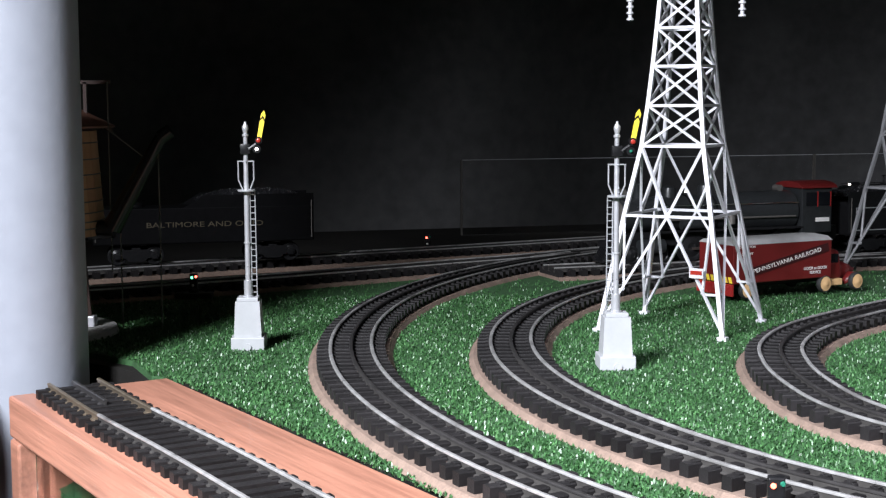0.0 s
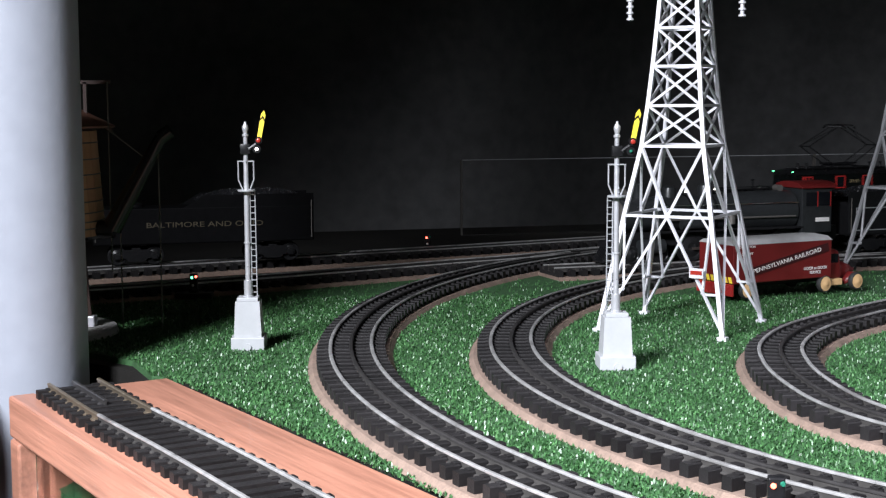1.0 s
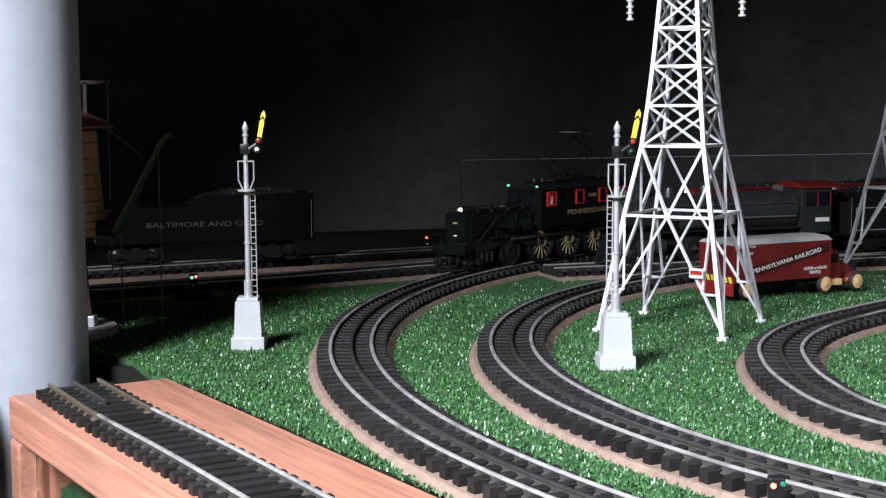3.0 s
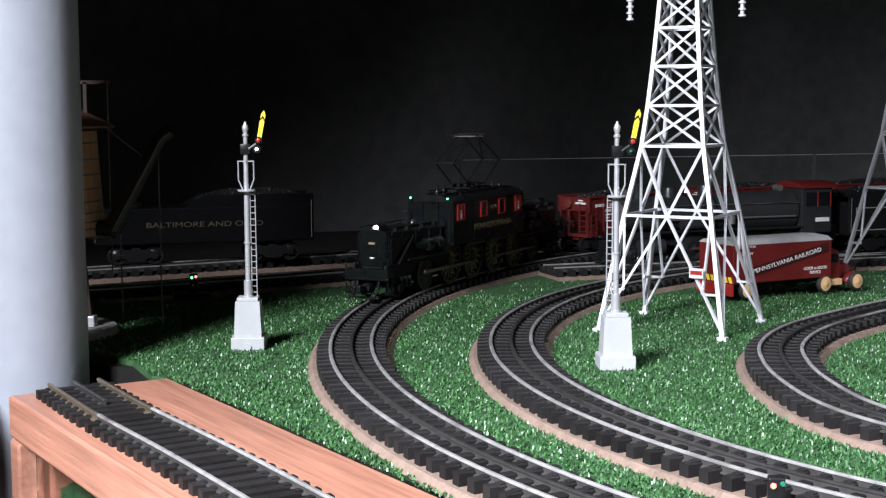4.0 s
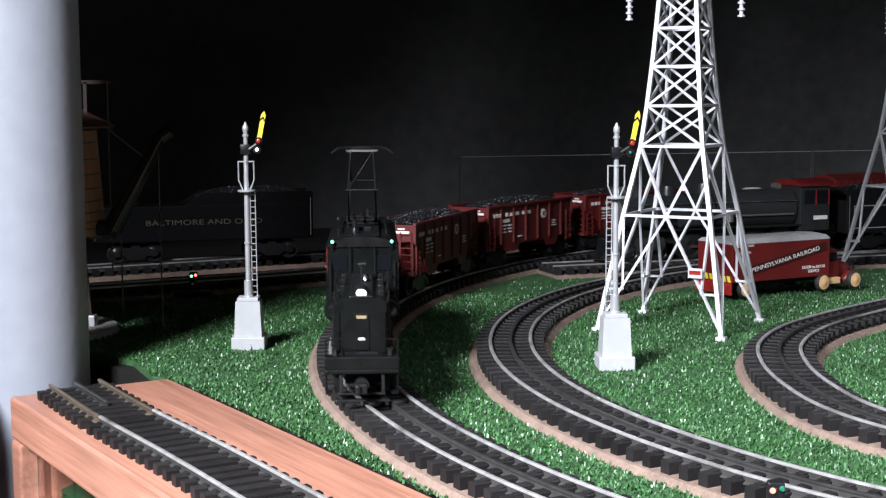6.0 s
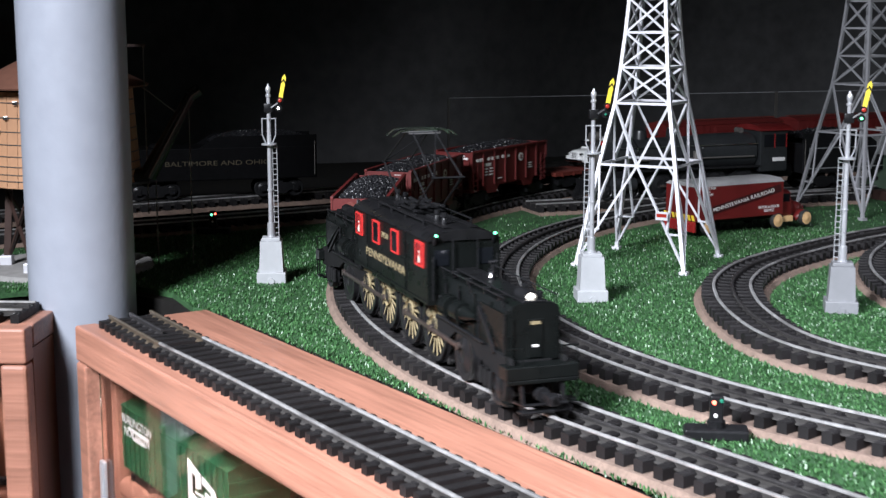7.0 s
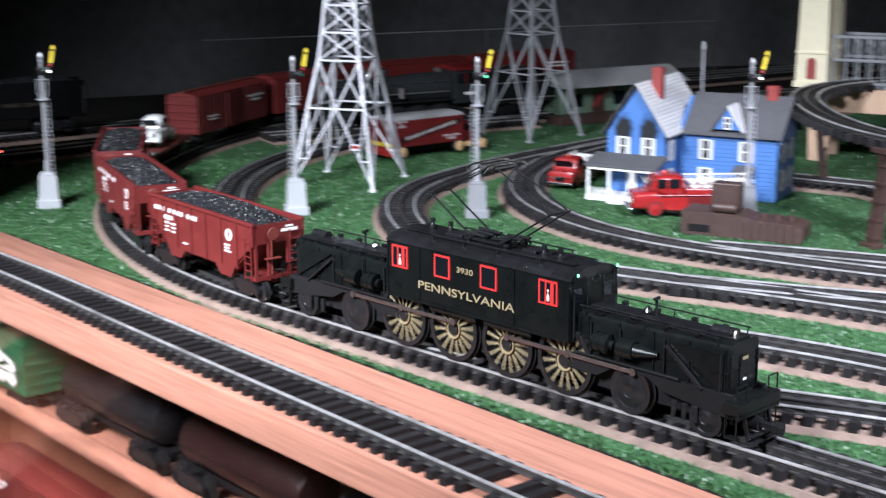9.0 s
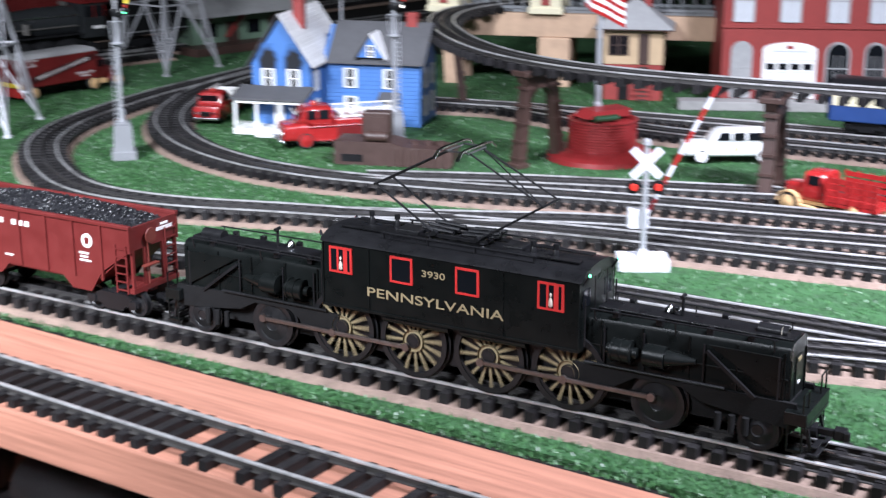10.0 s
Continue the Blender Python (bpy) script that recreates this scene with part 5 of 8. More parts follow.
def sedan(parent_name="sedan", label="white 1940s sedan strapped on the flat car"):
    e = thing(parent_name, label, "model car")
    b = bmesh.new()
    loft(b, [(0.0500, 0.009, 0.010, 0.017), (0.0490, 0.0125, 0.008, 0.020), (0.040, 0.0155, 0.007, 0.0225), (0.020, 0.0175, 0.006, 0.0235), (0.0, 0.019, 0.006, 0.0235), (-0.022, 0.019, 0.006, 0.0235), (-0.038, 0.0165, 0.007, 0.022), (-0.049, 0.012, 0.009, 0.018), (-0.0515, 0.008, 0.010, 0.015)], 20, 3.5)
    body = part("body", b, M_CARWHITE, e, smooth=True)
    b = bmesh.new()
    loft(b, [(0.021, 0.013, 0.021, 0.0235), (0.012, 0.0140, 0.021, 0.0345), (0.004, 0.0143, 0.021, 0.0370), (-0.012, 0.0143, 0.021, 0.0372), (-0.026, 0.0130, 0.021, 0.0335), (-0.040, 0.0105, 0.020, 0.0245), (-0.046, 0.008, 0.018, 0.020)], 20, 3.0)
    part("cabin", b, M_CARWHITE, e, smooth=True)
    for sy in (-1, 1):
        for x0, x1 in ((0.001, 0.0115), (-0.0115, -0.0005), (-0.022, -0.013)):
            part("window", prism(bmesh.new(), [(x0, 0.0255), (x1, 0.0255), (x1 - (0.003 if x1 > 0.01 else 0), 0.0335), (x0, 0.0335)], sy * 0.0137, sy * 0.0147, "y"), M_GLASSDARK, e)
        b = bmesh.new()
        loft(b, [(0.046, 0.003, 0.007, 0.0155), (0.036, 0.0045, 0.0065, 0.019), (0.026, 0.003, 0.0065, 0.0155)], 14, 2.5)
        part("fender", move(b, Matrix.Translation((0, sy * 0.0165, 0))), M_CARWHITE, e, smooth=True)
        b = bmesh.new()
        loft(b, [(-0.026, 0.003, 0.0065, 0.015), (-0.034, 0.0042, 0.0065, 0.018), (-0.046, 0.003, 0.007, 0.014)], 14, 2.5)
        part("fender", move(b, Matrix.Translation((0, sy * 0.0165, 0))), M_CARWHITE, e, smooth=True)
        b = bmesh.new()
        rod(b, (0.0455, sy * 0.0125, 0.0175), (0.0500, sy * 0.0125, 0.0175), 0.0020, seg=12)
        part("headlamp", b, M_CHROME, e, smooth="auto")
    part("windscreen", prism(bmesh.new(), [(-0.011, 0), (0.011, 0), (0.0095, 0.0105), (-0.0095, 0.0105)], -0.0005, 0.0005, "y", Matrix.Translation((0.0182, 0, 0.0248)) @ pose(0, 0, 0, 0, 0, 90) @ pose(0, 0, 0, 40)), M_GLASSDARK, e)
    b = bmesh.new()
    box(b, 0.0505, 0.0535, -0.0165, 0.0165, 0.0085, 0.0115, 0.0008)
    part("bumper", b, M_CHROME, e)
    b = bmesh.new()
    for k in range(7):
        box(b, 0.0494, 0.0505, -0.006, 0.006, 0.0125 + k * 0.0011, 0.0130 + k * 0.0011)
    part("grille", b, M_CHROME, e)
    road_wheels(e, (0.034, -0.033), 0.0155, 0.0072, 0.0045, M_CHROME)
    return e


ENGINE = electric_engine()
engine_drivers(ENGINE)
HOPPERS = [hopper()]
for _ in range(2):
    HOPPERS.append(copy_thing(HOPPERS[0], Matrix.Identity(4)))
FLAT = flatcar()
SEDAN = sedan()
BOX = boxcar()
BOXES = [BOX] + [copy_thing(BOX, Matrix.Identity(4)) for _ in range(3)]
# the models run a little under the scale of the drawings
for ob in (ENGINE, FLAT, SEDAN, *HOPPERS, *BOXES):
    k = 0.88 if ob is ENGINE else 0.92
    ob.scale = (k, k, k * 1.18) if ob is SEDAN else (k, k, k)
TRAIN = [(ENGINE, 0.0, 0.134)] + [(h, 0.352 + 0.224 * i, 0.072) for i, h in enumerate(HOPPERS)] + [(FLAT, 1.032, 0.076)] + [(b, 1.274 + 0.245 * i, 0.078) for i, b in enumerate(BOXES)]


# ---- scenery at the back and beside the column ----
M_BLACKDULL = mat("soot_black_paint", (0.0035, 0.0035, 0.004), 0.6, 0, 0.3, 200, spec=0.06)
M_GRAPHITE = mat("graphite_boiler_paint", (0.024, 0.026, 0.028), 0.34, 0.2, 0.3, 200, 0.05, 700)
M_DULLGOLD = mat("dull_gold", (0.055, 0.043, 0.024), 0.6, 0, 0.2, 200)
M_BAND = mat("dark_red_band", (0.035, 0.006, 0.007), 0.45, 0, 0.15, 100)
M_BROWNROOF = mat("brown_roof_plastic", (0.17, 0.075, 0.05), 0.6, 0, 0.15, 150, 0.2, 500)
M_TANWOOD = mat("tan_plank_paint", (0.50, 0.27, 0.15), 0.6, 0, 0.12, 150, 0.2, 500, per_object=0.08)
M_BROWN = mat("dark_brown_plastic", (0.050, 0.027, 0.022), 0.5, 0, 0.2, 150, 0.1, 500)
M_CONCRETE = mat("grey_concrete_paint", (0.30, 0.29, 0.28), 0.85, 0, 0.2, 150, 0.3, 500)
M_BRICKRED = mat("brick_red_plastic", (0.26, 0.035, 0.03), 0.6, 0, 0.15, 150, 0.3, 700)
M_FIRERED = mat("fire_engine_red", (0.30, 0.018, 0.018), 0.25, 0, 0.08, 150, coat=0.3)
M_TRUCKRED = mat("dull_truck_red", (0.12, 0.010, 0.010), 0.42, 0, 0.12, 100)
M_OCHRE = mat("ochre_wheel", (0.58, 0.37, 0.18), 0.5, 0, 0.1, 150)
M_GREYROOF = mat("grey_roof", (0.33, 0.33, 0.33), 0.7, 0, 0.15, 150, 0.2, 500)
M_STEEL = mat("dark_wire", (0.16, 0.15, 0.14), 0.5, 0.6, 0.1, 150)


def water_tower(at):
    e = thing("water_tower", "tan wooden water tower with brown conical roof and raised black spout", "water tower", at=pose(at[0], at[1], 0))
    seg = 36
    r0, r1, z0, z1 = 0.0745, 0.0690, 0.0865, 0.1760
    b = bmesh.new()
    lathe(b, [(r0 - 0.0012, z0), (r1 - 0.0012, z1)], seg)
    tank = part("tank", b, M_BROWN, e, smooth="auto")
    for i in range(seg):
        a0, a1 = 2 * math.pi * (i + 0.02) / seg, 2 * math.pi * (i + 0.98) / seg
        b = bmesh.new()
        v = [b.verts.new((r * math.cos(a), r * math.sin(a), z)) for r, z in ((r0, z0), (r1, z1)) for a in (a0, a1)]
        w = [b.verts.new(((r - 0.002) * math.cos(a), (r - 0.002) * math.sin(a), z)) for r, z in ((r0, z0), (r1, z1)) for a in (a0, a1)]
        for q in ((0, 1, 3, 2), (4, 6, 7, 5), (0, 4, 5, 1), (2, 3, 7, 6), (0, 2, 6, 4), (1, 5, 7, 3)):
            x = v + w
            b.faces.new([x[k] for k in q])
        part("stave", b, M_TANWOOD, tank)
    for k, z in enumerate((0.0930, 0.0990, 0.1065, 0.1160, 0.1270, 0.1390, 0.1520, 0.1660)):
        r = r0 + (r1 - r0) * (z - z0) / (z1 - z0)
        b = bmesh.new()
        lathe(b, [(r + 0.0002, z - 0.0006), (r + 0.0010, z), (r + 0.0002, z + 0.0006)], seg, cap=False)
        part("hoop", b, M_STEEL, tank)
        b = bmesh.new()
        a = radians(186 + k * 9)
        box(b, -0.0025, 0.0025, -0.0015, 0.0015, -0.0018, 0.0018, 0.0005, Matrix.Translation(((r + 0.0015) * math.cos(a), (r + 0.0015) * math.sin(a), z)))
        part("hoop_lug", b, M_CHROME, tank)
    b = bmesh.new()
    lathe(b, [(0.0840, 0.1785), (0.0850, 0.1800), (0.030, 0.2080), (0.006, 0.2150), (0.001, 0.2165)], 32)
    part("roof", b, M_BROWNROOF, e, smooth="auto")
    for i in range(6):
        a = radians(i * 60 + 8)
        b = bmesh.new()
        bar(b, (0.058 * math.cos(a), 0.058 * math.sin(a), 0.004), (0.052 * math.cos(a), 0.052 * math.sin(a), 0.0860), 0.0065)
        part("leg", b, M_BROWN, e)
        b = bmesh.new()
        box(b, -0.006, 0.006, -0.006, 0.006, 0.0, 0.010, 0.001, Matrix.Translation((0.058 * math.cos(a), 0.058 * math.sin(a), 0.004)))
        part("footing", b, M_WHITEMETAL, e)
        a2 = radians(i * 60 + 68)
        for za, zb in ((0.012, 0.080), (0.080, 0.012)):
            b = bmesh.new()
            bar(b, (0.056 * math.cos(a), 0.056 * math.sin(a), za), (0.056 * math.cos(a2), 0.056 * math.sin(a2), zb), 0.0026)
            part("brace", b, M_BROWN, e)
    b = bmesh.new()
    lathe(b, [(0.084, -0.001), (0.082, 0.004), (0.070, 0.0048)], 32)
    part("base_plate", b, M_CONCRETE, e, smooth="auto")
    b = bmesh.new()
    lathe(b, [(0.010, 0.004), (0.010, 0.0865)], 16)
    part("riser_pipe", b, M_BROWN, e, smooth="auto")
    # spout, its frame, chains and weights
    b = bmesh.new()
    rod(b, (0.084, -0.01, 0.092), (0.128, -0.01, 0.170), 0.0085, 0.0052, seg=14)
    rod(b, (0.128, -0.01, 0.170), (0.137, -0.01, 0.176), 0.0060, 0.0060, seg=14)
    rod(b, (0.060, -0.01, 0.090), (0.086, -0.01, 0.092), 0.0080, seg=14)
    part("spout", b, M_BLACKGLOSS, e, "black tapered spout raised high", smooth="auto")
    for p, q in (((0.040, 0, 0.198), (0.040, 0, 0.2175)), ((0.062, 0, 0.190), (0.062, 0, 0.2175)), ((0.036, 0, 0.2175), (0.084, 0, 0.2175)), ((0.084, 0.0, 0.176), (0.078, 0.0, 0.1785))):
        b = bmesh.new()
        bar(b, p, q, 0.0030)
        part("spout_frame", b, M_BROWN, e)
    for p, q in (((0.084, -0.012, 0.2175), (0.084, -0.012, 0.055)), ((0.080, -0.012, 0.180), (0.118, -0.012, 0.150)), ((0.092, -0.012, 0.088), (0.092, -0.012, 0.006)), ((0.126, -0.012, 0.158), (0.126, -0.012, 0.006))):
        b = bmesh.new()
        rod(b, p, q, 0.0007, seg=5)
        part("chain", b, M_STEEL, e)
    return e


water_tower((-0.369, 1.222))


def steam_engine(path, s, lit=True):
    e = thing("steam_locomotive", "black steam locomotive with red cab roof on the siding", "locomotive", at=None)
    p, a = path.at(s), path.turn(s)
    e.matrix_basis = pose(p[0], p[1], RAIL_TOP, 0, 0, math.degrees(a) + 180) @ Matrix.Diagonal((0.95, 0.95, 0.95, 1))
    b = bmesh.new()
    lathe(b, [(0.018, 0.155), (0.0205, 0.153), (0.0205, 0.110), (0.022, 0.109), (0.022, 0.02), (0.025, -0.02), (0.0255, -0.085)], 28, Matrix.Translation((0, 0, 0.058)) @ pose(0, 0, 0, 0, 90, 0))
    part("boiler", b, M_GRAPHITE, e, smooth="auto")
    for x in (0.10, 0.065, 0.03, -0.005, -0.04):
        b = bmesh.new()
        lathe(b, [(0.0232, x - 0.001), (0.0232, x + 0.001)], 28, Matrix.Translation((0, 0, 0.058)) @ pose(0, 0, 0, 0, 90, 0))
        part("boiler_band", b, M_BLACKGLOSS, e)
    b = bmesh.new()
    lathe(b, [(0.017, 0.155), (0.012, 0.158), (0.003, 0.160)], 24, Matrix.Translation((0, 0, 0.058)) @ pose(0, 0, 0, 0, 90, 0))
    part("smokebox_door", b, M_STEEL, e, smooth="auto")
    for x, r, h, nm in ((0.128, 0.0075, 0.098, "smokestack"), (0.085, 0.010, 0.092, "sand_dome"), (0.035, 0.010, 0.094, "steam_dome")):
        b = bmesh.new()
        lathe(b, [(r, 0.072), (r * 0.9, h - 0.006), (r * (1.15 if nm == "smokestack" else 0.8), h - 0.002), (r * 0.5, h)], 18, Matrix.Translation((x, 0, 0)))
        part(nm, b, M_GRAPHITE, e, smooth="auto")
    b = bmesh.new()
    rod(b, (0.146, 0, 0.084), (0.160, 0, 0.084), 0.0065, seg=16)
    part("headlight", b, M_STEEL, e, smooth="auto")
    b = bmesh.new()
    box(b, -0.132, -0.088, -0.028, 0.028, 0.030, 0.088, 0.001)
    part("cab", b, M_GRAPHITE, e)
    b = bmesh.new()
    out = [(0.031 * math.cos(radians(t)), 0.0865 + 0.008 * math.sin(radians(t))) for t in range(0, 181, 15)]
    prism(b, out, -0.138, -0.086, "x")
    part("cab_roof", b, M_TRUCKRED, e, "red arched cab roof", smooth="auto")
    for sy in (-1, 1):
        for x in (-0.121, -0.102):
            b = bmesh.new()
            box(b, x - 0.008, x + 0.008, sy * 0.0282 - 0.0004, sy * 0.0282 + 0.0006, 0.064, 0.081)
            w = part("cab_window", b, M_GLASSDARK, e)
            b = bmesh.new()
            box(b, x - 0.009, x - 0.0078, sy * 0.0285 - 0.0006, sy * 0.0285 + 0.0008, 0.063, 0.082)
            part("window_frame", b, M_FIRERED, w)
        b = bmesh.new()
        box(b, -0.128, -0.108, sy * 0.0284 - 0.0004, sy * 0.0284 + 0.0004, 0.044, 0.049)
        part("number_panel", b, M_WHITE, e, "pale panel with unreadable digits")
        b = bmesh.new()
        box(b, -0.09, 0.12, sy * 0.024 - 0.005, sy * 0.024 + 0.005, 0.037, 0.039)
        part("running_board", b, M_BLACK, e)
        b = bmesh.new()
        rod(b, (-0.085, sy * 0.026, 0.0690), (0.14, sy * 0.022, 0.0690), 0.0006, seg=6)
        part("handrail", b, M_CHROME, e)
        b = bmesh.new()
        rod(b, (0.105, sy * 0.024, 0.021), (0.138, sy * 0.024, 0.021), 0.0085, seg=16)
        part("cylinder", b, M_GRAPHITE, e, smooth="auto")
        for x in (-0.065, -0.022, 0.021, 0.064):
            b = disc_wheel(0.018, 0.006)
            move(b, Matrix.Translation((x, sy * 0.0172, 0.018)) @ pose(0, 0, 0, 0, 0, 0 if sy < 0 else 180))
            part("driver", b, M_WHEEL, e, smooth="auto")
        for x in (0.105, 0.145, -0.11):
            b = disc_wheel(0.0105, 0.006)
            move(b, Matrix.Translation((x, sy * 0.0172, 0.0105)) @ pose(0, 0, 0, 0, 0, 0 if sy < 0 else 180))
            part("truck_wheel", b, M_WHEEL, e, smooth="auto")
        b = bmesh.new()
        bar(b, (-0.065, sy * 0.0225, 0.016), (0.064, sy * 0.0225, 0.016), 0.003)
        part("side_rod", b, M_ROD, e)
        b = bmesh.new()
        rod(b, (0.05, sy * 0.026, 0.046), (0.082, sy * 0.026, 0.046), 0.006, seg=12)
        part("air_tank", b, M_GRAPHITE, e, smooth="auto")
    b = bmesh.new()
    lathe(b, [(0.0030, 0.083), (0.0045, 0.084), (0.0030, 0.090), (0.0010, 0.092)], 14, Matrix.Translation((0.062, 0, 0)))
    part("bell", b, M_CHROME, e, "polished bell", smooth="auto")
    for sy in (-1, 1):
        b = bmesh.new()
        rod(b, (-0.080, sy * 0.0262, 0.052), (0.100, sy * 0.0235, 0.052), 0.0013, seg=8)
        part("steam_pipe", b, M_STEEL, e, smooth="auto")
        b = bmesh.new()
        rod(b, (0.012, sy * 0.0265, 0.045), (0.012, sy * 0.0265, 0.062), 0.0048, seg=14)
        part("air_pump", b, M_STEEL, e, smooth="auto")
        b = bmesh.new()
        lathe(b, [(0.0022, 0.0), (0.0022, 0.004), (0.0012, 0.005)], 10, Matrix.Translation((0.15, sy * 0.015, 0.074)))
        part("marker_lamp", b, M_REDLENS, e, smooth="auto")
        for x in (-0.05, 0.0, 0.05, 0.10):
            b = bmesh.new()
            rod(b, (x, sy * 0.0215, 0.0640), (x, sy * 0.0245, 0.0690), 0.0007, seg=6)
            part("stanchion", b, M_CHROME, e)
    b = bmesh.new()
    rod(b, (-0.070, -0.006, 0.0860), (-0.070, 0.006, 0.0860), 0.0042, seg=12)
    part("generator", b, M_STEEL, e, smooth="auto")
    b = bmesh.new()
    box(b, -0.15, 0.165, -0.013, 0.013, 0.020, 0.037)
    box(b, 0.160, 0.168, -0.026, 0.026, 0.018, 0.026, 0.001)
    part("frame", b, M_BLACK, e)
    b = bmesh.new()
    box(b, 0.1645, 0.1675, -0.024, 0.024, 0.018, 0.0215)
    box(b, 0.1780, 0.1810, -0.015, 0.015, 0.002, 0.0045)
    bar(b, (0.166, 0, 0.020), (0.180, 0, 0.003), 0.0018)
    pilot = part("pilot", b, M_BLACK, e, "slatted cowcatcher")
    for k in (-4, -3, -2, -1, 1, 2, 3, 4):
        part("slat", bar(bmesh.new(), (0.166, k * 0.0055, 0.020), (0.180, k * 0.0033, 0.003), 0.0018), M_BLACK, pilot)
    t = thing("tender", "black coal tender with silver striping behind the steam locomotive", "tender")
    q, a2 = path.at(s + 0.250), path.turn(s + 0.250)
    t.matrix_basis = pose(q[0], q[1], RAIL_TOP, 0, 0, math.degrees(a2) + 180) @ Matrix.Diagonal((0.95, 0.95, 0.95, 1))
    tender_body(t, 0.105, M_BLACK, stripe=True)


def tender_body(t, L, m, stripe=False, text=""):
    b = bmesh.new()
    box(b, -L, L, -0.028, 0.028, 0.024, 0.066, 0.0015)
    part("body", b, m, t)
    b = bmesh.new()
    for sy in (-1, 1):
        prism(b, [(-0.2 * L, 0.065), (L, 0.065), (L, 0.080), (0.0, 0.080)], sy * 0.0265 - 0.001, sy * 0.0265 + 0.001, "y")
    part("coal_board", b, m, t)
    coal_heap(t, L * 0.52, 0.026, 0.073, 0.012, 250, 11).location = (L * 0.45, 0, 0)
    b = bmesh.new()
    lathe(b, [(0.008, 0.066), (0.008, 0.069), (0.005, 0.071)], 16, Matrix.Translation((-L * 0.6, 0, 0)))
    part("water_hatch", b, m, t, smooth="auto")
    for sx in (-1, 1):
        truck_frame(t, sx * L * 0.62)
        for sy in (-1, 1):
            b = bmesh.new()
            rod(b, (sx * (L - 0.003), sy * 0.029, 0.028), (sx * (L - 0.003), sy * 0.029, 0.072), 0.0007, seg=6)
            part("grab_iron", b, M_STEEL, t)
    for sy in (-1, 1):
        y = sy * 0.0284
        if stripe:
            for (x0, x1, z0, z1) in ((-0.9 * L, 0.9 * L, 0.0585, 0.0597), (-0.9 * L, 0.9 * L, 0.0300, 0.0312), (-0.9 * L, -0.9 * L + 0.0012, 0.0313, 0.0584), (0.9 * L - 0.0012, 0.9 * L, 0.0313, 0.0584)):
                part("stripe", box(bmesh.new(), x0, x1, y - 0.0004, y + 0.0004, z0, z1), M_SILVER, t)
        if text:
            text_part(text, 0.0085, Matrix.Translation((0.0, y + sy * 0.0002, 0.046)) @ pose(0, 0, 0, 90, 0, 0 if sy < 0 else 180), M_DULLGOLD, t, label="dull gold lettering", sx=1.5)


S_SID = float(SIDING.s[np.argmin(abs(SIDING.p[:, 0] - 0.340))])
steam_engine(SIDING, S_SID)
bt = thing("tender", "black tender with gold lettering parked against the dark drape", "tender")
sb = float(BACK_F.s[np.argmin(abs(BACK_F.p[:, 0] + 0.285))])
pb = BACK_F.at(sb)
bt.matrix_basis = pose(pb[0], pb[1], RAIL_TOP, 0, 0, math.degrees(BACK_F.turn(sb)) - 14)
tender_body(bt, 0.128, M_BLACKDULL, text="BALTIMORE AND OHIO")


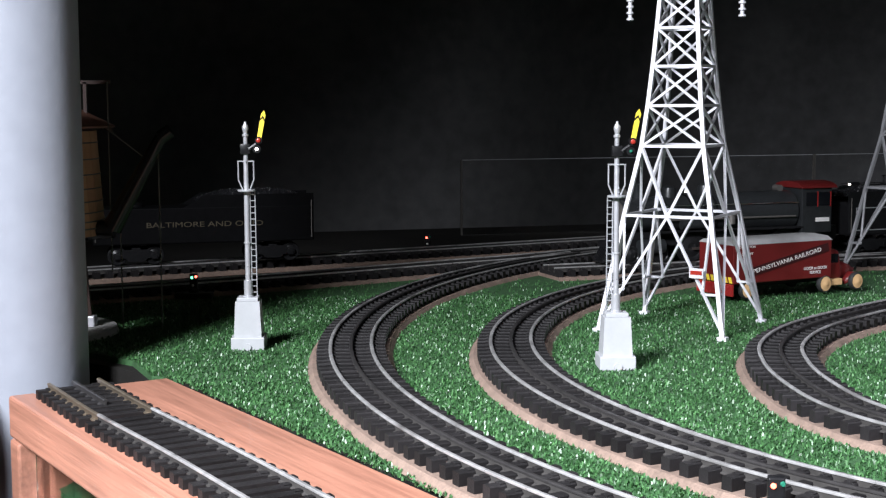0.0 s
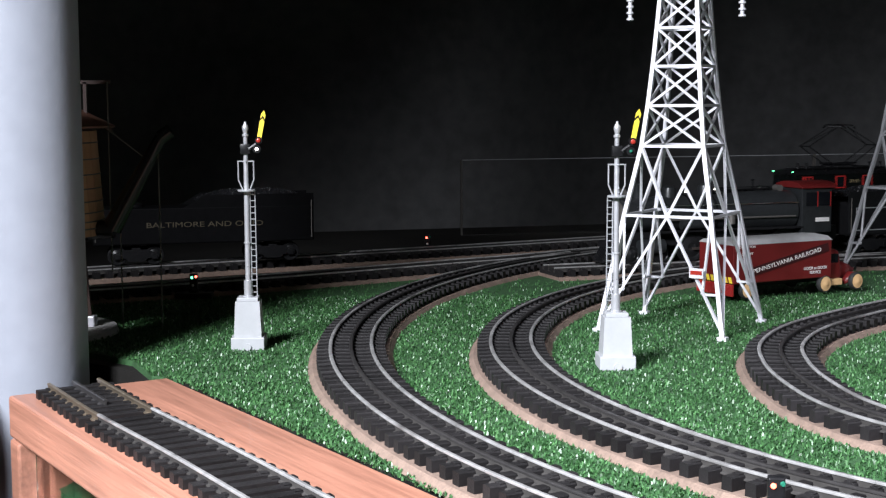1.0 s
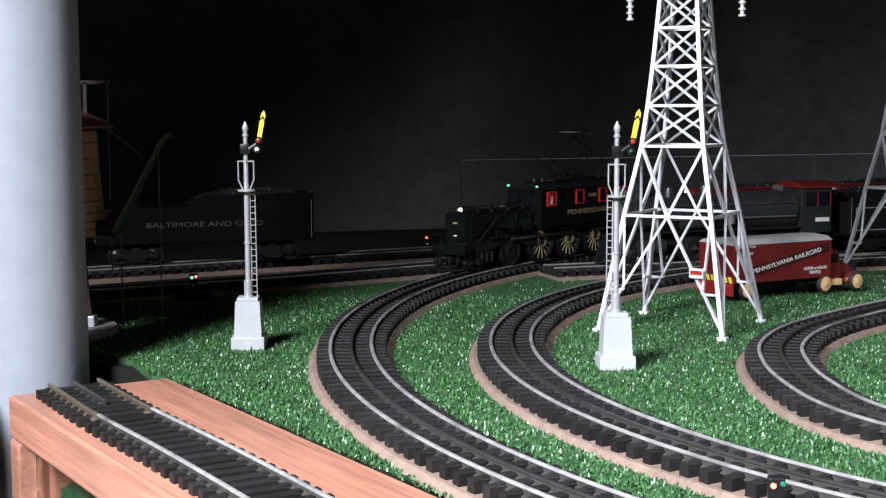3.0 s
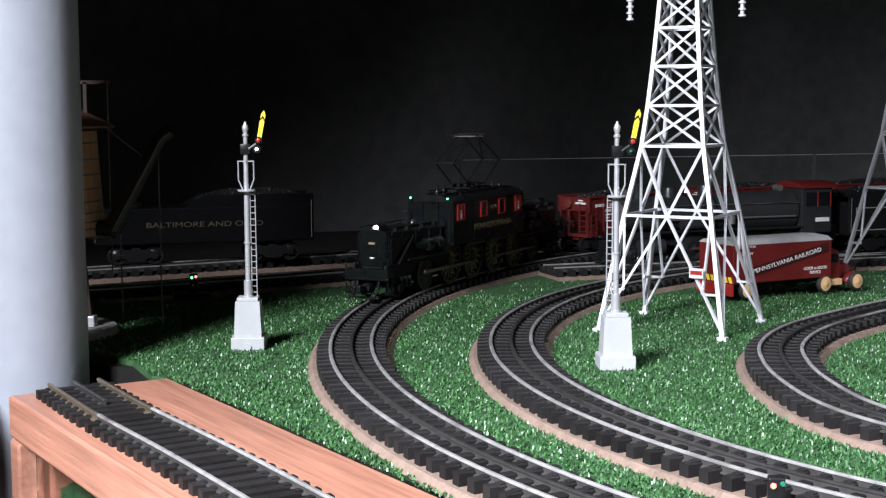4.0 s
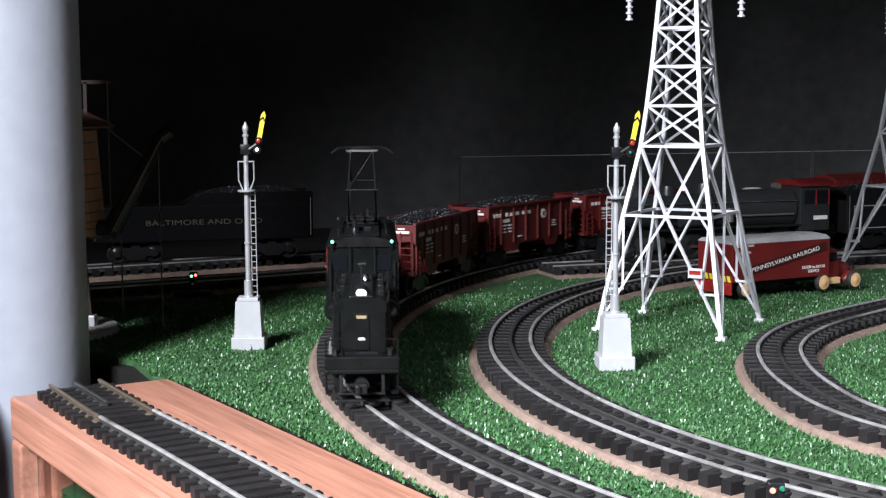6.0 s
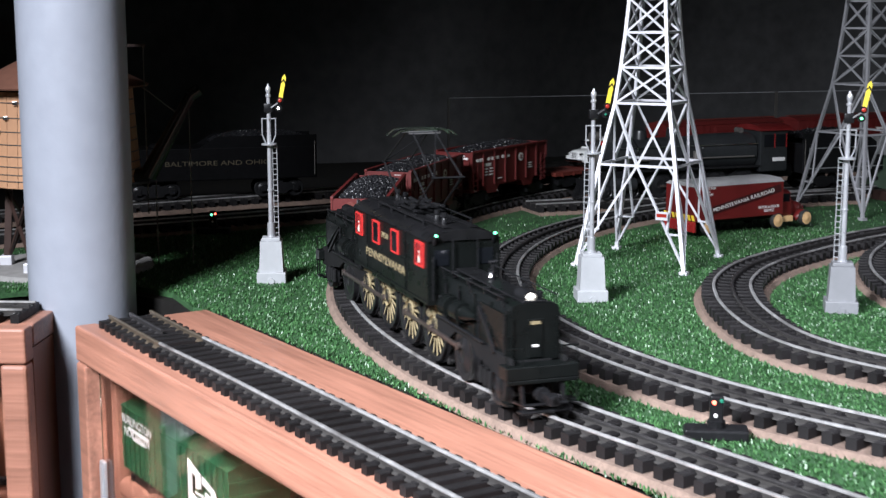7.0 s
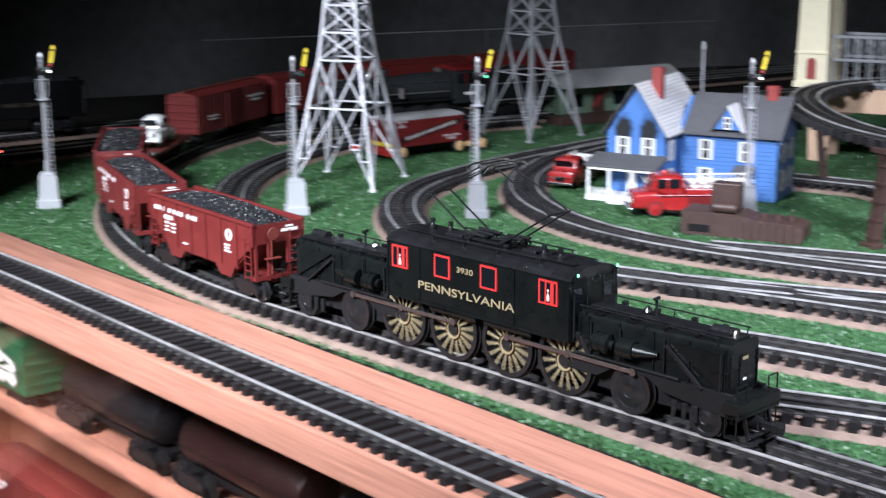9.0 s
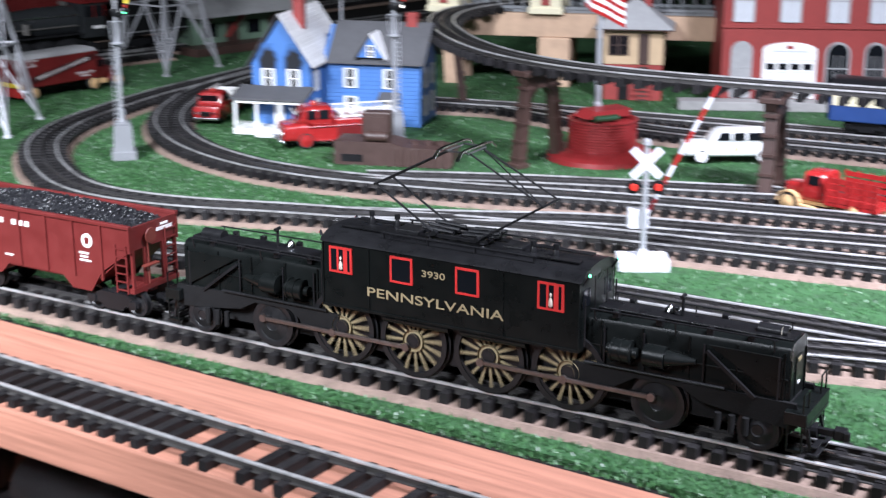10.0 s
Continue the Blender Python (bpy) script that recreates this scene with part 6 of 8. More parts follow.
def delivery_truck(at, turn):
    e = thing("delivery_truck", "red semi-trailer truck with pale roof and ochre wheels on the turf", "model truck", at=pose(at[0], at[1], 0.002, 0, 0, turn) @ Matrix.Diagonal((0.93, 0.93, 0.97, 1)))
    b = bmesh.new()
    box(b, -0.080, 0.058, -0.029, 0.029, 0.0165, 0.0560, 0.001)
    tr = part("trailer", b, M_TRUCKRED, e)
    b = bmesh.new()
    prism(b, [(-0.0295, 0.0562), (0.0295, 0.0562), (0.022, 0.0600), (0, 0.0612), (-0.022, 0.0600)], -0.0805, 0.0585, "x")
    part("trailer_roof", b, M_GREYROOF, e, "pale grey curved roof", smooth="auto")
    b = bmesh.new()
    box(b, -0.083, -0.0795, -0.030, 0.030, 0.004, 0.0165, 0.001)
    part("bumper", b, M_FIRERED, e)
    for k in range(8):
        b = bmesh.new()
        y = -0.026 + k * 0.0075
        prism(b, [(y - 0.002, 0.0175), (y + 0.002, 0.0175), (y + 0.0045, 0.0235), (y + 0.0005, 0.0235)], -0.0812, -0.0802, "x")
        part("hazard_stripe", b, M_YELLOW, tr)
    for sy in (-1, 1):
        m = Matrix.Translation((-0.006, sy * 0.0296, 0.0375)) @ pose(0, 0, 0, 90, 0, 0 if sy < 0 else 180)
        bb = bmesh.new()
        box(bb, -0.060, 0.060, -0.0046, 0.0046, -0.0003, 0.0001)
        bo = part("name_band", bb, M_BAND, tr)
        bo.matrix_basis = m @ pose(0, 0, 0, 0, 0, 11)
        text_part("PENNSYLVANIA RAILROAD", 0.0064, m @ Matrix.Translation((0, 0, 0.0004)) @ pose(0, 0, 0, 0, 0, 11), M_WHITE, tr, sx=1.25, bold=0.0)
        text_part("DOOR to DOOR\nSERVICE", 0.0045, m @ Matrix.Translation((0.040, -0.0125, 0.0003)), M_WHITE, tr)
        text_part("COLLECTION\nand\nDELIVERY", 0.0036, m @ Matrix.Translation((-0.056, 0.013, 0.0003)), M_WHITE, tr)
    b = bmesh.new()
    loft(b, [(0.060, 0.0185, 0.010, 0.0430), (0.064, 0.0200, 0.009, 0.0455), (0.078, 0.0200, 0.009, 0.0440), (0.082, 0.0185, 0.010, 0.0300)], 18, 5)
    part("cab", b, M_TRUCKRED, e, smooth="auto")
    b = bmesh.new()
    loft(b, [(0.080, 0.0150, 0.010, 0.0300), (0.095, 0.0120, 0.010, 0.0290), (0.107, 0.0090, 0.010, 0.0250), (0.109, 0.0070, 0.012, 0.0220)], 18, 3.5)
    part("hood", b, M_TRUCKRED, e, smooth=True)
    for sy in (-1, 1):
        b = bmesh.new()
        loft(b, [(0.086, 0.004, 0.006, 0.012), (0.094, 0.0055, 0.010, 0.0195), (0.102, 0.0055, 0.010, 0.0185), (0.110, 0.004, 0.007, 0.011)], 14, 2.6)
        part("fender", move(b, Matrix.Translation((0, sy * 0.0195, 0))), M_TRUCKRED, e, smooth=True)
        part("cab_window", box(bmesh.new(), 0.0655, 0.0765, sy * 0.0198 - 0.0004, sy * 0.0198 + 0.0004, 0.0300, 0.0395), M_GLASSDARK, e)
        b = bmesh.new()
        box(b, 0.062, 0.080, sy * 0.020 - 0.004, sy * 0.020 + 0.004, 0.006, 0.013, 0.001)
        part("side_tank", b, M_OCHRE, e)
        b = bmesh.new()
        rod(b, (0.104, sy * 0.0135, 0.0205), (0.108, sy * 0.0135, 0.0205), 0.0024, seg=10)
        part("headlamp", b, M_CHROME, e, smooth="auto")
    b = bmesh.new()
    box(b, -0.078, 0.1, -0.010, 0.010, 0.010, 0.0166)
    part("chassis", b, M_BLACK, e)
    road_wheels(e, (-0.060, 0.050, 0.097), 0.0265, 0.0095, 0.006, M_OCHRE)
    return e


delivery_truck((0.340, 1.445), 28)


def wind_screen():
    pts = [Vector((0.027, 2.13)), Vector((0.60, 2.285)), Vector((1.15, 2.435))]
    for k, (a, b2) in enumerate(zip(pts, pts[1:])):
        d = b2 - a
        e = thing("glass_screen", "clear acrylic screen panel standing behind the tracks", "glass screen", "clear screens", pose(a.x, a.y, 0, 0, 0, math.degrees(math.atan2(d.y, d.x))))
        g = part("pane", box(bmesh.new(), 0.003, d.length - 0.003, -0.0015, 0.0015, -0.001, 0.112), M_PANE, e)
        g.visible_shadow = False
        for x in (0.0014, d.length - 0.0014):
            part("edge_strip", box(bmesh.new(), x - 0.0012, x + 0.0012, -0.002, 0.002, -0.001, 0.113), M_STEEL, e)
        part("top_strip", box(bmesh.new(), 0.003, d.length - 0.003, -0.0016, 0.0016, 0.1122, 0.1130), M_GREYBASE, e)


wind_screen()


def dwarf_signal(at, turn, top, low):
    e = thing("dwarf_signal", "small black dwarf signal with lit lenses beside the track", "railway signal", "dwarf signals", pose(at[0], at[1], 0, 0, 0, turn))
    b = bmesh.new()
    box(b, -0.019, 0.019, -0.008, 0.008, -0.001, 0.006, 0.0015)
    part("base", b, M_BLACK, e)
    b = bmesh.new()
    box(b, -0.004, 0.004, -0.003, 0.003, 0.006, 0.0255, 0.001)
    rod(b, (0, 0, 0.0055), (0, 0, 0.010), 0.0055, seg=12)
    part("head", b, M_BLACK, e)
    for x, z, m in ((-0.0015, 0.0215, top), (0.0028, 0.0225, low), (-0.0005, 0.0135, M_WHITE)):
        b = bmesh.new()
        rod(b, (x, -0.003, z), (x, -0.0042, z), 0.0014, 0.0009, seg=12)
        part("lens", b, m, e, smooth="auto")


dwarf_signal((-0.256, 1.44), 0, M_GREENGLOW, M_REDGLOW)
dwarf_signal((-0.020, 1.86), 0, M_REDGLOW, M_GREENLENS)
dwarf_signal((0.154, 0.640), -8, M_REDGLOW, M_GREENLENS)


# ---- what stands in the cases ----
M_BNGREEN = mat("boxcar_green", (0.012, 0.085, 0.035), 0.45, 0, 0.1, 100)


def shelf_boxcar(u, n, z, m, label, text, k=0.86):
    e = boxcar(m, label)
    p = cs(u, n)
    e.matrix_basis = pose(p[0], p[1], z, 0, 0, math.degrees(CASE_A)) @ Matrix.Diagonal((k, k, k, 1))
    return e


SHELF = -0.130
green = shelf_boxcar(-0.832, -0.303, SHELF, M_BNGREEN, "green steel boxcar with white emblem on the case shelf", "")
text_part("BURLINGTON\nNORTHERN", 0.0115, Matrix.Translation((-0.075, -0.0298, 0.0640)) @ pose(0, 0, 0, 90), M_WHITE, green)
for nm, out in (("emblem", [(0.045, 0.072), (0.071, 0.064), (0.071, 0.052), (0.061, 0.050), (0.061, 0.060), (0.053, 0.062), (0.053, 0.044), (0.072, 0.038), (0.072, 0.028), (0.045, 0.034)]), ("emblem", [(0.074, 0.064), (0.098, 0.058), (0.104, 0.050), (0.098, 0.045), (0.104, 0.036), (0.098, 0.028), (0.076, 0.036), (0.078, 0.042), (0.092, 0.040), (0.092, 0.044), (0.080, 0.048), (0.080, 0.052), (0.092, 0.050), (0.092, 0.054), (0.074, 0.058)])):
    b = bmesh.new()
    prism(b, out, -0.0312, -0.0302, "y")
    part(nm, b, M_WHITE, green, "white emblem shape")


def shelf_tank(u, n, z, label, m):
    e = thing("tank_car", label, "freight car")
    p = cs(u, n)
    e.matrix_basis = pose(p[0], p[1], z, 0, 0, math.degrees(CASE_A))
    b = bmesh.new()
    lathe(b, [(0.012, -0.088), (0.020, -0.084), (0.022, -0.078), (0.022, 0.078), (0.020, 0.084), (0.012, 0.088)], 24, Matrix.Translation((0, 0, 0.042)) @ pose(0, 0, 0, 0, 90))
    part("barrel", b, m, e, smooth="auto")
    b = bmesh.new()
    lathe(b, [(0.010, 0.060), (0.010, 0.070), (0.006, 0.074)], 16)
    part("dome", b, m, e, smooth="auto")
    b = bmesh.new()
    box(b, -0.095, 0.095, -0.010, 0.010, 0.014, 0.020)
    for sy in (-1, 1):
        rod(b, (-0.085, sy * 0.0235, 0.042), (0.085, sy * 0.0235, 0.042), 0.0006, seg=6)
    part("frame", b, M_BLACK, e)
    for sx in (-1, 1):
        truck_frame(e, sx * 0.068)
        coupler(e, sx * 0.095, sx)


shelf_tank(-0.60, -0.315, SHELF, "black tank car behind the glass of the case", M_BLACK)
shelf_tank(-0.39, -0.315, SHELF, "dark red and black tank car behind the glass", mat("dark_oxide_tank", (0.016, 0.006, 0.0055), 0.4, 0, 0.3, 90, spec=0.3))
shelf_boxcar(-0.74, -0.30, -0.27, M_TUSCAN, "red boxcar on the lower case shelf", "")
shelf_boxcar(-0.50, -0.30, -0.27, M_TUSCAND, "brown boxcar on the lower case shelf", "")
shelf_tank(-0.18, -0.315, SHELF, "black tank car behind the glass of the case", M_BLACK)
shelf_boxcar(-0.24, -0.30, -0.27, M_TUSCAN, "red boxcar on the lower case shelf", "")


def second_case():
    a = radians(176)
    m = Matrix(((math.cos(a), -math.sin(a), 0, -0.337), (math.sin(a), math.cos(a), 0, 0.945), (0, 0, 1, 0), (0, 0, 0, 1)))
    e = thing("display_case", "oak display case beside the column with its own track on top", "display case", at=m)
    L, D = 0.6, 0.075
    part("top_board", box(bmesh.new(), 0, L, -D, -0.0205, -0.02, -0.0012, 0.0015), M_OAK, e)
    part("front_rail", box(bmesh.new(), 0.0, L, -0.0200, 0, -0.030, -0.001, 0.002), M_OAK, e)
    part("end_post", box(bmesh.new(), 0, 0.022, -0.019, 0, FLOOR_Z, -0.031, 0.003), M_OAK, e)
    part("end_panel", box(bmesh.new(), 0.001, 0.014, -D, -0.0205, FLOOR_Z, -0.021), M_OAKSHADE, e)
    part("back_panel", box(bmesh.new(), 0.015, L, -D, -D + 0.008, FLOOR_Z, -0.021), M_OAKSHADE, e)
    for z in (-0.155, -0.32, -0.5):
        part("shelf", box(bmesh.new(), 0.015, L, -D + 0.009, -0.02, z - 0.016, z, 0.003), M_OAK, e)
    g = part("glass_door", box(bmesh.new(), 0.023, L, -0.0125, -0.0100, FLOOR_Z + 0.05, -0.032), M_PANE, e)
    g.visible_shadow = False
    b = bmesh.new()
    box(b, 0.036, 0.053, -0.0098, -0.0050, -0.175, -0.108, 0.001)
    part("door_pull", b, M_SILVER, e, "brushed metal finger pull")
    car = boxcar(M_GREYROOF, "grey and red boxcar on the shelf of the case")
    car.matrix_basis = m @ pose(0.155, -0.045, -0.155, 0, 0, 180) @ Matrix.Diagonal((0.85, 0.85, 0.85, 1))
    b = bmesh.new()
    box(b, -0.119, 0.119, 0.0278, 0.0288, 0.050, 0.079)
    box(b, 0.1185, 0.1200, -0.0275, 0.0275, 0.050, 0.079)
    part("red_band", b, M_FIRERED, car)
    c0, c1 = m @ Vector((0.012, -0.048, 0)), m @ Vector((L, -0.048, 0))
    track(Path([(c0.x, c0.y), ((c0.x + c1.x) / 2, (c0.y + c1.y) / 2), (c1.x, c1.y)]), "three-rail track on the second display case", bed=False, z=-0.004, tie_z=0.0052)


second_case()


# ---- village on the inner side ----
M_BLUE = mat("blue_clapboard_paint", (0.060, 0.165, 0.43), 0.55, 0, 0.08, 120, 0.15, 400)
M_SHINGLEW = mat("white_shingle", (0.72, 0.72, 0.72), 0.7, 0, 0.1, 150, per_object=0.08)
M_ROOFDARK = mat("charcoal_roof", (0.075, 0.075, 0.08), 0.8, 0, 0.2, 200, 0.3, 500)


def soot_mat():
    """Soot that fades out over the blue paint from the middle of the patch."""
    m = bpy.data.materials.new("soot_stain")
    m.use_nodes = True
    nt = m.node_tree
    b = nt.nodes["Principled BSDF"]
    b.inputs["Roughness"].default_value = 0.8
    tc = nt.nodes.new("ShaderNodeTexCoord")
    mp = nt.nodes.new("ShaderNodeMapping")
    mp.inputs["Location"].default_value = (-1.0, 0.0, -0.62)
    mp.inputs["Scale"].default_value = (2.0, 0.0, 1.75)
    gr = nt.nodes.new("ShaderNodeTexGradient")
    gr.gradient_type = "SPHERICAL"
    no = nt.nodes.new("ShaderNodeTexNoise")
    no.inputs["Scale"].default_value = 160
    mu = nt.nodes.new("ShaderNodeMath")
    mu.operation = "MULTIPLY_ADD"
    mu.inputs[1].default_value = 0.5
    mr = nt.nodes.new("ShaderNodeMapRange")
    mr.inputs[1].default_value, mr.inputs[2].default_value = 0.20, 0.62
    mix = nt.nodes.new("ShaderNodeMix")
    mix.data_type = "RGBA"
    mix.inputs["A"].default_value = (0.060, 0.165, 0.43, 1)
    mix.inputs["B"].default_value = (0.006, 0.007, 0.010, 1)
    nt.links.new(tc.outputs["Generated"], mp.inputs[0])
    nt.links.new(mp.outputs[0], gr.inputs[0])
    nt.links.new(tc.outputs["Object"], no.inputs["Vector"])
    nt.links.new(no.outputs[0], mu.inputs[0])
    nt.links.new(gr.outputs[1], mu.inputs[2])
    nt.links.new(mu.outputs[0], mr.inputs[0])
    nt.links.new(mr.outputs[0], mix.inputs["Factor"])
    nt.links.new(mix.outputs["Result"], b.inputs["Base Color"])
    return m


M_SOOT = soot_mat()
M_TRIM = mat("white_trim", (0.78, 0.78, 0.76), 0.5, 0, 0.05, 150)
M_SHUTTER = mat("pale_shutter", (0.55, 0.57, 0.60), 0.6, 0, 0.08, 200)
M_CREAM = mat("cream_tower_paint", (0.70, 0.64, 0.45), 0.6, 0, 0.08, 100, 0.2, 300)
M_STONE = mat("tan_stone", (0.50, 0.34, 0.23), 0.8, 0, 0.2, 60, 0.4, 200)
M_GIRDER = mat("grey_bridge_steel", (0.20, 0.21, 0.22), 0.5, 0.3, 0.15, 100)
M_TAN = mat("tan_station_paint", (0.50, 0.36, 0.22), 0.6, 0, 0.1, 100)
M_DEPOT = mat("depot_green", (0.13, 0.20, 0.14), 0.6, 0, 0.12, 100)
M_NAVY = mat("passenger_blue", (0.02, 0.05, 0.17), 0.35, 0, 0.1, 100)
M_CREAMBAND = mat("cream_band", (0.72, 0.66, 0.45), 0.4, 0, 0.05, 100)


def window(parent, m, w, h, shutters=True, frame_m=None):
    """Two-sash window lying in its own x-z plane, facing -y."""
    fm = frame_m or M_TRIM
    p = part("window", box(bmesh.new(), -w / 2, w / 2, -0.0006, 0.0006, 0, h), M_GLASSDARK, parent)
    p.matrix_basis = m
    t = 0.0013
    for x0, x1, z0, z1 in ((-w / 2 - t, w / 2 + t, -t, 0), (-w / 2 - t, w / 2 + t, h, h + t), (-w / 2 - t, -w / 2, 0, h), (w / 2, w / 2 + t, 0, h), (-w / 2, w / 2, h / 2 - t / 2, h / 2 + t / 2), (-t / 3, t / 3, 0, h / 2 - t / 2), (-t / 3, t / 3, h / 2 + t / 2, h)):
        part("window_bar", box(bmesh.new(), x0, x1, -0.0013, 0.0002, z0, z1), fm, p)
    if shutters:
        for sx in (-1, 1):
            part("shutter", box(bmesh.new(), sx * (w / 2 + t + 0.0003), sx * (w / 2 + t + 0.0040), -0.0011, 0.0001, -t, h + t), M_SHUTTER, p)


def burnt_house():
    """Front-left porch corner at the origin; x along the front, y back."""
    e = thing("house", "blue two-storey house with white trim and soot above two windows", "house", at=pose(0.492, 1.071, 0.0, 0, 0, -38) @ Matrix.Diagonal((0.90, 0.98, 1.0, 1)))
    ev, pk = 0.080, 0.139
    # gable wing and the long wing behind it
    gx0, gx1, gy0, gy1 = 0.006, 0.088, 0.034, 0.180
    wx1, wy0, wy1 = 0.226, 0.084, 0.168
    b = bmesh.new()
    gm = (gx0 + gx1) / 2
    prism(b, [(gx0, 0), (gx1, 0), (gx1, ev), (gm, pk - 0.004), (gx0, ev)], gy0, gy1, "y")
    part("wall", b, M_BLUE, e)
    b = bmesh.new()
    wm = (wy0 + wy1) / 2
    prism(b, [(wy0, 0), (wy1, 0), (wy1, ev), (wm, 0.119), (wy0, ev)], gx1 + 0.0005, wx1, "x")
    part("wall", b, M_BLUE, e)
    # clapboard courses, proud of the walls
    for k in range(15):
        z = 0.004 + k * 0.0052
        b = bmesh.new()
        box(b, gx0, gx1, gy0 - 0.0006, gy0 + 0.0002, z, z + 0.0046)
        part("clapboard", b, M_BLUE, e)
        b = bmesh.new()
        box(b, gx1 + 0.001, wx1, wy0 - 0.0006, wy0 + 0.0002, z, z + 0.0046)
        part("clapboard", b, M_BLUE, e)
        b = bmesh.new()
        box(b, wx1 - 0.0002, wx1 + 0.0006, wy0, wy1, z, z + 0.0046)
        part("clapboard", b, M_BLUE, e)
    # roofs: white shingles toward the right, charcoal elsewhere
    def slope(a, c, y0, y1, axis, t, m, name="roof", courses=0, mc=None):
        b = bmesh.new()
        (p0, z0), (p1, z1) = a, c
        prism(b, [(p0, z0), (p1, z1), (p1, z1 + t), (p0, z0 + t)], y0, y1, axis)
        r = part(name, b, m, e)
        for k in range(courses):
            f0, f1 = k / courses, (k + 0.93) / courses
            b = bmesh.new()
            q = lambda f: (p0 + (p1 - p0) * f, z0 + (z1 - z0) * f + t)
            (xa, za), (xb, zb) = q(f0), q(f1)
            prism(b, [(xa, za), (xb, zb), (xb, zb + 0.0004), (xa, za + 0.0014)], y0, y1, axis)
            part("shingle_course", b, mc, r)
    slope((gx1 + 0.007, ev - 0.004), (gm, pk), gy0 - 0.008, gy1 + 0.004, "y", 0.002, M_ROOFDARK, courses=16, mc=M_SHINGLEW)
    slope((gx0 - 0.007, ev - 0.004), (gm - 0.0005, pk), gy0 - 0.008, gy1 + 0.004, "y", 0.002, M_ROOFDARK)
    slope((wy0 - 0.008, ev - 0.003), (wm, 0.122), gx1 + 0.008, wx1 + 0.008, "x", 0.002, M_ROOFDARK)
    slope((wy1 + 0.008, ev - 0.003), (wm + 0.0005, 0.122), gx1 + 0.008, wx1 + 0.008, "x", 0.002, M_ROOFDARK)
    # dormer
    b = bmesh.new()
    prism(b, [(0.142, 0.086), (0.178, 0.086), (0.160, 0.113)], 0.074, 0.110, "y")
    part("dormer", b, M_BLUE, e)
    for sx in (-1, 1):
        b = bmesh.new()
        prism(b, [(0.160, 0.113), (0.160 + sx * 0.022, 0.083), (0.160 + sx * 0.022, 0.085), (0.160, 0.1155)], 0.071, 0.112, "y")
        part("dormer_roof", b, M_SHINGLEW if sx > 0 else M_ROOFDARK, e)
    window(e, Matrix.Translation((0.160, 0.0734, 0.088)), 0.008, 0.012, False)
    # windows
    for x in (0.029, 0.065):
        window(e, Matrix.Translation((x, gy0 - 0.0008, 0.054)), 0.0095, 0.020)
        # soot licking up the wall above the window
        b = bmesh.new()
        prism(b, [(x - 0.012, 0.0700), (x + 0.012, 0.0700), (x + 0.015, 0.090), (x + 0.008, 0.106), (x - 0.008, 0.106), (x - 0.015, 0.090)], gy0 - 0.0011, gy0 - 0.0004, "y")
        part("soot", b, M_SOOT, e, "soft black soot stain")
    rt = pose(0, 0, 0, 0, 0, 90)
    for z in (0.013, 0.048):
        window(e, Matrix.Translation((gx1 + 0.0008, gy0 + 0.022, z)) @ rt, 0.0085, 0.022)
        window(e, Matrix.Translation((0.128, wy0 - 0.0008, z)), 0.0100, 0.022)
        window(e, Matrix.Translation((wx1 + 0.0008, wy0 + 0.024, z)) @ rt, 0.0095, 0.022)
        window(e, Matrix.Translation((wx1 + 0.0008, wy0 + 0.060, z)) @ rt, 0.0095, 0.022)
    window(e, Matrix.Translation((0.184, wy0 - 0.0008, 0.048)), 0.0100, 0.022)
    part("door", box(bmesh.new(), 0.177, 0.191, wy0 - 0.0012, wy0, 0.004, 0.033), M_TRIM, e, "white side door")
    b = bmesh.new()
    prism(b, [(wy0, 0.040), (wy0 - 0.016, 0.0345), (wy0 - 0.016, 0.036), (wy0, 0.043)], 0.170, 0.198, "x")
    part("door_hood", b, M_ROOFDARK, e)
    # chimneys
    for x, y, z0, z1 in ((gm + 0.012, 0.078, 0.118, 0.157), (0.205, wm, 0.112, 0.136)):
        b = bmesh.new()
        box(b, x - 0.007, x + 0.007, y - 0.006, y + 0.006, z0, z1, 0.0004)
        box(b, x - 0.0078, x + 0.0078, y - 0.0068, y + 0.0068, z1 - 0.005, z1 - 0.002)
        part("chimney", b, M_BRICKRED, e, "red brick chimney")
    # porch
    part("porch_floor", box(bmesh.new(), -0.008, 0.092, -0.004, gy0 - 0.0008, 0.0, 0.007, 0.0006), M_TRIM, e)
    b = bmesh.new()
    prism(b, [(gy0 - 0.0008, 0.0505), (-0.007, 0.0425), (-0.007, 0.0445), (gy0 - 0.0008, 0.0545)], -0.010, 0.094, "x")
    part("porch_roof", b, M_ROOFDARK, e)
    part("porch_beam", box(bmesh.new(), -0.006, 0.092, -0.004, -0.001, 0.0385, 0.0422), M_TRIM, e)
    for x in (-0.005, 0.025, 0.058, 0.090):
        part("porch_post", box(bmesh.new(), x - 0.0015, x + 0.0015, -0.004, -0.001, 0.007, 0.0384), M_TRIM, e)
    for k in range(22):
        if not 8 < k < 14:
            part("baluster", box(bmesh.new(), -0.004 + k * 0.0043, -0.0028 + k * 0.0043, -0.003, -0.002, 0.0071, 0.0165), M_TRIM, e)
    part("porch_steps", prism(bmesh.new(), [(-0.004, 0), (-0.004, 0.0068), (-0.010, 0.0068), (-0.010, 0.004), (-0.016, 0.004), (-0.016, 0)], 0.028, 0.056, "x"), M_TRIM, e)
    part("front_door", box(bmesh.new(), 0.036, 0.050, gy0 - 0.0016, gy0 - 0.0007, 0.007, 0.036), M_TRIM, e)
    window(e, Matrix.Translation((0.070, gy0 - 0.0008, 0.013)), 0.0100, 0.020, False)
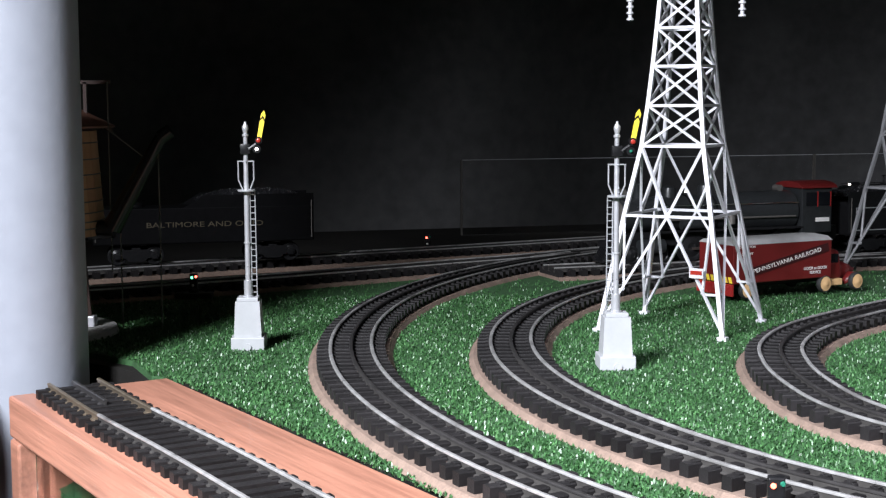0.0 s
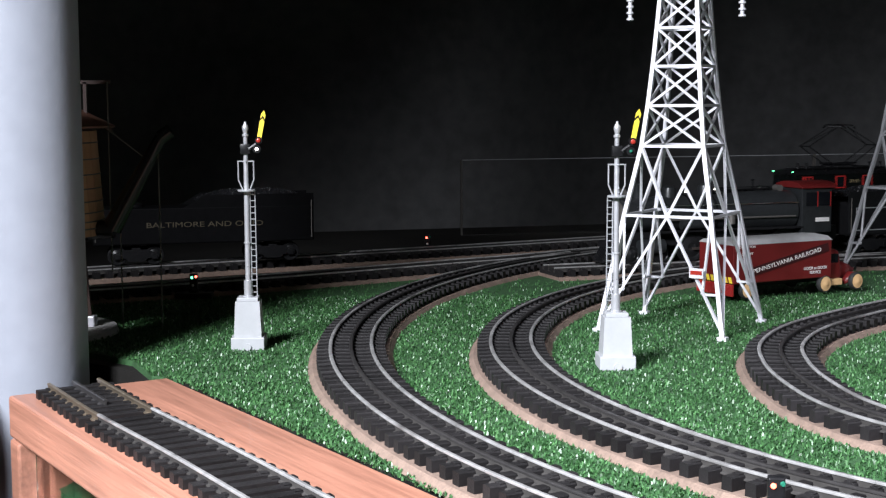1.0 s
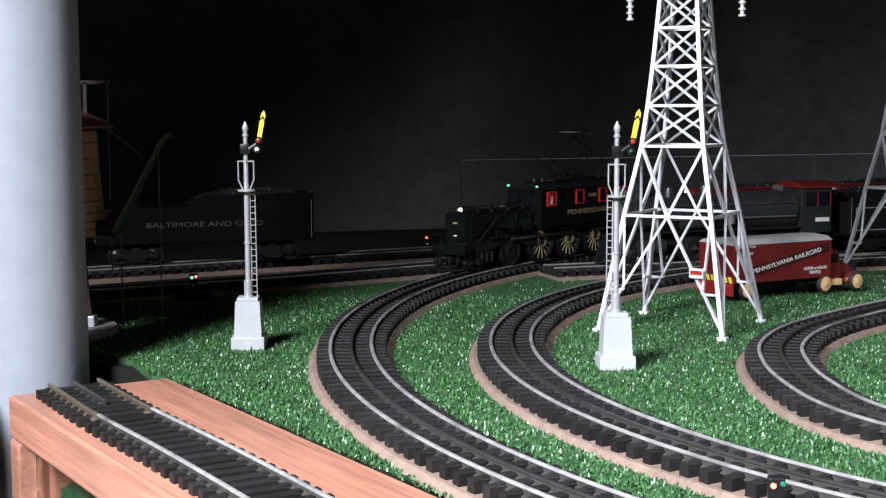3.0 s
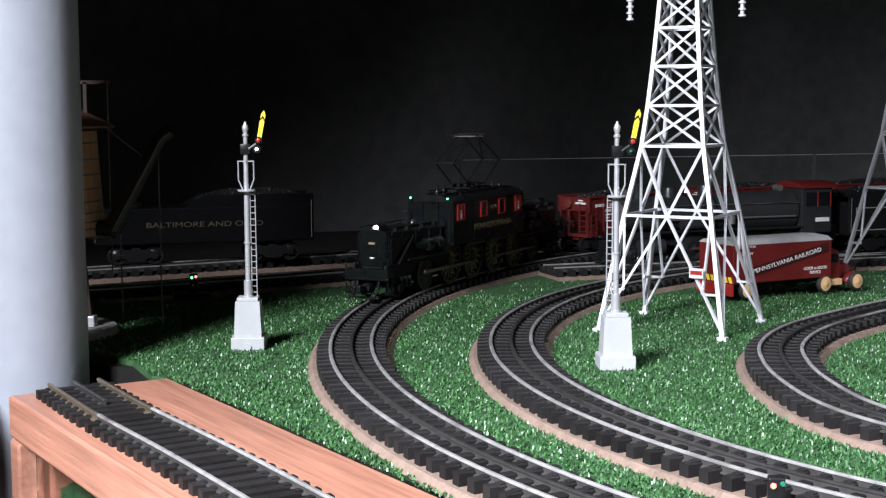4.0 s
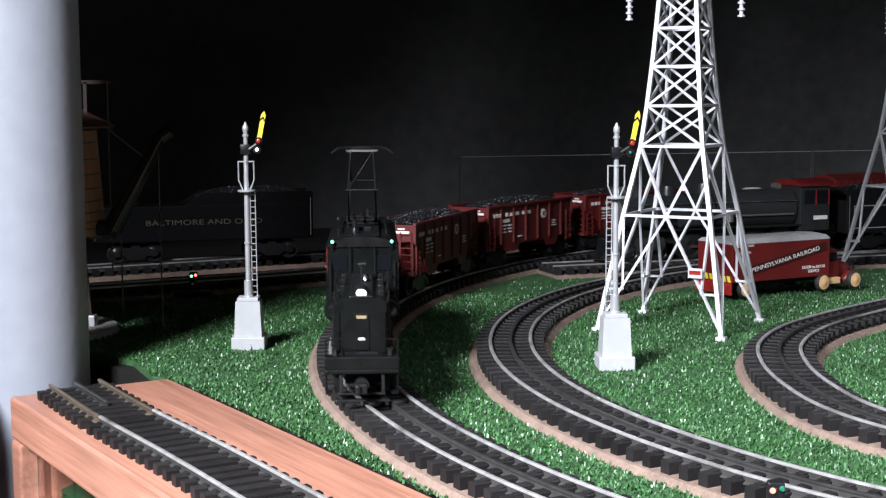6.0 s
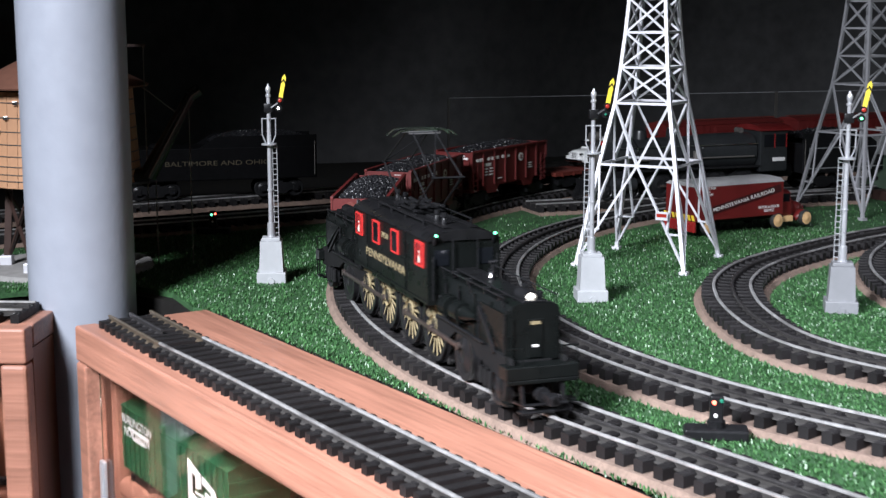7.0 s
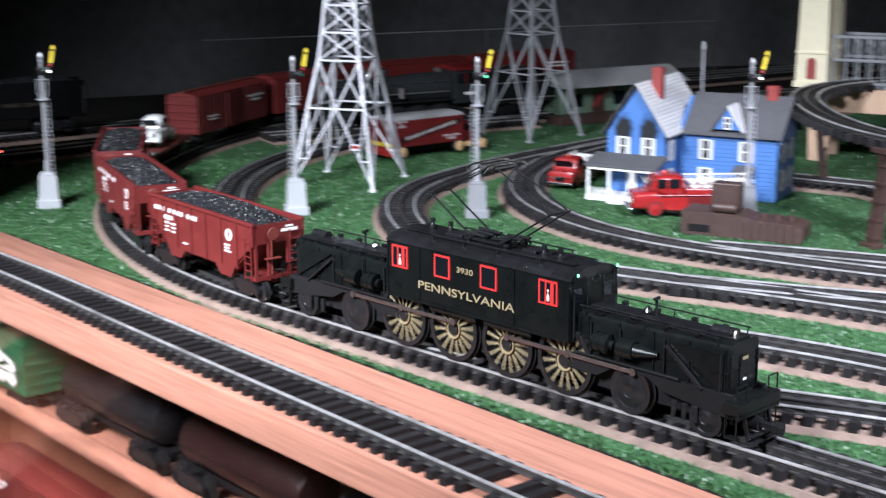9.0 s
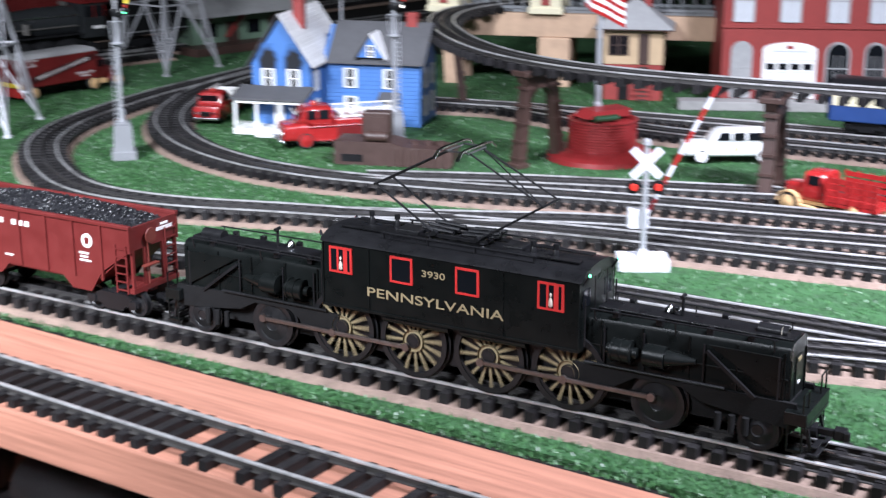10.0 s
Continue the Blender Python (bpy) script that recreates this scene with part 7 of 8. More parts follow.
    b = bmesh.new()
    rod(b, (0.078, 0.200, 0.0), (0.078, 0.200, 0.170), 0.0018, seg=8)
    rod(b, (0.078, 0.200, 0.170), (0.078, 0.200, 0.180), 0.0032, 0.0020, seg=10)
    pm = link("signal_post", b, M_SILVER)
    pm.matrix_basis = e.matrix_basis.copy()
    tagged(pm, "silver signal mast standing behind the blue house", "railway signal")


burnt_house()


def fire_engine(at, turn, k=1.0):
    e = thing("fire_engine", "red open ladder fire engine with chrome trim", "fire engine", "fire engines", pose(at[0], at[1], 0.001, 0, 0, turn) @ Matrix.Diagonal((k, k, k, 1)))
    b = bmesh.new()
    loft(b, [(0.060, 0.0160, 0.009, 0.0200), (0.0585, 0.0180, 0.007, 0.0240), (0.040, 0.0190, 0.006, 0.0255), (0.036, 0.0190, 0.006, 0.0260)], 20, 5)
    part("nose", b, M_FIRERED, e, smooth="auto")
    b = bmesh.new()
    loft(b, [(0.044, 0.0165, 0.024, 0.0270), (0.037, 0.0170, 0.024, 0.0395), (0.030, 0.0170, 0.020, 0.0410), (0.012, 0.0170, 0.020, 0.0405), (0.010, 0.0165, 0.020, 0.0390)], 20, 5)
    part("cab", b, M_FIRERED, e, smooth="auto")
    b = bmesh.new()
    box(b, -0.062, 0.036, -0.0185, 0.0185, 0.007, 0.0220, 0.001)
    box(b, -0.062, 0.008, -0.0185, 0.0185, 0.0221, 0.0280, 0.001)
    part("body", b, M_FIRERED, e)
    for sy in (-1, 1):
        for x0, x1 in ((0.027, 0.036), (0.0135, 0.0245)):
            part("cab_window", box(bmesh.new(), x0, x1, sy * 0.0172 - 0.0005, sy * 0.0172 + 0.0004, 0.0285, 0.0375), M_GLASSDARK, e)
        for z in (0.0300, 0.0355):
            part("ladder_rail", box(bmesh.new(), -0.060, 0.004, sy * 0.0190 - 0.0006, sy * 0.0190 + 0.0006, z, z + 0.0011), M_WHITE, e)
        for q in range(11):
            part("rung", box(bmesh.new(), -0.058 + q * 0.0058, -0.0570 + q * 0.0058, sy * 0.0190 - 0.0005, sy * 0.0190 + 0.0005, 0.0311, 0.0354), M_WHITE, e)
        b = bmesh.new()
        rod(b, (0.058, sy * 0.0125, 0.0150), (0.0612, sy * 0.0125, 0.0150), 0.0022, seg=12)
        part("headlamp", b, M_CHROME, e, smooth="auto")
    part("windscreen", prism(bmesh.new(), [(-0.014, 0), (0.014, 0), (0.013, 0.011), (-0.013, 0.011)], -0.0004, 0.0004, "y", Matrix.Translation((0.0418, 0, 0.0275)) @ pose(0, 0, 0, 0, 0, 90) @ pose(0, 0, 0, 28)), M_GLASSDARK, e)
    part("bumper", box(bmesh.new(), 0.0600, 0.0640, -0.0185, 0.0185, 0.0055, 0.0095, 0.001), M_CHROME, e)
    part("grille", box(bmesh.new(), 0.0595, 0.0612, -0.008, 0.008, 0.0105, 0.0175), M_CHROME, e)
    b = bmesh.new()
    lathe(b, [(0.0032, 0.0405), (0.0032, 0.0425), (0.0018, 0.0445)], 14, Matrix.Translation((0.026, 0, 0)))
    part("beacon", b, M_REDLENS, e, smooth="auto")
    for q in range(5):
        b = bmesh.new()
        rod(b, (-0.052 + q * 0.0125, -0.014, 0.0300), (-0.052 + q * 0.0125, 0.014, 0.0300), 0.0030, seg=14)
        part("hose_roll", b, M_WHITE, e, "white rolled hose", smooth="auto")
    for sy in (-1, 1):
        part("side_trim", box(bmesh.new(), -0.060, 0.034, sy * 0.0189 - 0.0005, sy * 0.0189 + 0.0005, 0.0205, 0.0213), M_CHROME, e)
        part("running_board", box(bmesh.new(), -0.020, 0.026, sy * 0.0195 - 0.002, sy * 0.0195 + 0.002, 0.0050, 0.0068), M_CHROME, e)
        part("locker_door", box(bmesh.new(), -0.022, 0.006, sy * 0.0187 - 0.0005, sy * 0.0187 + 0.0005, 0.0085, 0.0195), M_TRUCKRED, e)
    road_wheels(e, (0.038, -0.036), 0.0165, 0.0080, 0.005, M_FIRERED)
    return e


fire_engine((0.580, 0.968), 173, 1.16)
fire_engine((0.500, 1.185), 235, 0.90)


def scrap_load(at, turn):
    """Brown moulded machinery: a low bed with a raised house and a drum."""
    e = thing("crane_tender", "dark brown plastic crane base lying beside the yard track", "model crane", at=pose(at[0], at[1], 0.0, 0, 0, turn))
    b = bmesh.new()
    prism(b, [(-0.066, 0.0), (0.062, 0.0), (0.066, 0.004), (0.066, 0.017), (0.058, 0.020), (0.010, 0.022), (-0.004, 0.026), (-0.066, 0.026)], -0.021, 0.021, "y")
    part("bed", b, M_BROWN, e)
    for k in range(7):
        part("rib", box(bmesh.new(), 0.002 + k * 0.0088, 0.0045 + k * 0.0088, -0.0225, 0.0225, 0.002, 0.0205, 0.0005), M_BROWN, e)
    b = bmesh.new()
    box(b, -0.040, -0.008, 0.001, 0.019, 0.0262, 0.0550, 0.0015)
    h = part("house", b, M_BROWN, e)
    part("panel", box(bmesh.new(), -0.036, -0.012, -0.0004, 0.0012, 0.030, 0.050), M_BROWN, h)
    b = bmesh.new()
    rod(b, (-0.030, -0.017, 0.032), (-0.006, -0.017, 0.032), 0.006, seg=16)
    part("drum", b, M_BROWN, e, smooth="auto")
    # flat black plate: the dark of a hollow put into its colour
    part("recess", box(bmesh.new(), -0.058, -0.034, -0.0215, -0.0205, 0.004, 0.012), M_BLACK, e)
    for k in range(3):
        b = bmesh.new()
        rod(b, (0.020 + k * 0.015, 0, 0.0205), (0.020 + k * 0.015, 0, 0.026), 0.004, seg=12)
        part("boss", b, M_BROWN, e, smooth="auto")


scrap_load((0.602, 0.848), -36)


# elevated line on trestle bents
ELEV = Path([(1.35, 1.18), (1.2, 1.255), (1.05, 1.285), (0.93, 1.27), (0.845, 1.215), (0.785, 1.125), (0.750, 1.02), (0.733, 0.92), (0.733, 0.83), (0.753, 0.745), (0.793, 0.665), (0.860, 0.575), (0.940, 0.480), (1.10, 0.29), (1.3, 0.05)])
ELEV_Z = 0.102


def trestle():
    track(ELEV, "elevated three-rail track on dark trestle bents", bed=False, z=ELEV_Z, tie_z=0.0028, pitch=0.0200)
    first = None
    for s_at in (1.112, 1.00, 0.78, 0.545, 0.30):
        k = int(np.argmin(np.hypot(ELEV.p[:, 1] - s_at, (ELEV.p[:, 0] - 0.8) * 0.25)))
        s = float(ELEV.s[k])
        if s_at in (1.00,):
            continue
        p, a = ELEV.at(s), ELEV.turn(s)
        e = thing("trestle_bent", "dark brown plastic trestle bent with arched top", "trestle", "trestle bents", pose(p[0], p[1], 0, 0, 0, math.degrees(a)))
        for sy in (-1, 1):
            b = bmesh.new()
            prism(b, [(sy * 0.0355, 0.0), (sy * 0.0245, 0.0), (sy * 0.0145, 0.086), (sy * 0.0215, 0.096)], -0.0065, 0.0065, "x")
            leg = part("leg", b, M_BROWN, e)
            for q in range(5):
                z = 0.008 + q * 0.019
                y = sy * (0.0300 - 0.0105 * z / 0.09)
                part("cleat", box(bmesh.new(), -0.0075, 0.0075, y - 0.0060, y + 0.0060, z, z + 0.0028), M_BROWN, leg)
            part("foot", box(bmesh.new(), -0.010, 0.010, sy * 0.030 - 0.009, sy * 0.030 + 0.009, -0.001, 0.004, 0.0006), M_BROWN, e)
        b = bmesh.new()
        out = [(-0.027, 0.098), (0.027, 0.098), (0.024, 0.090), (0.015, 0.086)] + [(0.0145 * math.cos(radians(t)), 0.072 + 0.013 * math.sin(radians(t))) for t in range(15, 166, 15)] + [(-0.015, 0.086), (-0.024, 0.090)]
        prism(b, out, -0.0068, 0.0068, "x")
        part("cap", b, M_BROWN, e, "arched cap beam")
        part("cap_plate", box(bmesh.new(), -0.012, 0.012, -0.030, 0.030, 0.0982, 0.1040, 0.0008), M_BROWN, e)


trestle()


def flag_tank():
    e = thing("round_tank", "red round banded tank with a hatch box on top", "tank", at=pose(0.822, 0.778, 0) @ Matrix.Diagonal((1.08, 1.08, 0.88, 1)))
    b = bmesh.new()
    lathe(b, [(0.058, -0.001), (0.057, 0.005), (0.048, 0.011), (0.0355, 0.0125), (0.0350, 0.0475), (0.0365, 0.0485), (0.0365, 0.0500), (0.033, 0.0505), (0.031, 0.046)], 40)
    M_TANKRED = mat("tank_red", (0.20, 0.015, 0.016), 0.45, 0, 0.12, 100)
    t = part("shell", b, M_TANKRED, e, smooth="auto")
    for q in range(9):
        b = bmesh.new()
        lathe(b, [(0.0353, 0.0150 + q * 0.0036), (0.0359, 0.0158 + q * 0.0036), (0.0353, 0.0166 + q * 0.0036)], 40, cap=False)
        part("band", b, M_TANKRED, t, smooth="auto")
    part("hatch_box", prism(bmesh.new(), [(-0.022, 0.0505), (0.030, 0.0505), (0.032, 0.0600), (-0.010, 0.0590)], -0.004, 0.024, "y"), M_TANKRED, e)
    b = bmesh.new()
    rod(b, (-0.016, -0.010, 0.0515), (0.012, -0.010, 0.0515), 0.0042, seg=12)
    part("green_pipe", b, mat("deep_green", (0.01, 0.035, 0.014), 0.4), e, "dark green pipe", smooth="auto")
    f = thing("flagpole", "silver flagpole with a red and white striped flag", "flag", at=pose(0.832, 0.806, 0.0))
    b = bmesh.new()
    lathe(b, [(0.0050, -0.001), (0.0050, 0.055), (0.0034, 0.057), (0.0034, 0.078), (0.0040, 0.0785), (0.0040, 0.080), (0.0030, 0.081), (0.0030, 0.235), (0.0040, 0.238), (0.0010, 0.242)], 16)
    part("pole", b, M_SILVER, f, smooth="auto")
    # stripes as separate pleated bands
    for k in range(13):
        b = bmesh.new()
        w, L = 0.0045, 0.056
        pts = []
        for i in range(15):
            x = 0.030 - i / 14 * L
            yy = 0.006 * math.sin(i * 0.8) * i / 14
            z = 0.225 - k * w - (x + 0.026) * 0.5
            pts.append((x, yy - 0.0045, z))
        va = [b.verts.new(p) for p in pts]
        vb = [b.verts.new((x, y, z - w * 0.99)) for x, y, z in pts]
        vc = [b.verts.new((x, y + 0.0006, z)) for x, y, z in pts]
        vd = [b.verts.new((x, y + 0.0006, z - w * 0.99)) for x, y, z in pts]
        for i in range(14):
            b.faces.new((va[i], va[i + 1], vb[i + 1], vb[i]))
            b.faces.new((vc[i], vd[i], vd[i + 1], vc[i + 1]))
        part("stripe", b, M_FIRERED if k % 2 == 0 else M_WHITE, f, smooth=True)


flag_tank()


def crossing_gate(at, turn):
    e = thing("crossing_signal", "white railway crossing signal with red lamps and striped raised gate", "crossing signal", at=pose(at[0], at[1], 0, 0, 0, turn) @ Matrix.Diagonal((1.06, 1.06, 1.06, 1)))
    part("base", box(bmesh.new(), -0.020, 0.020, -0.014, 0.014, -0.001, 0.009, 0.001), M_WHITEMETAL, e)
    b = bmesh.new()
    lathe(b, [(0.0062, 0.009), (0.0040, 0.014), (0.0021, 0.015), (0.0021, 0.098), (0.0034, 0.0985), (0.0030, 0.102), (0.0012, 0.1035)], 14)
    part("mast", b, M_SILVER, e, smooth="auto")
    for a in (-45, 45):
        b = bmesh.new()
        box(b, -0.0155, 0.0155, -0.0030 if a < 0 else -0.0022, -0.0023 if a < 0 else -0.0015, -0.0032, 0.0032)
        p = part("crossbuck", b, M_WHITEMETAL, e, "white crossbuck board")
        p.matrix_basis = Matrix.Translation((0, 0, 0.0845)) @ pose(0, 0, 0, 0, a, 0)
    part("lamp_arm", box(bmesh.new(), -0.011, 0.011, -0.0012, 0.0012, 0.0645, 0.0665), M_BLACK, e)
    for sx in (-1, 1):
        b = bmesh.new()
        lathe(b, [(0.0055, -0.0015), (0.0055, 0.0015)], 20, Matrix.Translation((sx * 0.0095, -0.002, 0.0655)) @ pose(0, 0, 0, 90))
        h = part("lamp_target", b, M_BLACK, e, smooth="auto")
        b = bmesh.new()
        rod(b, (sx * 0.0095, -0.0035, 0.0655), (sx * 0.0095, -0.006, 0.0655), 0.0030, 0.0024, seg=14)
        part("lamp_lens", b, mat("crossing_red_lens", (0.5, 0.03, 0.02), 0.2, emit=(1.0, 0.05, 0.03), power=0.15), h, smooth="auto")
    part("gate_box", box(bmesh.new(), -0.012, 0.004, 0.003, 0.013, 0.030, 0.046, 0.001), M_WHITEMETAL, e)
    A = Vector((0.0, 0.008, 0.036))
    Bv = Vector((0.054, 0.010, 0.143))
    for k in range(12):
        p0, p1 = A.lerp(Bv, k / 12), A.lerp(Bv, (k + 1) / 12)
        part("gate_stripe", bar(bmesh.new(), p0, p1, 0.0046 - 0.0001 * k, 0.0026), M_FIRERED if k % 2 else M_WHITEMETAL, e)


crossing_gate((0.634, 0.402), -26)


def van(at, turn):
    e = thing("service_car", "white utility car with a yellow door emblem on the turf", "model car", at=pose(at[0], at[1], 0.001, 0, 0, turn))
    b = bmesh.new()
    loft(b, [(0.052, 0.012, 0.010, 0.0185), (0.050, 0.0160, 0.007, 0.0215), (0.036, 0.0175, 0.006, 0.0225), (0.015, 0.0180, 0.006, 0.0230), (-0.02, 0.0180, 0.006, 0.0230), (-0.048, 0.0175, 0.006, 0.0225), (-0.052, 0.0150, 0.008, 0.0200)], 20, 4)
    part("body", b, M_CARWHITE, e, smooth=True)
    b = bmesh.new()
    loft(b, [(0.026, 0.0145, 0.021, 0.0235), (0.016, 0.0150, 0.021, 0.0345), (0.010, 0.0155, 0.021, 0.0365), (-0.040, 0.0155, 0.021, 0.0360), (-0.048, 0.0145, 0.021, 0.0240)], 20, 4)
    part("cabin", b, M_CARWHITE, e, smooth=True)
    for sy in (-1, 1):
        for x0, x1 in ((0.002, 0.0135), (-0.014, -0.001), (-0.034, -0.017)):
            part("window", prism(bmesh.new(), [(x0, 0.0248), (x1 + (0.004 if x1 > 0.01 else 0), 0.0248), (x1, 0.0335), (x0, 0.0335)], sy * 0.0152, sy * 0.0160, "y"), M_GLASSDARK, e)
        b = bmesh.new()
        lathe(b, [(0.0030, -0.0003), (0.0030, 0.0003)], 14, Matrix.Translation((-0.004, sy * 0.0182, 0.0155)) @ pose(0, 0, 0, 90))
        part("door_emblem", b, M_OCHRE, e)
        b = bmesh.new()
        rod(b, (0.049, sy * 0.012, 0.0165), (0.0525, sy * 0.012, 0.0165), 0.0022, seg=12)
        part("headlamp", b, M_CHROME, e, smooth="auto")
    part("bumper", box(bmesh.new(), 0.0515, 0.0545, -0.0165, 0.0165, 0.0065, 0.0095, 0.0008), M_CHROME, e)
    road_wheels(e, (0.034, -0.034), 0.0160, 0.0074, 0.0045, M_CARWHITE)


van((0.938, 0.700), 157)


def stake_truck(at, turn):
    e = thing("stake_truck", "old red stake-bed truck with yellow fenders and wheels", "model truck", at=pose(at[0], at[1], 0.001, 0, 0, turn))
    part("chassis", box(bmesh.new(), -0.055, 0.045, -0.012, 0.012, 0.008, 0.0115), M_OCHRE, e)
    b = bmesh.new()
    loft(b, [(0.044, 0.0085, 0.011, 0.0255), (0.042, 0.0100, 0.011, 0.0265), (0.022, 0.0125, 0.011, 0.0270)], 18, 5)
    part("hood", b, M_FIRERED, e, smooth="auto")
    b = bmesh.new()
    loft(b, [(0.024, 0.0150, 0.011, 0.0280), (0.021, 0.0155, 0.011, 0.0400), (0.002, 0.0155, 0.011, 0.0410), (0.0, 0.0150, 0.011, 0.0390)], 18, 6)
    part("cab", b, M_FIRERED, e, smooth="auto")
    for sy in (-1, 1):
        part("cab_window", box(bmesh.new(), 0.005, 0.017, sy * 0.0156 - 0.0004, sy * 0.0156 + 0.0004, 0.0285, 0.0370), M_GLASSDARK, e)
        b = bmesh.new()
        for q in range(8):
            a0, a1 = radians(200 - q * 25), radians(200 - (q + 1) * 25)
            bar(b, (0.036 + 0.0120 * math.cos(a0), sy * 0.0165, 0.0085 + 0.0110 * math.sin(a0)), (0.036 + 0.0120 * math.cos(a1), sy * 0.0165, 0.0085 + 0.0110 * math.sin(a1)), 0.0055, 0.0014)
        bar(b, (0.024, sy * 0.0165, 0.0075), (-0.012, sy * 0.0165, 0.0055), 0.0055, 0.0014)
        part("fender", b, M_OCHRE, e, "yellow running board and fender")
        for q in range(4):
            part("stake_board", box(bmesh.new(), -0.056, -0.003, sy * 0.0185 - 0.0008, sy * 0.0185 + 0.0008, 0.0160 + q * 0.0062, 0.0205 + q * 0.0062), M_FIRERED, e)
        for q in range(5):
            part("stake", box(bmesh.new(), -0.0555 + q * 0.0125, -0.0535 + q * 0.0125, sy * 0.0197 - 0.0006, sy * 0.0197 + 0.0006, 0.0130, 0.0405), M_FIRERED, e)
        b = bmesh.new()
        rod(b, (0.041, sy * 0.0115, 0.0215), (0.0455, sy * 0.0115, 0.0215), 0.0026, seg=12)
        part("headlamp", b, M_CHROME, e, smooth="auto")
    part("bed", box(bmesh.new(), -0.057, -0.002, -0.019, 0.019, 0.0118, 0.0155, 0.0005), M_FIRERED, e)
    part("radiator", box(bmesh.new(), 0.0438, 0.0452, -0.008, 0.008, 0.012, 0.0255), M_CHROME, e)
    road_wheels(e, (0.036, -0.032), 0.0165, 0.0088, 0.0045, M_OCHRE)


stake_truck((0.889, 0.470), 112)


def arch_window(parent, m, w, h, mat_in, frame_m, keystone=True):
    def outline(k, lift=0):
        return [(-k, 0), (k, 0), (k, h - w / 2)] + [(k * math.cos(radians(t)), h - w / 2 + k * math.sin(radians(t))) for t in range(15, 180, 15)] + [(-k, h - w / 2)]
    f = part("window", prism(bmesh.new(), outline(w / 2 + 0.003), -0.0010, 0.0004, "y"), frame_m, parent)
    f.matrix_basis = m
    part("pane", prism(bmesh.new(), outline(w / 2), -0.0018, -0.0008, "y"), mat_in, f)
    for x in (-w / 6, w / 6):
        part("mullion", box(bmesh.new(), x - 0.0005, x + 0.0005, -0.0024, -0.0016, 0, h * 0.8), frame_m, f)
    part("transom", box(bmesh.new(), -w / 2, w / 2, -0.0025, -0.0017, h * 0.55, h * 0.55 + 0.0014), frame_m, f)


def fire_station():
    e = thing("fire_station", "red brick fire station with arched grey windows and white garage door", "building", at=pose(1.122, 0.974, 0, 0, 0, -30.5))
    W, D, H = 0.22, 0.14, 0.215
    part("wall", box(bmesh.new(), 0, W, 0, D, 0.004, H, 0.0005), M_BRICKRED, e)
    part("cornice", box(bmesh.new(), -0.004, W + 0.004, -0.006, D + 0.004, H, H + 0.008, 0.001), M_GREYROOF, e)
    part("string_course", box(bmesh.new(), -0.001, W + 0.001, -0.0022, 0.0, 0.104, 0.108), M_BRICKRED, e)
    for x in (0.026, 0.086, 0.147, 0.20):
        arch_window(e, Matrix.Translation((x, -0.0006, 0.112)), 0.022, 0.050, M_SHUTTER, M_GREYROOF)
    arch_window(e, Matrix.Translation((0.026, -0.0006, 0.012)), 0.022, 0.072, M_GREYROOF, M_GREYROOF)
    arch_window(e, Matrix.Translation((0.150, -0.0006, 0.012)), 0.026, 0.072, M_GLASSDARK, M_GREYROOF)
    arch_window(e, Matrix.Translation((0.198, -0.0006, 0.012)), 0.022, 0.072, M_GLASSDARK, M_GREYROOF)
    b = bmesh.new()
    out = [(0.053, 0.012), (0.123, 0.012), (0.123, 0.076)] + [(0.088 + 0.035 * math.cos(radians(t)), 0.076 + 0.010 * math.sin(radians(t))) for t in range(15, 180, 15)] + [(0.053, 0.076)]
    prism(b, out, -0.0022, 0.0, "y")
    d = part("garage_door", b, M_TRIM, e, "white arched garage door")
    for k in range(4):
        part("door_pane", box(bmesh.new(), 0.058 + k * 0.0160, 0.0695 + k * 0.0160, -0.0027, -0.0018, 0.050, 0.058), M_GLASSDARK, d)
    for z in (0.030, 0.046, 0.062):
        part("door_groove", box(bmesh.new(), 0.054, 0.122, -0.0026, -0.0020, z, z + 0.0008), M_SHUTTER, d)
    part("lettering", box(bmesh.new(), 0.066, 0.110, -0.0028, -0.0020, 0.0735, 0.0755), M_SHUTTER, d)
    part("lettering", box(bmesh.new(), 0.084, 0.092, -0.0028, -0.0020, 0.0775, 0.0815), M_FIRERED, d)
    slab = link("apron", box(bmesh.new(), -0.055, W + 0.02, -0.030, 0.0, -0.001, 0.011, 0.001), M_CONCRETE)
    slab.matrix_basis = e.matrix_basis.copy()
    tagged(slab, "grey concrete apron before the fire station", "pavement", kind="structure")


fire_station()


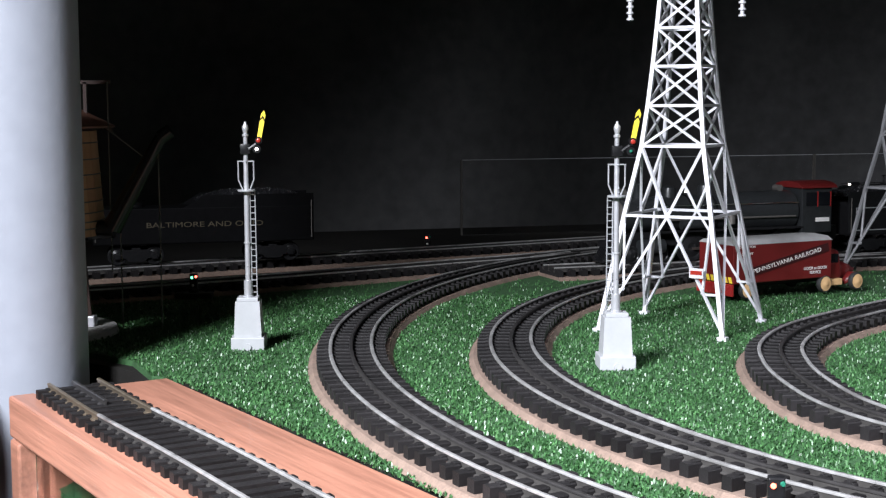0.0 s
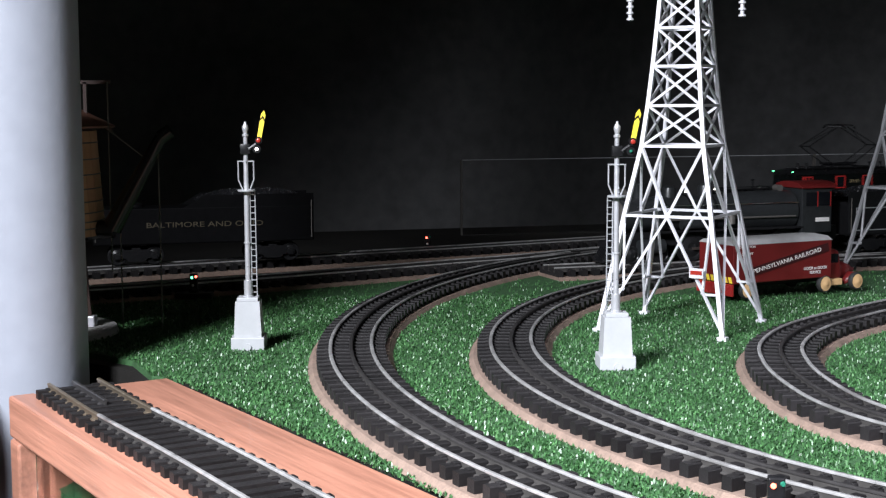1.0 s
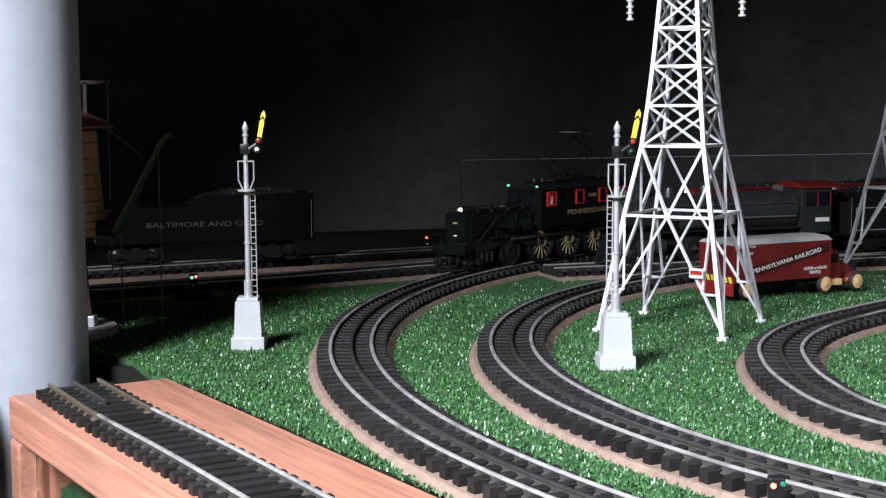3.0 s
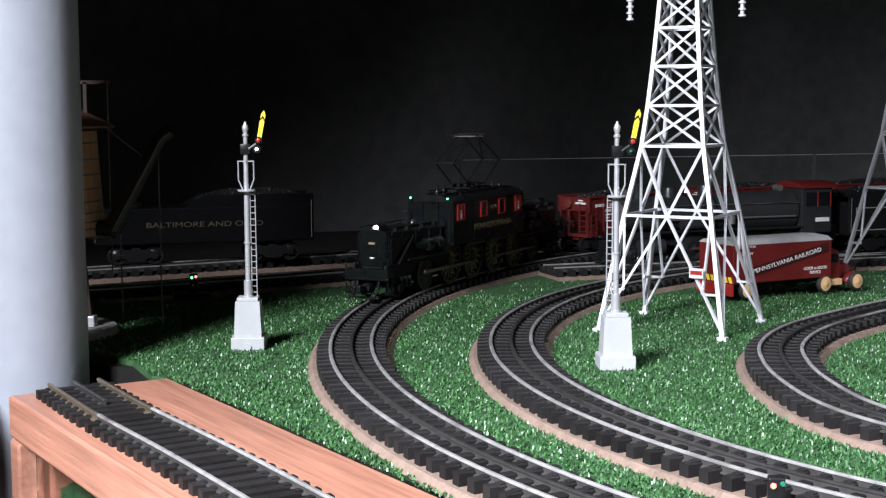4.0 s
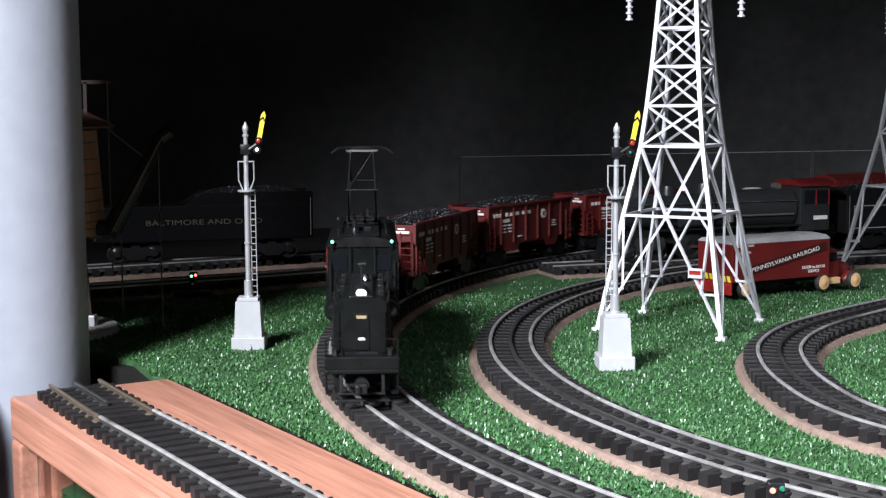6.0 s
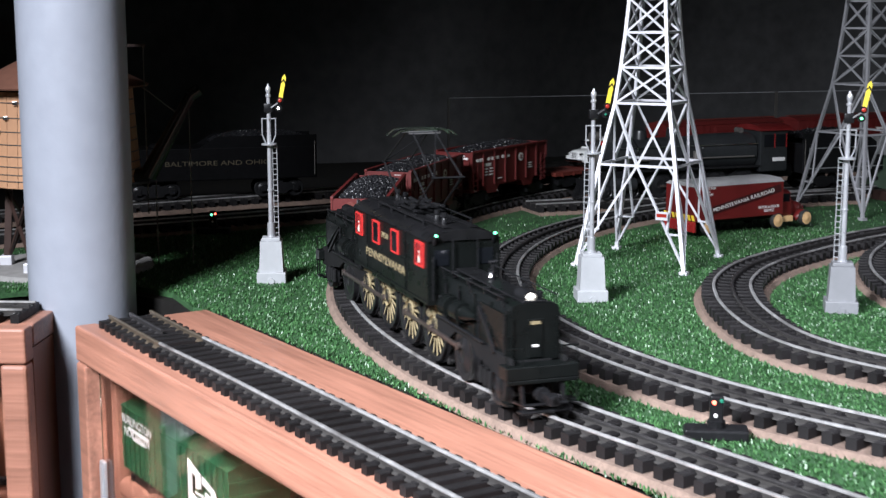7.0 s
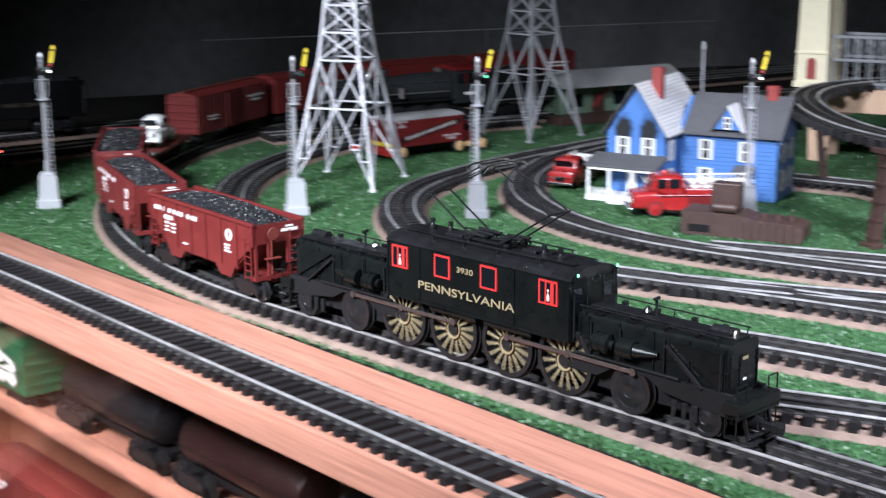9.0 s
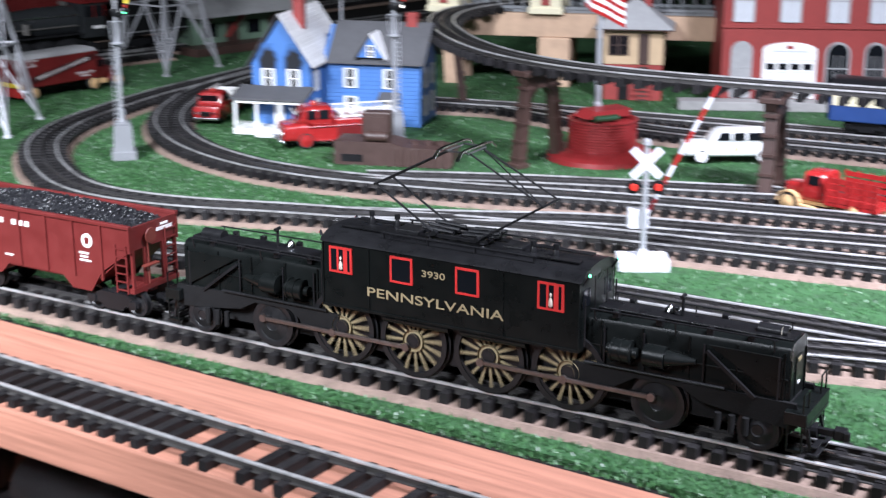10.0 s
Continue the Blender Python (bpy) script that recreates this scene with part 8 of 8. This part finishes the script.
def switch_tower():
    e = thing("switch_tower", "two-storey railway switch tower with grey hip roof and brick base", "building", at=pose(1.010, 1.085, 0, 0, 0, -35))
    W, D = 0.078, 0.062
    part("brick_base", box(bmesh.new(), 0, W, 0, D, -0.001, 0.048, 0.0005), M_BRICKRED, e)
    part("upper_wall", box(bmesh.new(), -0.001, W + 0.001, -0.001, D + 0.001, 0.0482, 0.098, 0.0005), M_TAN, e)
    b = bmesh.new()
    v = [b.verts.new(p) for p in ((-0.014, -0.014, 0.097), (W + 0.014, -0.014, 0.097), (W + 0.014, D + 0.014, 0.097), (-0.014, D + 0.014, 0.097), (W / 2 - 0.006, D / 2, 0.131), (W / 2 + 0.006, D / 2, 0.131))]
    for q in ((0, 1, 5, 4), (1, 2, 5), (2, 3, 4, 5), (3, 0, 4), (3, 2, 1, 0)):
        b.faces.new([v[i] for i in q])
    part("roof", b, M_GREYROOF, e, "pale grey hip roof")
    part("eave", box(bmesh.new(), -0.0145, W + 0.0145, -0.0145, D + 0.0145, 0.0955, 0.0968), M_BROWN, e)
    b = bmesh.new()
    box(b, 0.050, 0.060, 0.036, 0.046, 0.108, 0.142, 0.0005)
    part("chimney", b, M_BRICKRED, e)
    for x in (0.012, 0.026):
        window(e, Matrix.Translation((x, -0.0016, 0.062)), 0.011, 0.024, False, M_BROWN)
    part("door", box(bmesh.new(), 0.046, 0.060, -0.0022, -0.0008, 0.049, 0.090), M_BROWN, e)
    window(e, Matrix.Translation((W + 0.0016, 0.022, 0.062)) @ pose(0, 0, 0, 0, 0, 90), 0.012, 0.024, False, M_BROWN)
    for k in range(9):
        part("stair_tread", box(bmesh.new(), 0.046, 0.060, -0.004 - k * 0.003, -0.001 - k * 0.003, 0.044 - k * 0.005, 0.0455 - k * 0.005), M_BROWN, e)
    part("lower_door", box(bmesh.new(), 0.020, 0.034, -0.001, 0.0004, 0.0, 0.034), M_BLACK, e)


switch_tower()


def bridge():
    """Cream portal towers with red windows on tan stone piers, with a steel truss between them."""
    e = thing("arch_bridge", "large model bridge with cream portal towers on tan stone piers", "bridge", at=pose(0.880, 1.290, 0, 0, 0, -37))
    part("stone_beam", box(bmesh.new(), -0.03, 0.50, 0.0, 0.085, 0.070, 0.103, 0.001), M_STONE, e)
    for x0, x1 in ((0.125, 0.170), (0.42, 0.47)):
        part("pier", box(bmesh.new(), x0, x1, -0.004, 0.089, -0.001, 0.0698, 0.002), M_STONE, e)
    for y in (0.01, 0.075):
        b = bmesh.new()
        prism(b, [(-0.012, -0.001), (0.012, -0.001), (0.016, 0.0698), (-0.016, 0.0698)], y - 0.008, y + 0.008, "y")
        part("pier_leg", b, M_STONE, e)
    for x in (-0.012, 0.135, 0.44):
        for y in (0.004, 0.083):
            b = bmesh.new()
            prism(b, [(x - 0.022, 0.1032), (x + 0.022, 0.1032), (x + 0.018, 0.300), (x - 0.018, 0.300)], y - 0.012, y + 0.012, "y")
            t = part("portal_tower", b, M_CREAM, e, "cream portal tower")
            part("plinth", box(bmesh.new(), x - 0.0245, x + 0.0245, y - 0.0145, y + 0.0145, 0.1032, 0.112, 0.001), M_CREAM, t)
            part("band", box(bmesh.new(), x - 0.0225, x + 0.0225, y - 0.0135, y + 0.0135, 0.150, 0.154, 0.0008), M_CREAM, t)
            out = [(x - 0.006, 0.116), (x + 0.006, 0.116), (x + 0.006, 0.139)] + [(x + 0.006 * math.cos(radians(a)), 0.139 + 0.006 * math.sin(radians(a))) for a in range(20, 180, 20)] + [(x - 0.006, 0.139)]
            w = part("tower_window", prism(bmesh.new(), out, y - 0.0142, y - 0.0110, "y"), M_BRICKRED, t, "dark red arched window")
    for y in (0.012, 0.075):
        for z in (0.108, 0.140, 0.172):
            part("chord", box(bmesh.new(), 0.010, 0.42, y - 0.002, y + 0.002, z, z + 0.004), M_GIRDER, e)
        for k in range(24):
            x = 0.014 + k * 0.0172
            part("post", box(bmesh.new(), x - 0.0012, x + 0.0012, y - 0.0015, y + 0.0015, 0.1122, 0.1718), M_GIRDER, e)
            part("diagonal", bar(bmesh.new(), (x, y, 0.1442), (x + 0.0172, y, 0.1716), 0.0016), M_GIRDER, e)
    part("deck", box(bmesh.new(), 0.01, 0.42, 0.012, 0.075, 0.1034, 0.1074), M_GIRDER, e)


bridge()


def passenger_car(path, s, m, band, label):
    e = thing("passenger_car", label, "passenger car")
    p, a = path.at(s), path.turn(s)
    e.matrix_basis = pose(p[0], p[1], RAIL_TOP, 0, 0, math.degrees(a)) @ Matrix.Diagonal((0.85, 0.85, 0.85, 1))
    L = 0.15
    part("body", box(bmesh.new(), -L, L, -0.029, 0.029, 0.018, 0.066, 0.002), m, e)
    b = bmesh.new()
    prism(b, [(0.0295 * math.cos(radians(t)), 0.0655 + 0.011 * math.sin(radians(t))) for t in range(0, 181, 15)], -L, L, "x")
    part("roof", b, M_BLACK, e, smooth="auto")
    for sy in (-1, 1):
        part("band", box(bmesh.new(), -L * 0.97, L * 0.97, sy * 0.0293 - 0.0005, sy * 0.0293 + 0.0005, 0.040, 0.057), band, e)
        for k in range(12):
            part("window", box(bmesh.new(), -L * 0.9 + k * 0.0235, -L * 0.9 + k * 0.0235 + 0.014, sy * 0.0298 - 0.0004, sy * 0.0298 + 0.0006, 0.043, 0.054), M_GLASSDARK, e)
    for sx in (-1, 1):
        part("vestibule", box(bmesh.new(), sx * L, sx * (L + 0.006), -0.012, 0.012, 0.018, 0.062), M_BLACK, e)
        truck_frame(e, sx * 0.1)


sfa = float(FAR_A.s[np.argmin(abs(FAR_A.p[:, 1] - 0.735))])
passenger_car(FAR_A, sfa - 0.125, M_NAVY, M_CREAMBAND, "blue and cream streamlined passenger car at rest")


def depot():
    e = thing("freight_depot", "pale green freight depot with grey overhanging roof", "building", at=pose(0.62, 1.735, 0, 0, 0, 20))
    part("wall", box(bmesh.new(), 0.0, 0.24, 0.0, 0.06, -0.001, 0.062, 0.0006), M_DEPOT, e)
    b = bmesh.new()
    prism(b, [(-0.03, 0.058), (0.09, 0.058), (0.03, 0.082)], -0.012, 0.252, "x")
    part("roof", b, M_GREYROOF, e)
    for k in range(5):
        part("door" if k % 2 else "window", box(bmesh.new(), 0.02 + k * 0.045, 0.045 + k * 0.045, -0.0012, 0.0, 0.004 if k % 2 else 0.022, 0.044), M_BROWN if k % 2 else M_GLASSDARK, e)
    part("platform", box(bmesh.new(), -0.03, 0.26, -0.045, -0.0015, -0.001, 0.012, 0.001), M_BROWN, e)
    for k in range(4):
        part("bracket", bar(bmesh.new(), (0.015 + k * 0.07, -0.001, 0.035), (0.015 + k * 0.07, -0.028, 0.057), 0.003), M_BROWN, e)
    b = bmesh.new()
    prism(b, [(0.060, 0.020), (0.070, 0.020), (0.105, 0.055), (0.095, 0.055)], -0.0025, -0.0014, "y")
    part("wall_emblem", b, M_BRICKRED, e)


depot()

# ---- what moves: the train runs round the curve and along the front ----
TIMES = (0.0, 1.0, 2.0, 2.5, 3.5, 4.5, 5.0, 6.5, 7.0, 7.5, 8.0, 8.5, 9.0, 9.5, 10.0)
MIDDLES = (-1.92, -1.68, -1.44, -1.32, -1.075, -0.835, -0.725, -0.39, -0.270, -0.138, 0.0, 0.126, 0.263, 0.380, 0.503)
RUN = np.polyfit(TIMES, MIDDLES, 5)


def centre(t):
    return S_TAN + float(np.polyval(RUN, t))


def on_track(s, half):
    a, b = MAIN.at(s - half), MAIN.at(s + half)
    p = (a + b) / 2
    return pose(p[0], p[1], RAIL_TOP, 0, 0, math.degrees(math.atan2(b[1] - a[1], b[0] - a[0])))


def motions():
    steps = [i * 0.1 for i in range(101)]
    for ob, back, half in TRAIN:
        walk(ob, [(t, on_track(centre(t) - back, half)) for t in steps])
    walk(SEDAN, [(t, on_track(centre(t) - 1.032, 0.076) @ pose(-0.005, 0, 0.0263 * 0.92)) for t in steps])
    s0 = centre(0.0)
    for w, x, sy in DRIVERS:
        rows = []
        for t in steps:
            a = math.degrees((centre(t) - s0) / (DRIVER_R * 0.88))
            rows.append((t, pose(x, sy * 0.0185, DRIVER_R) @ pose(0, 0, 0, 0, a, 0) @ pose(0, 0, 0, 0, 0, 180 if sy > 0 else 0)))
        walk(w, rows)
    for r, sy in RODS:
        rows = []
        for t in steps:
            a = (centre(t) - s0) / (DRIVER_R * 0.88) + (1.57 if sy > 0 else 0.0)
            rows.append((t, pose(0.0075 * math.sin(a), sy * 0.0226, DRIVER_R + 0.0075 * math.cos(a))))
        walk(r, rows)


lay_ties()
motions()
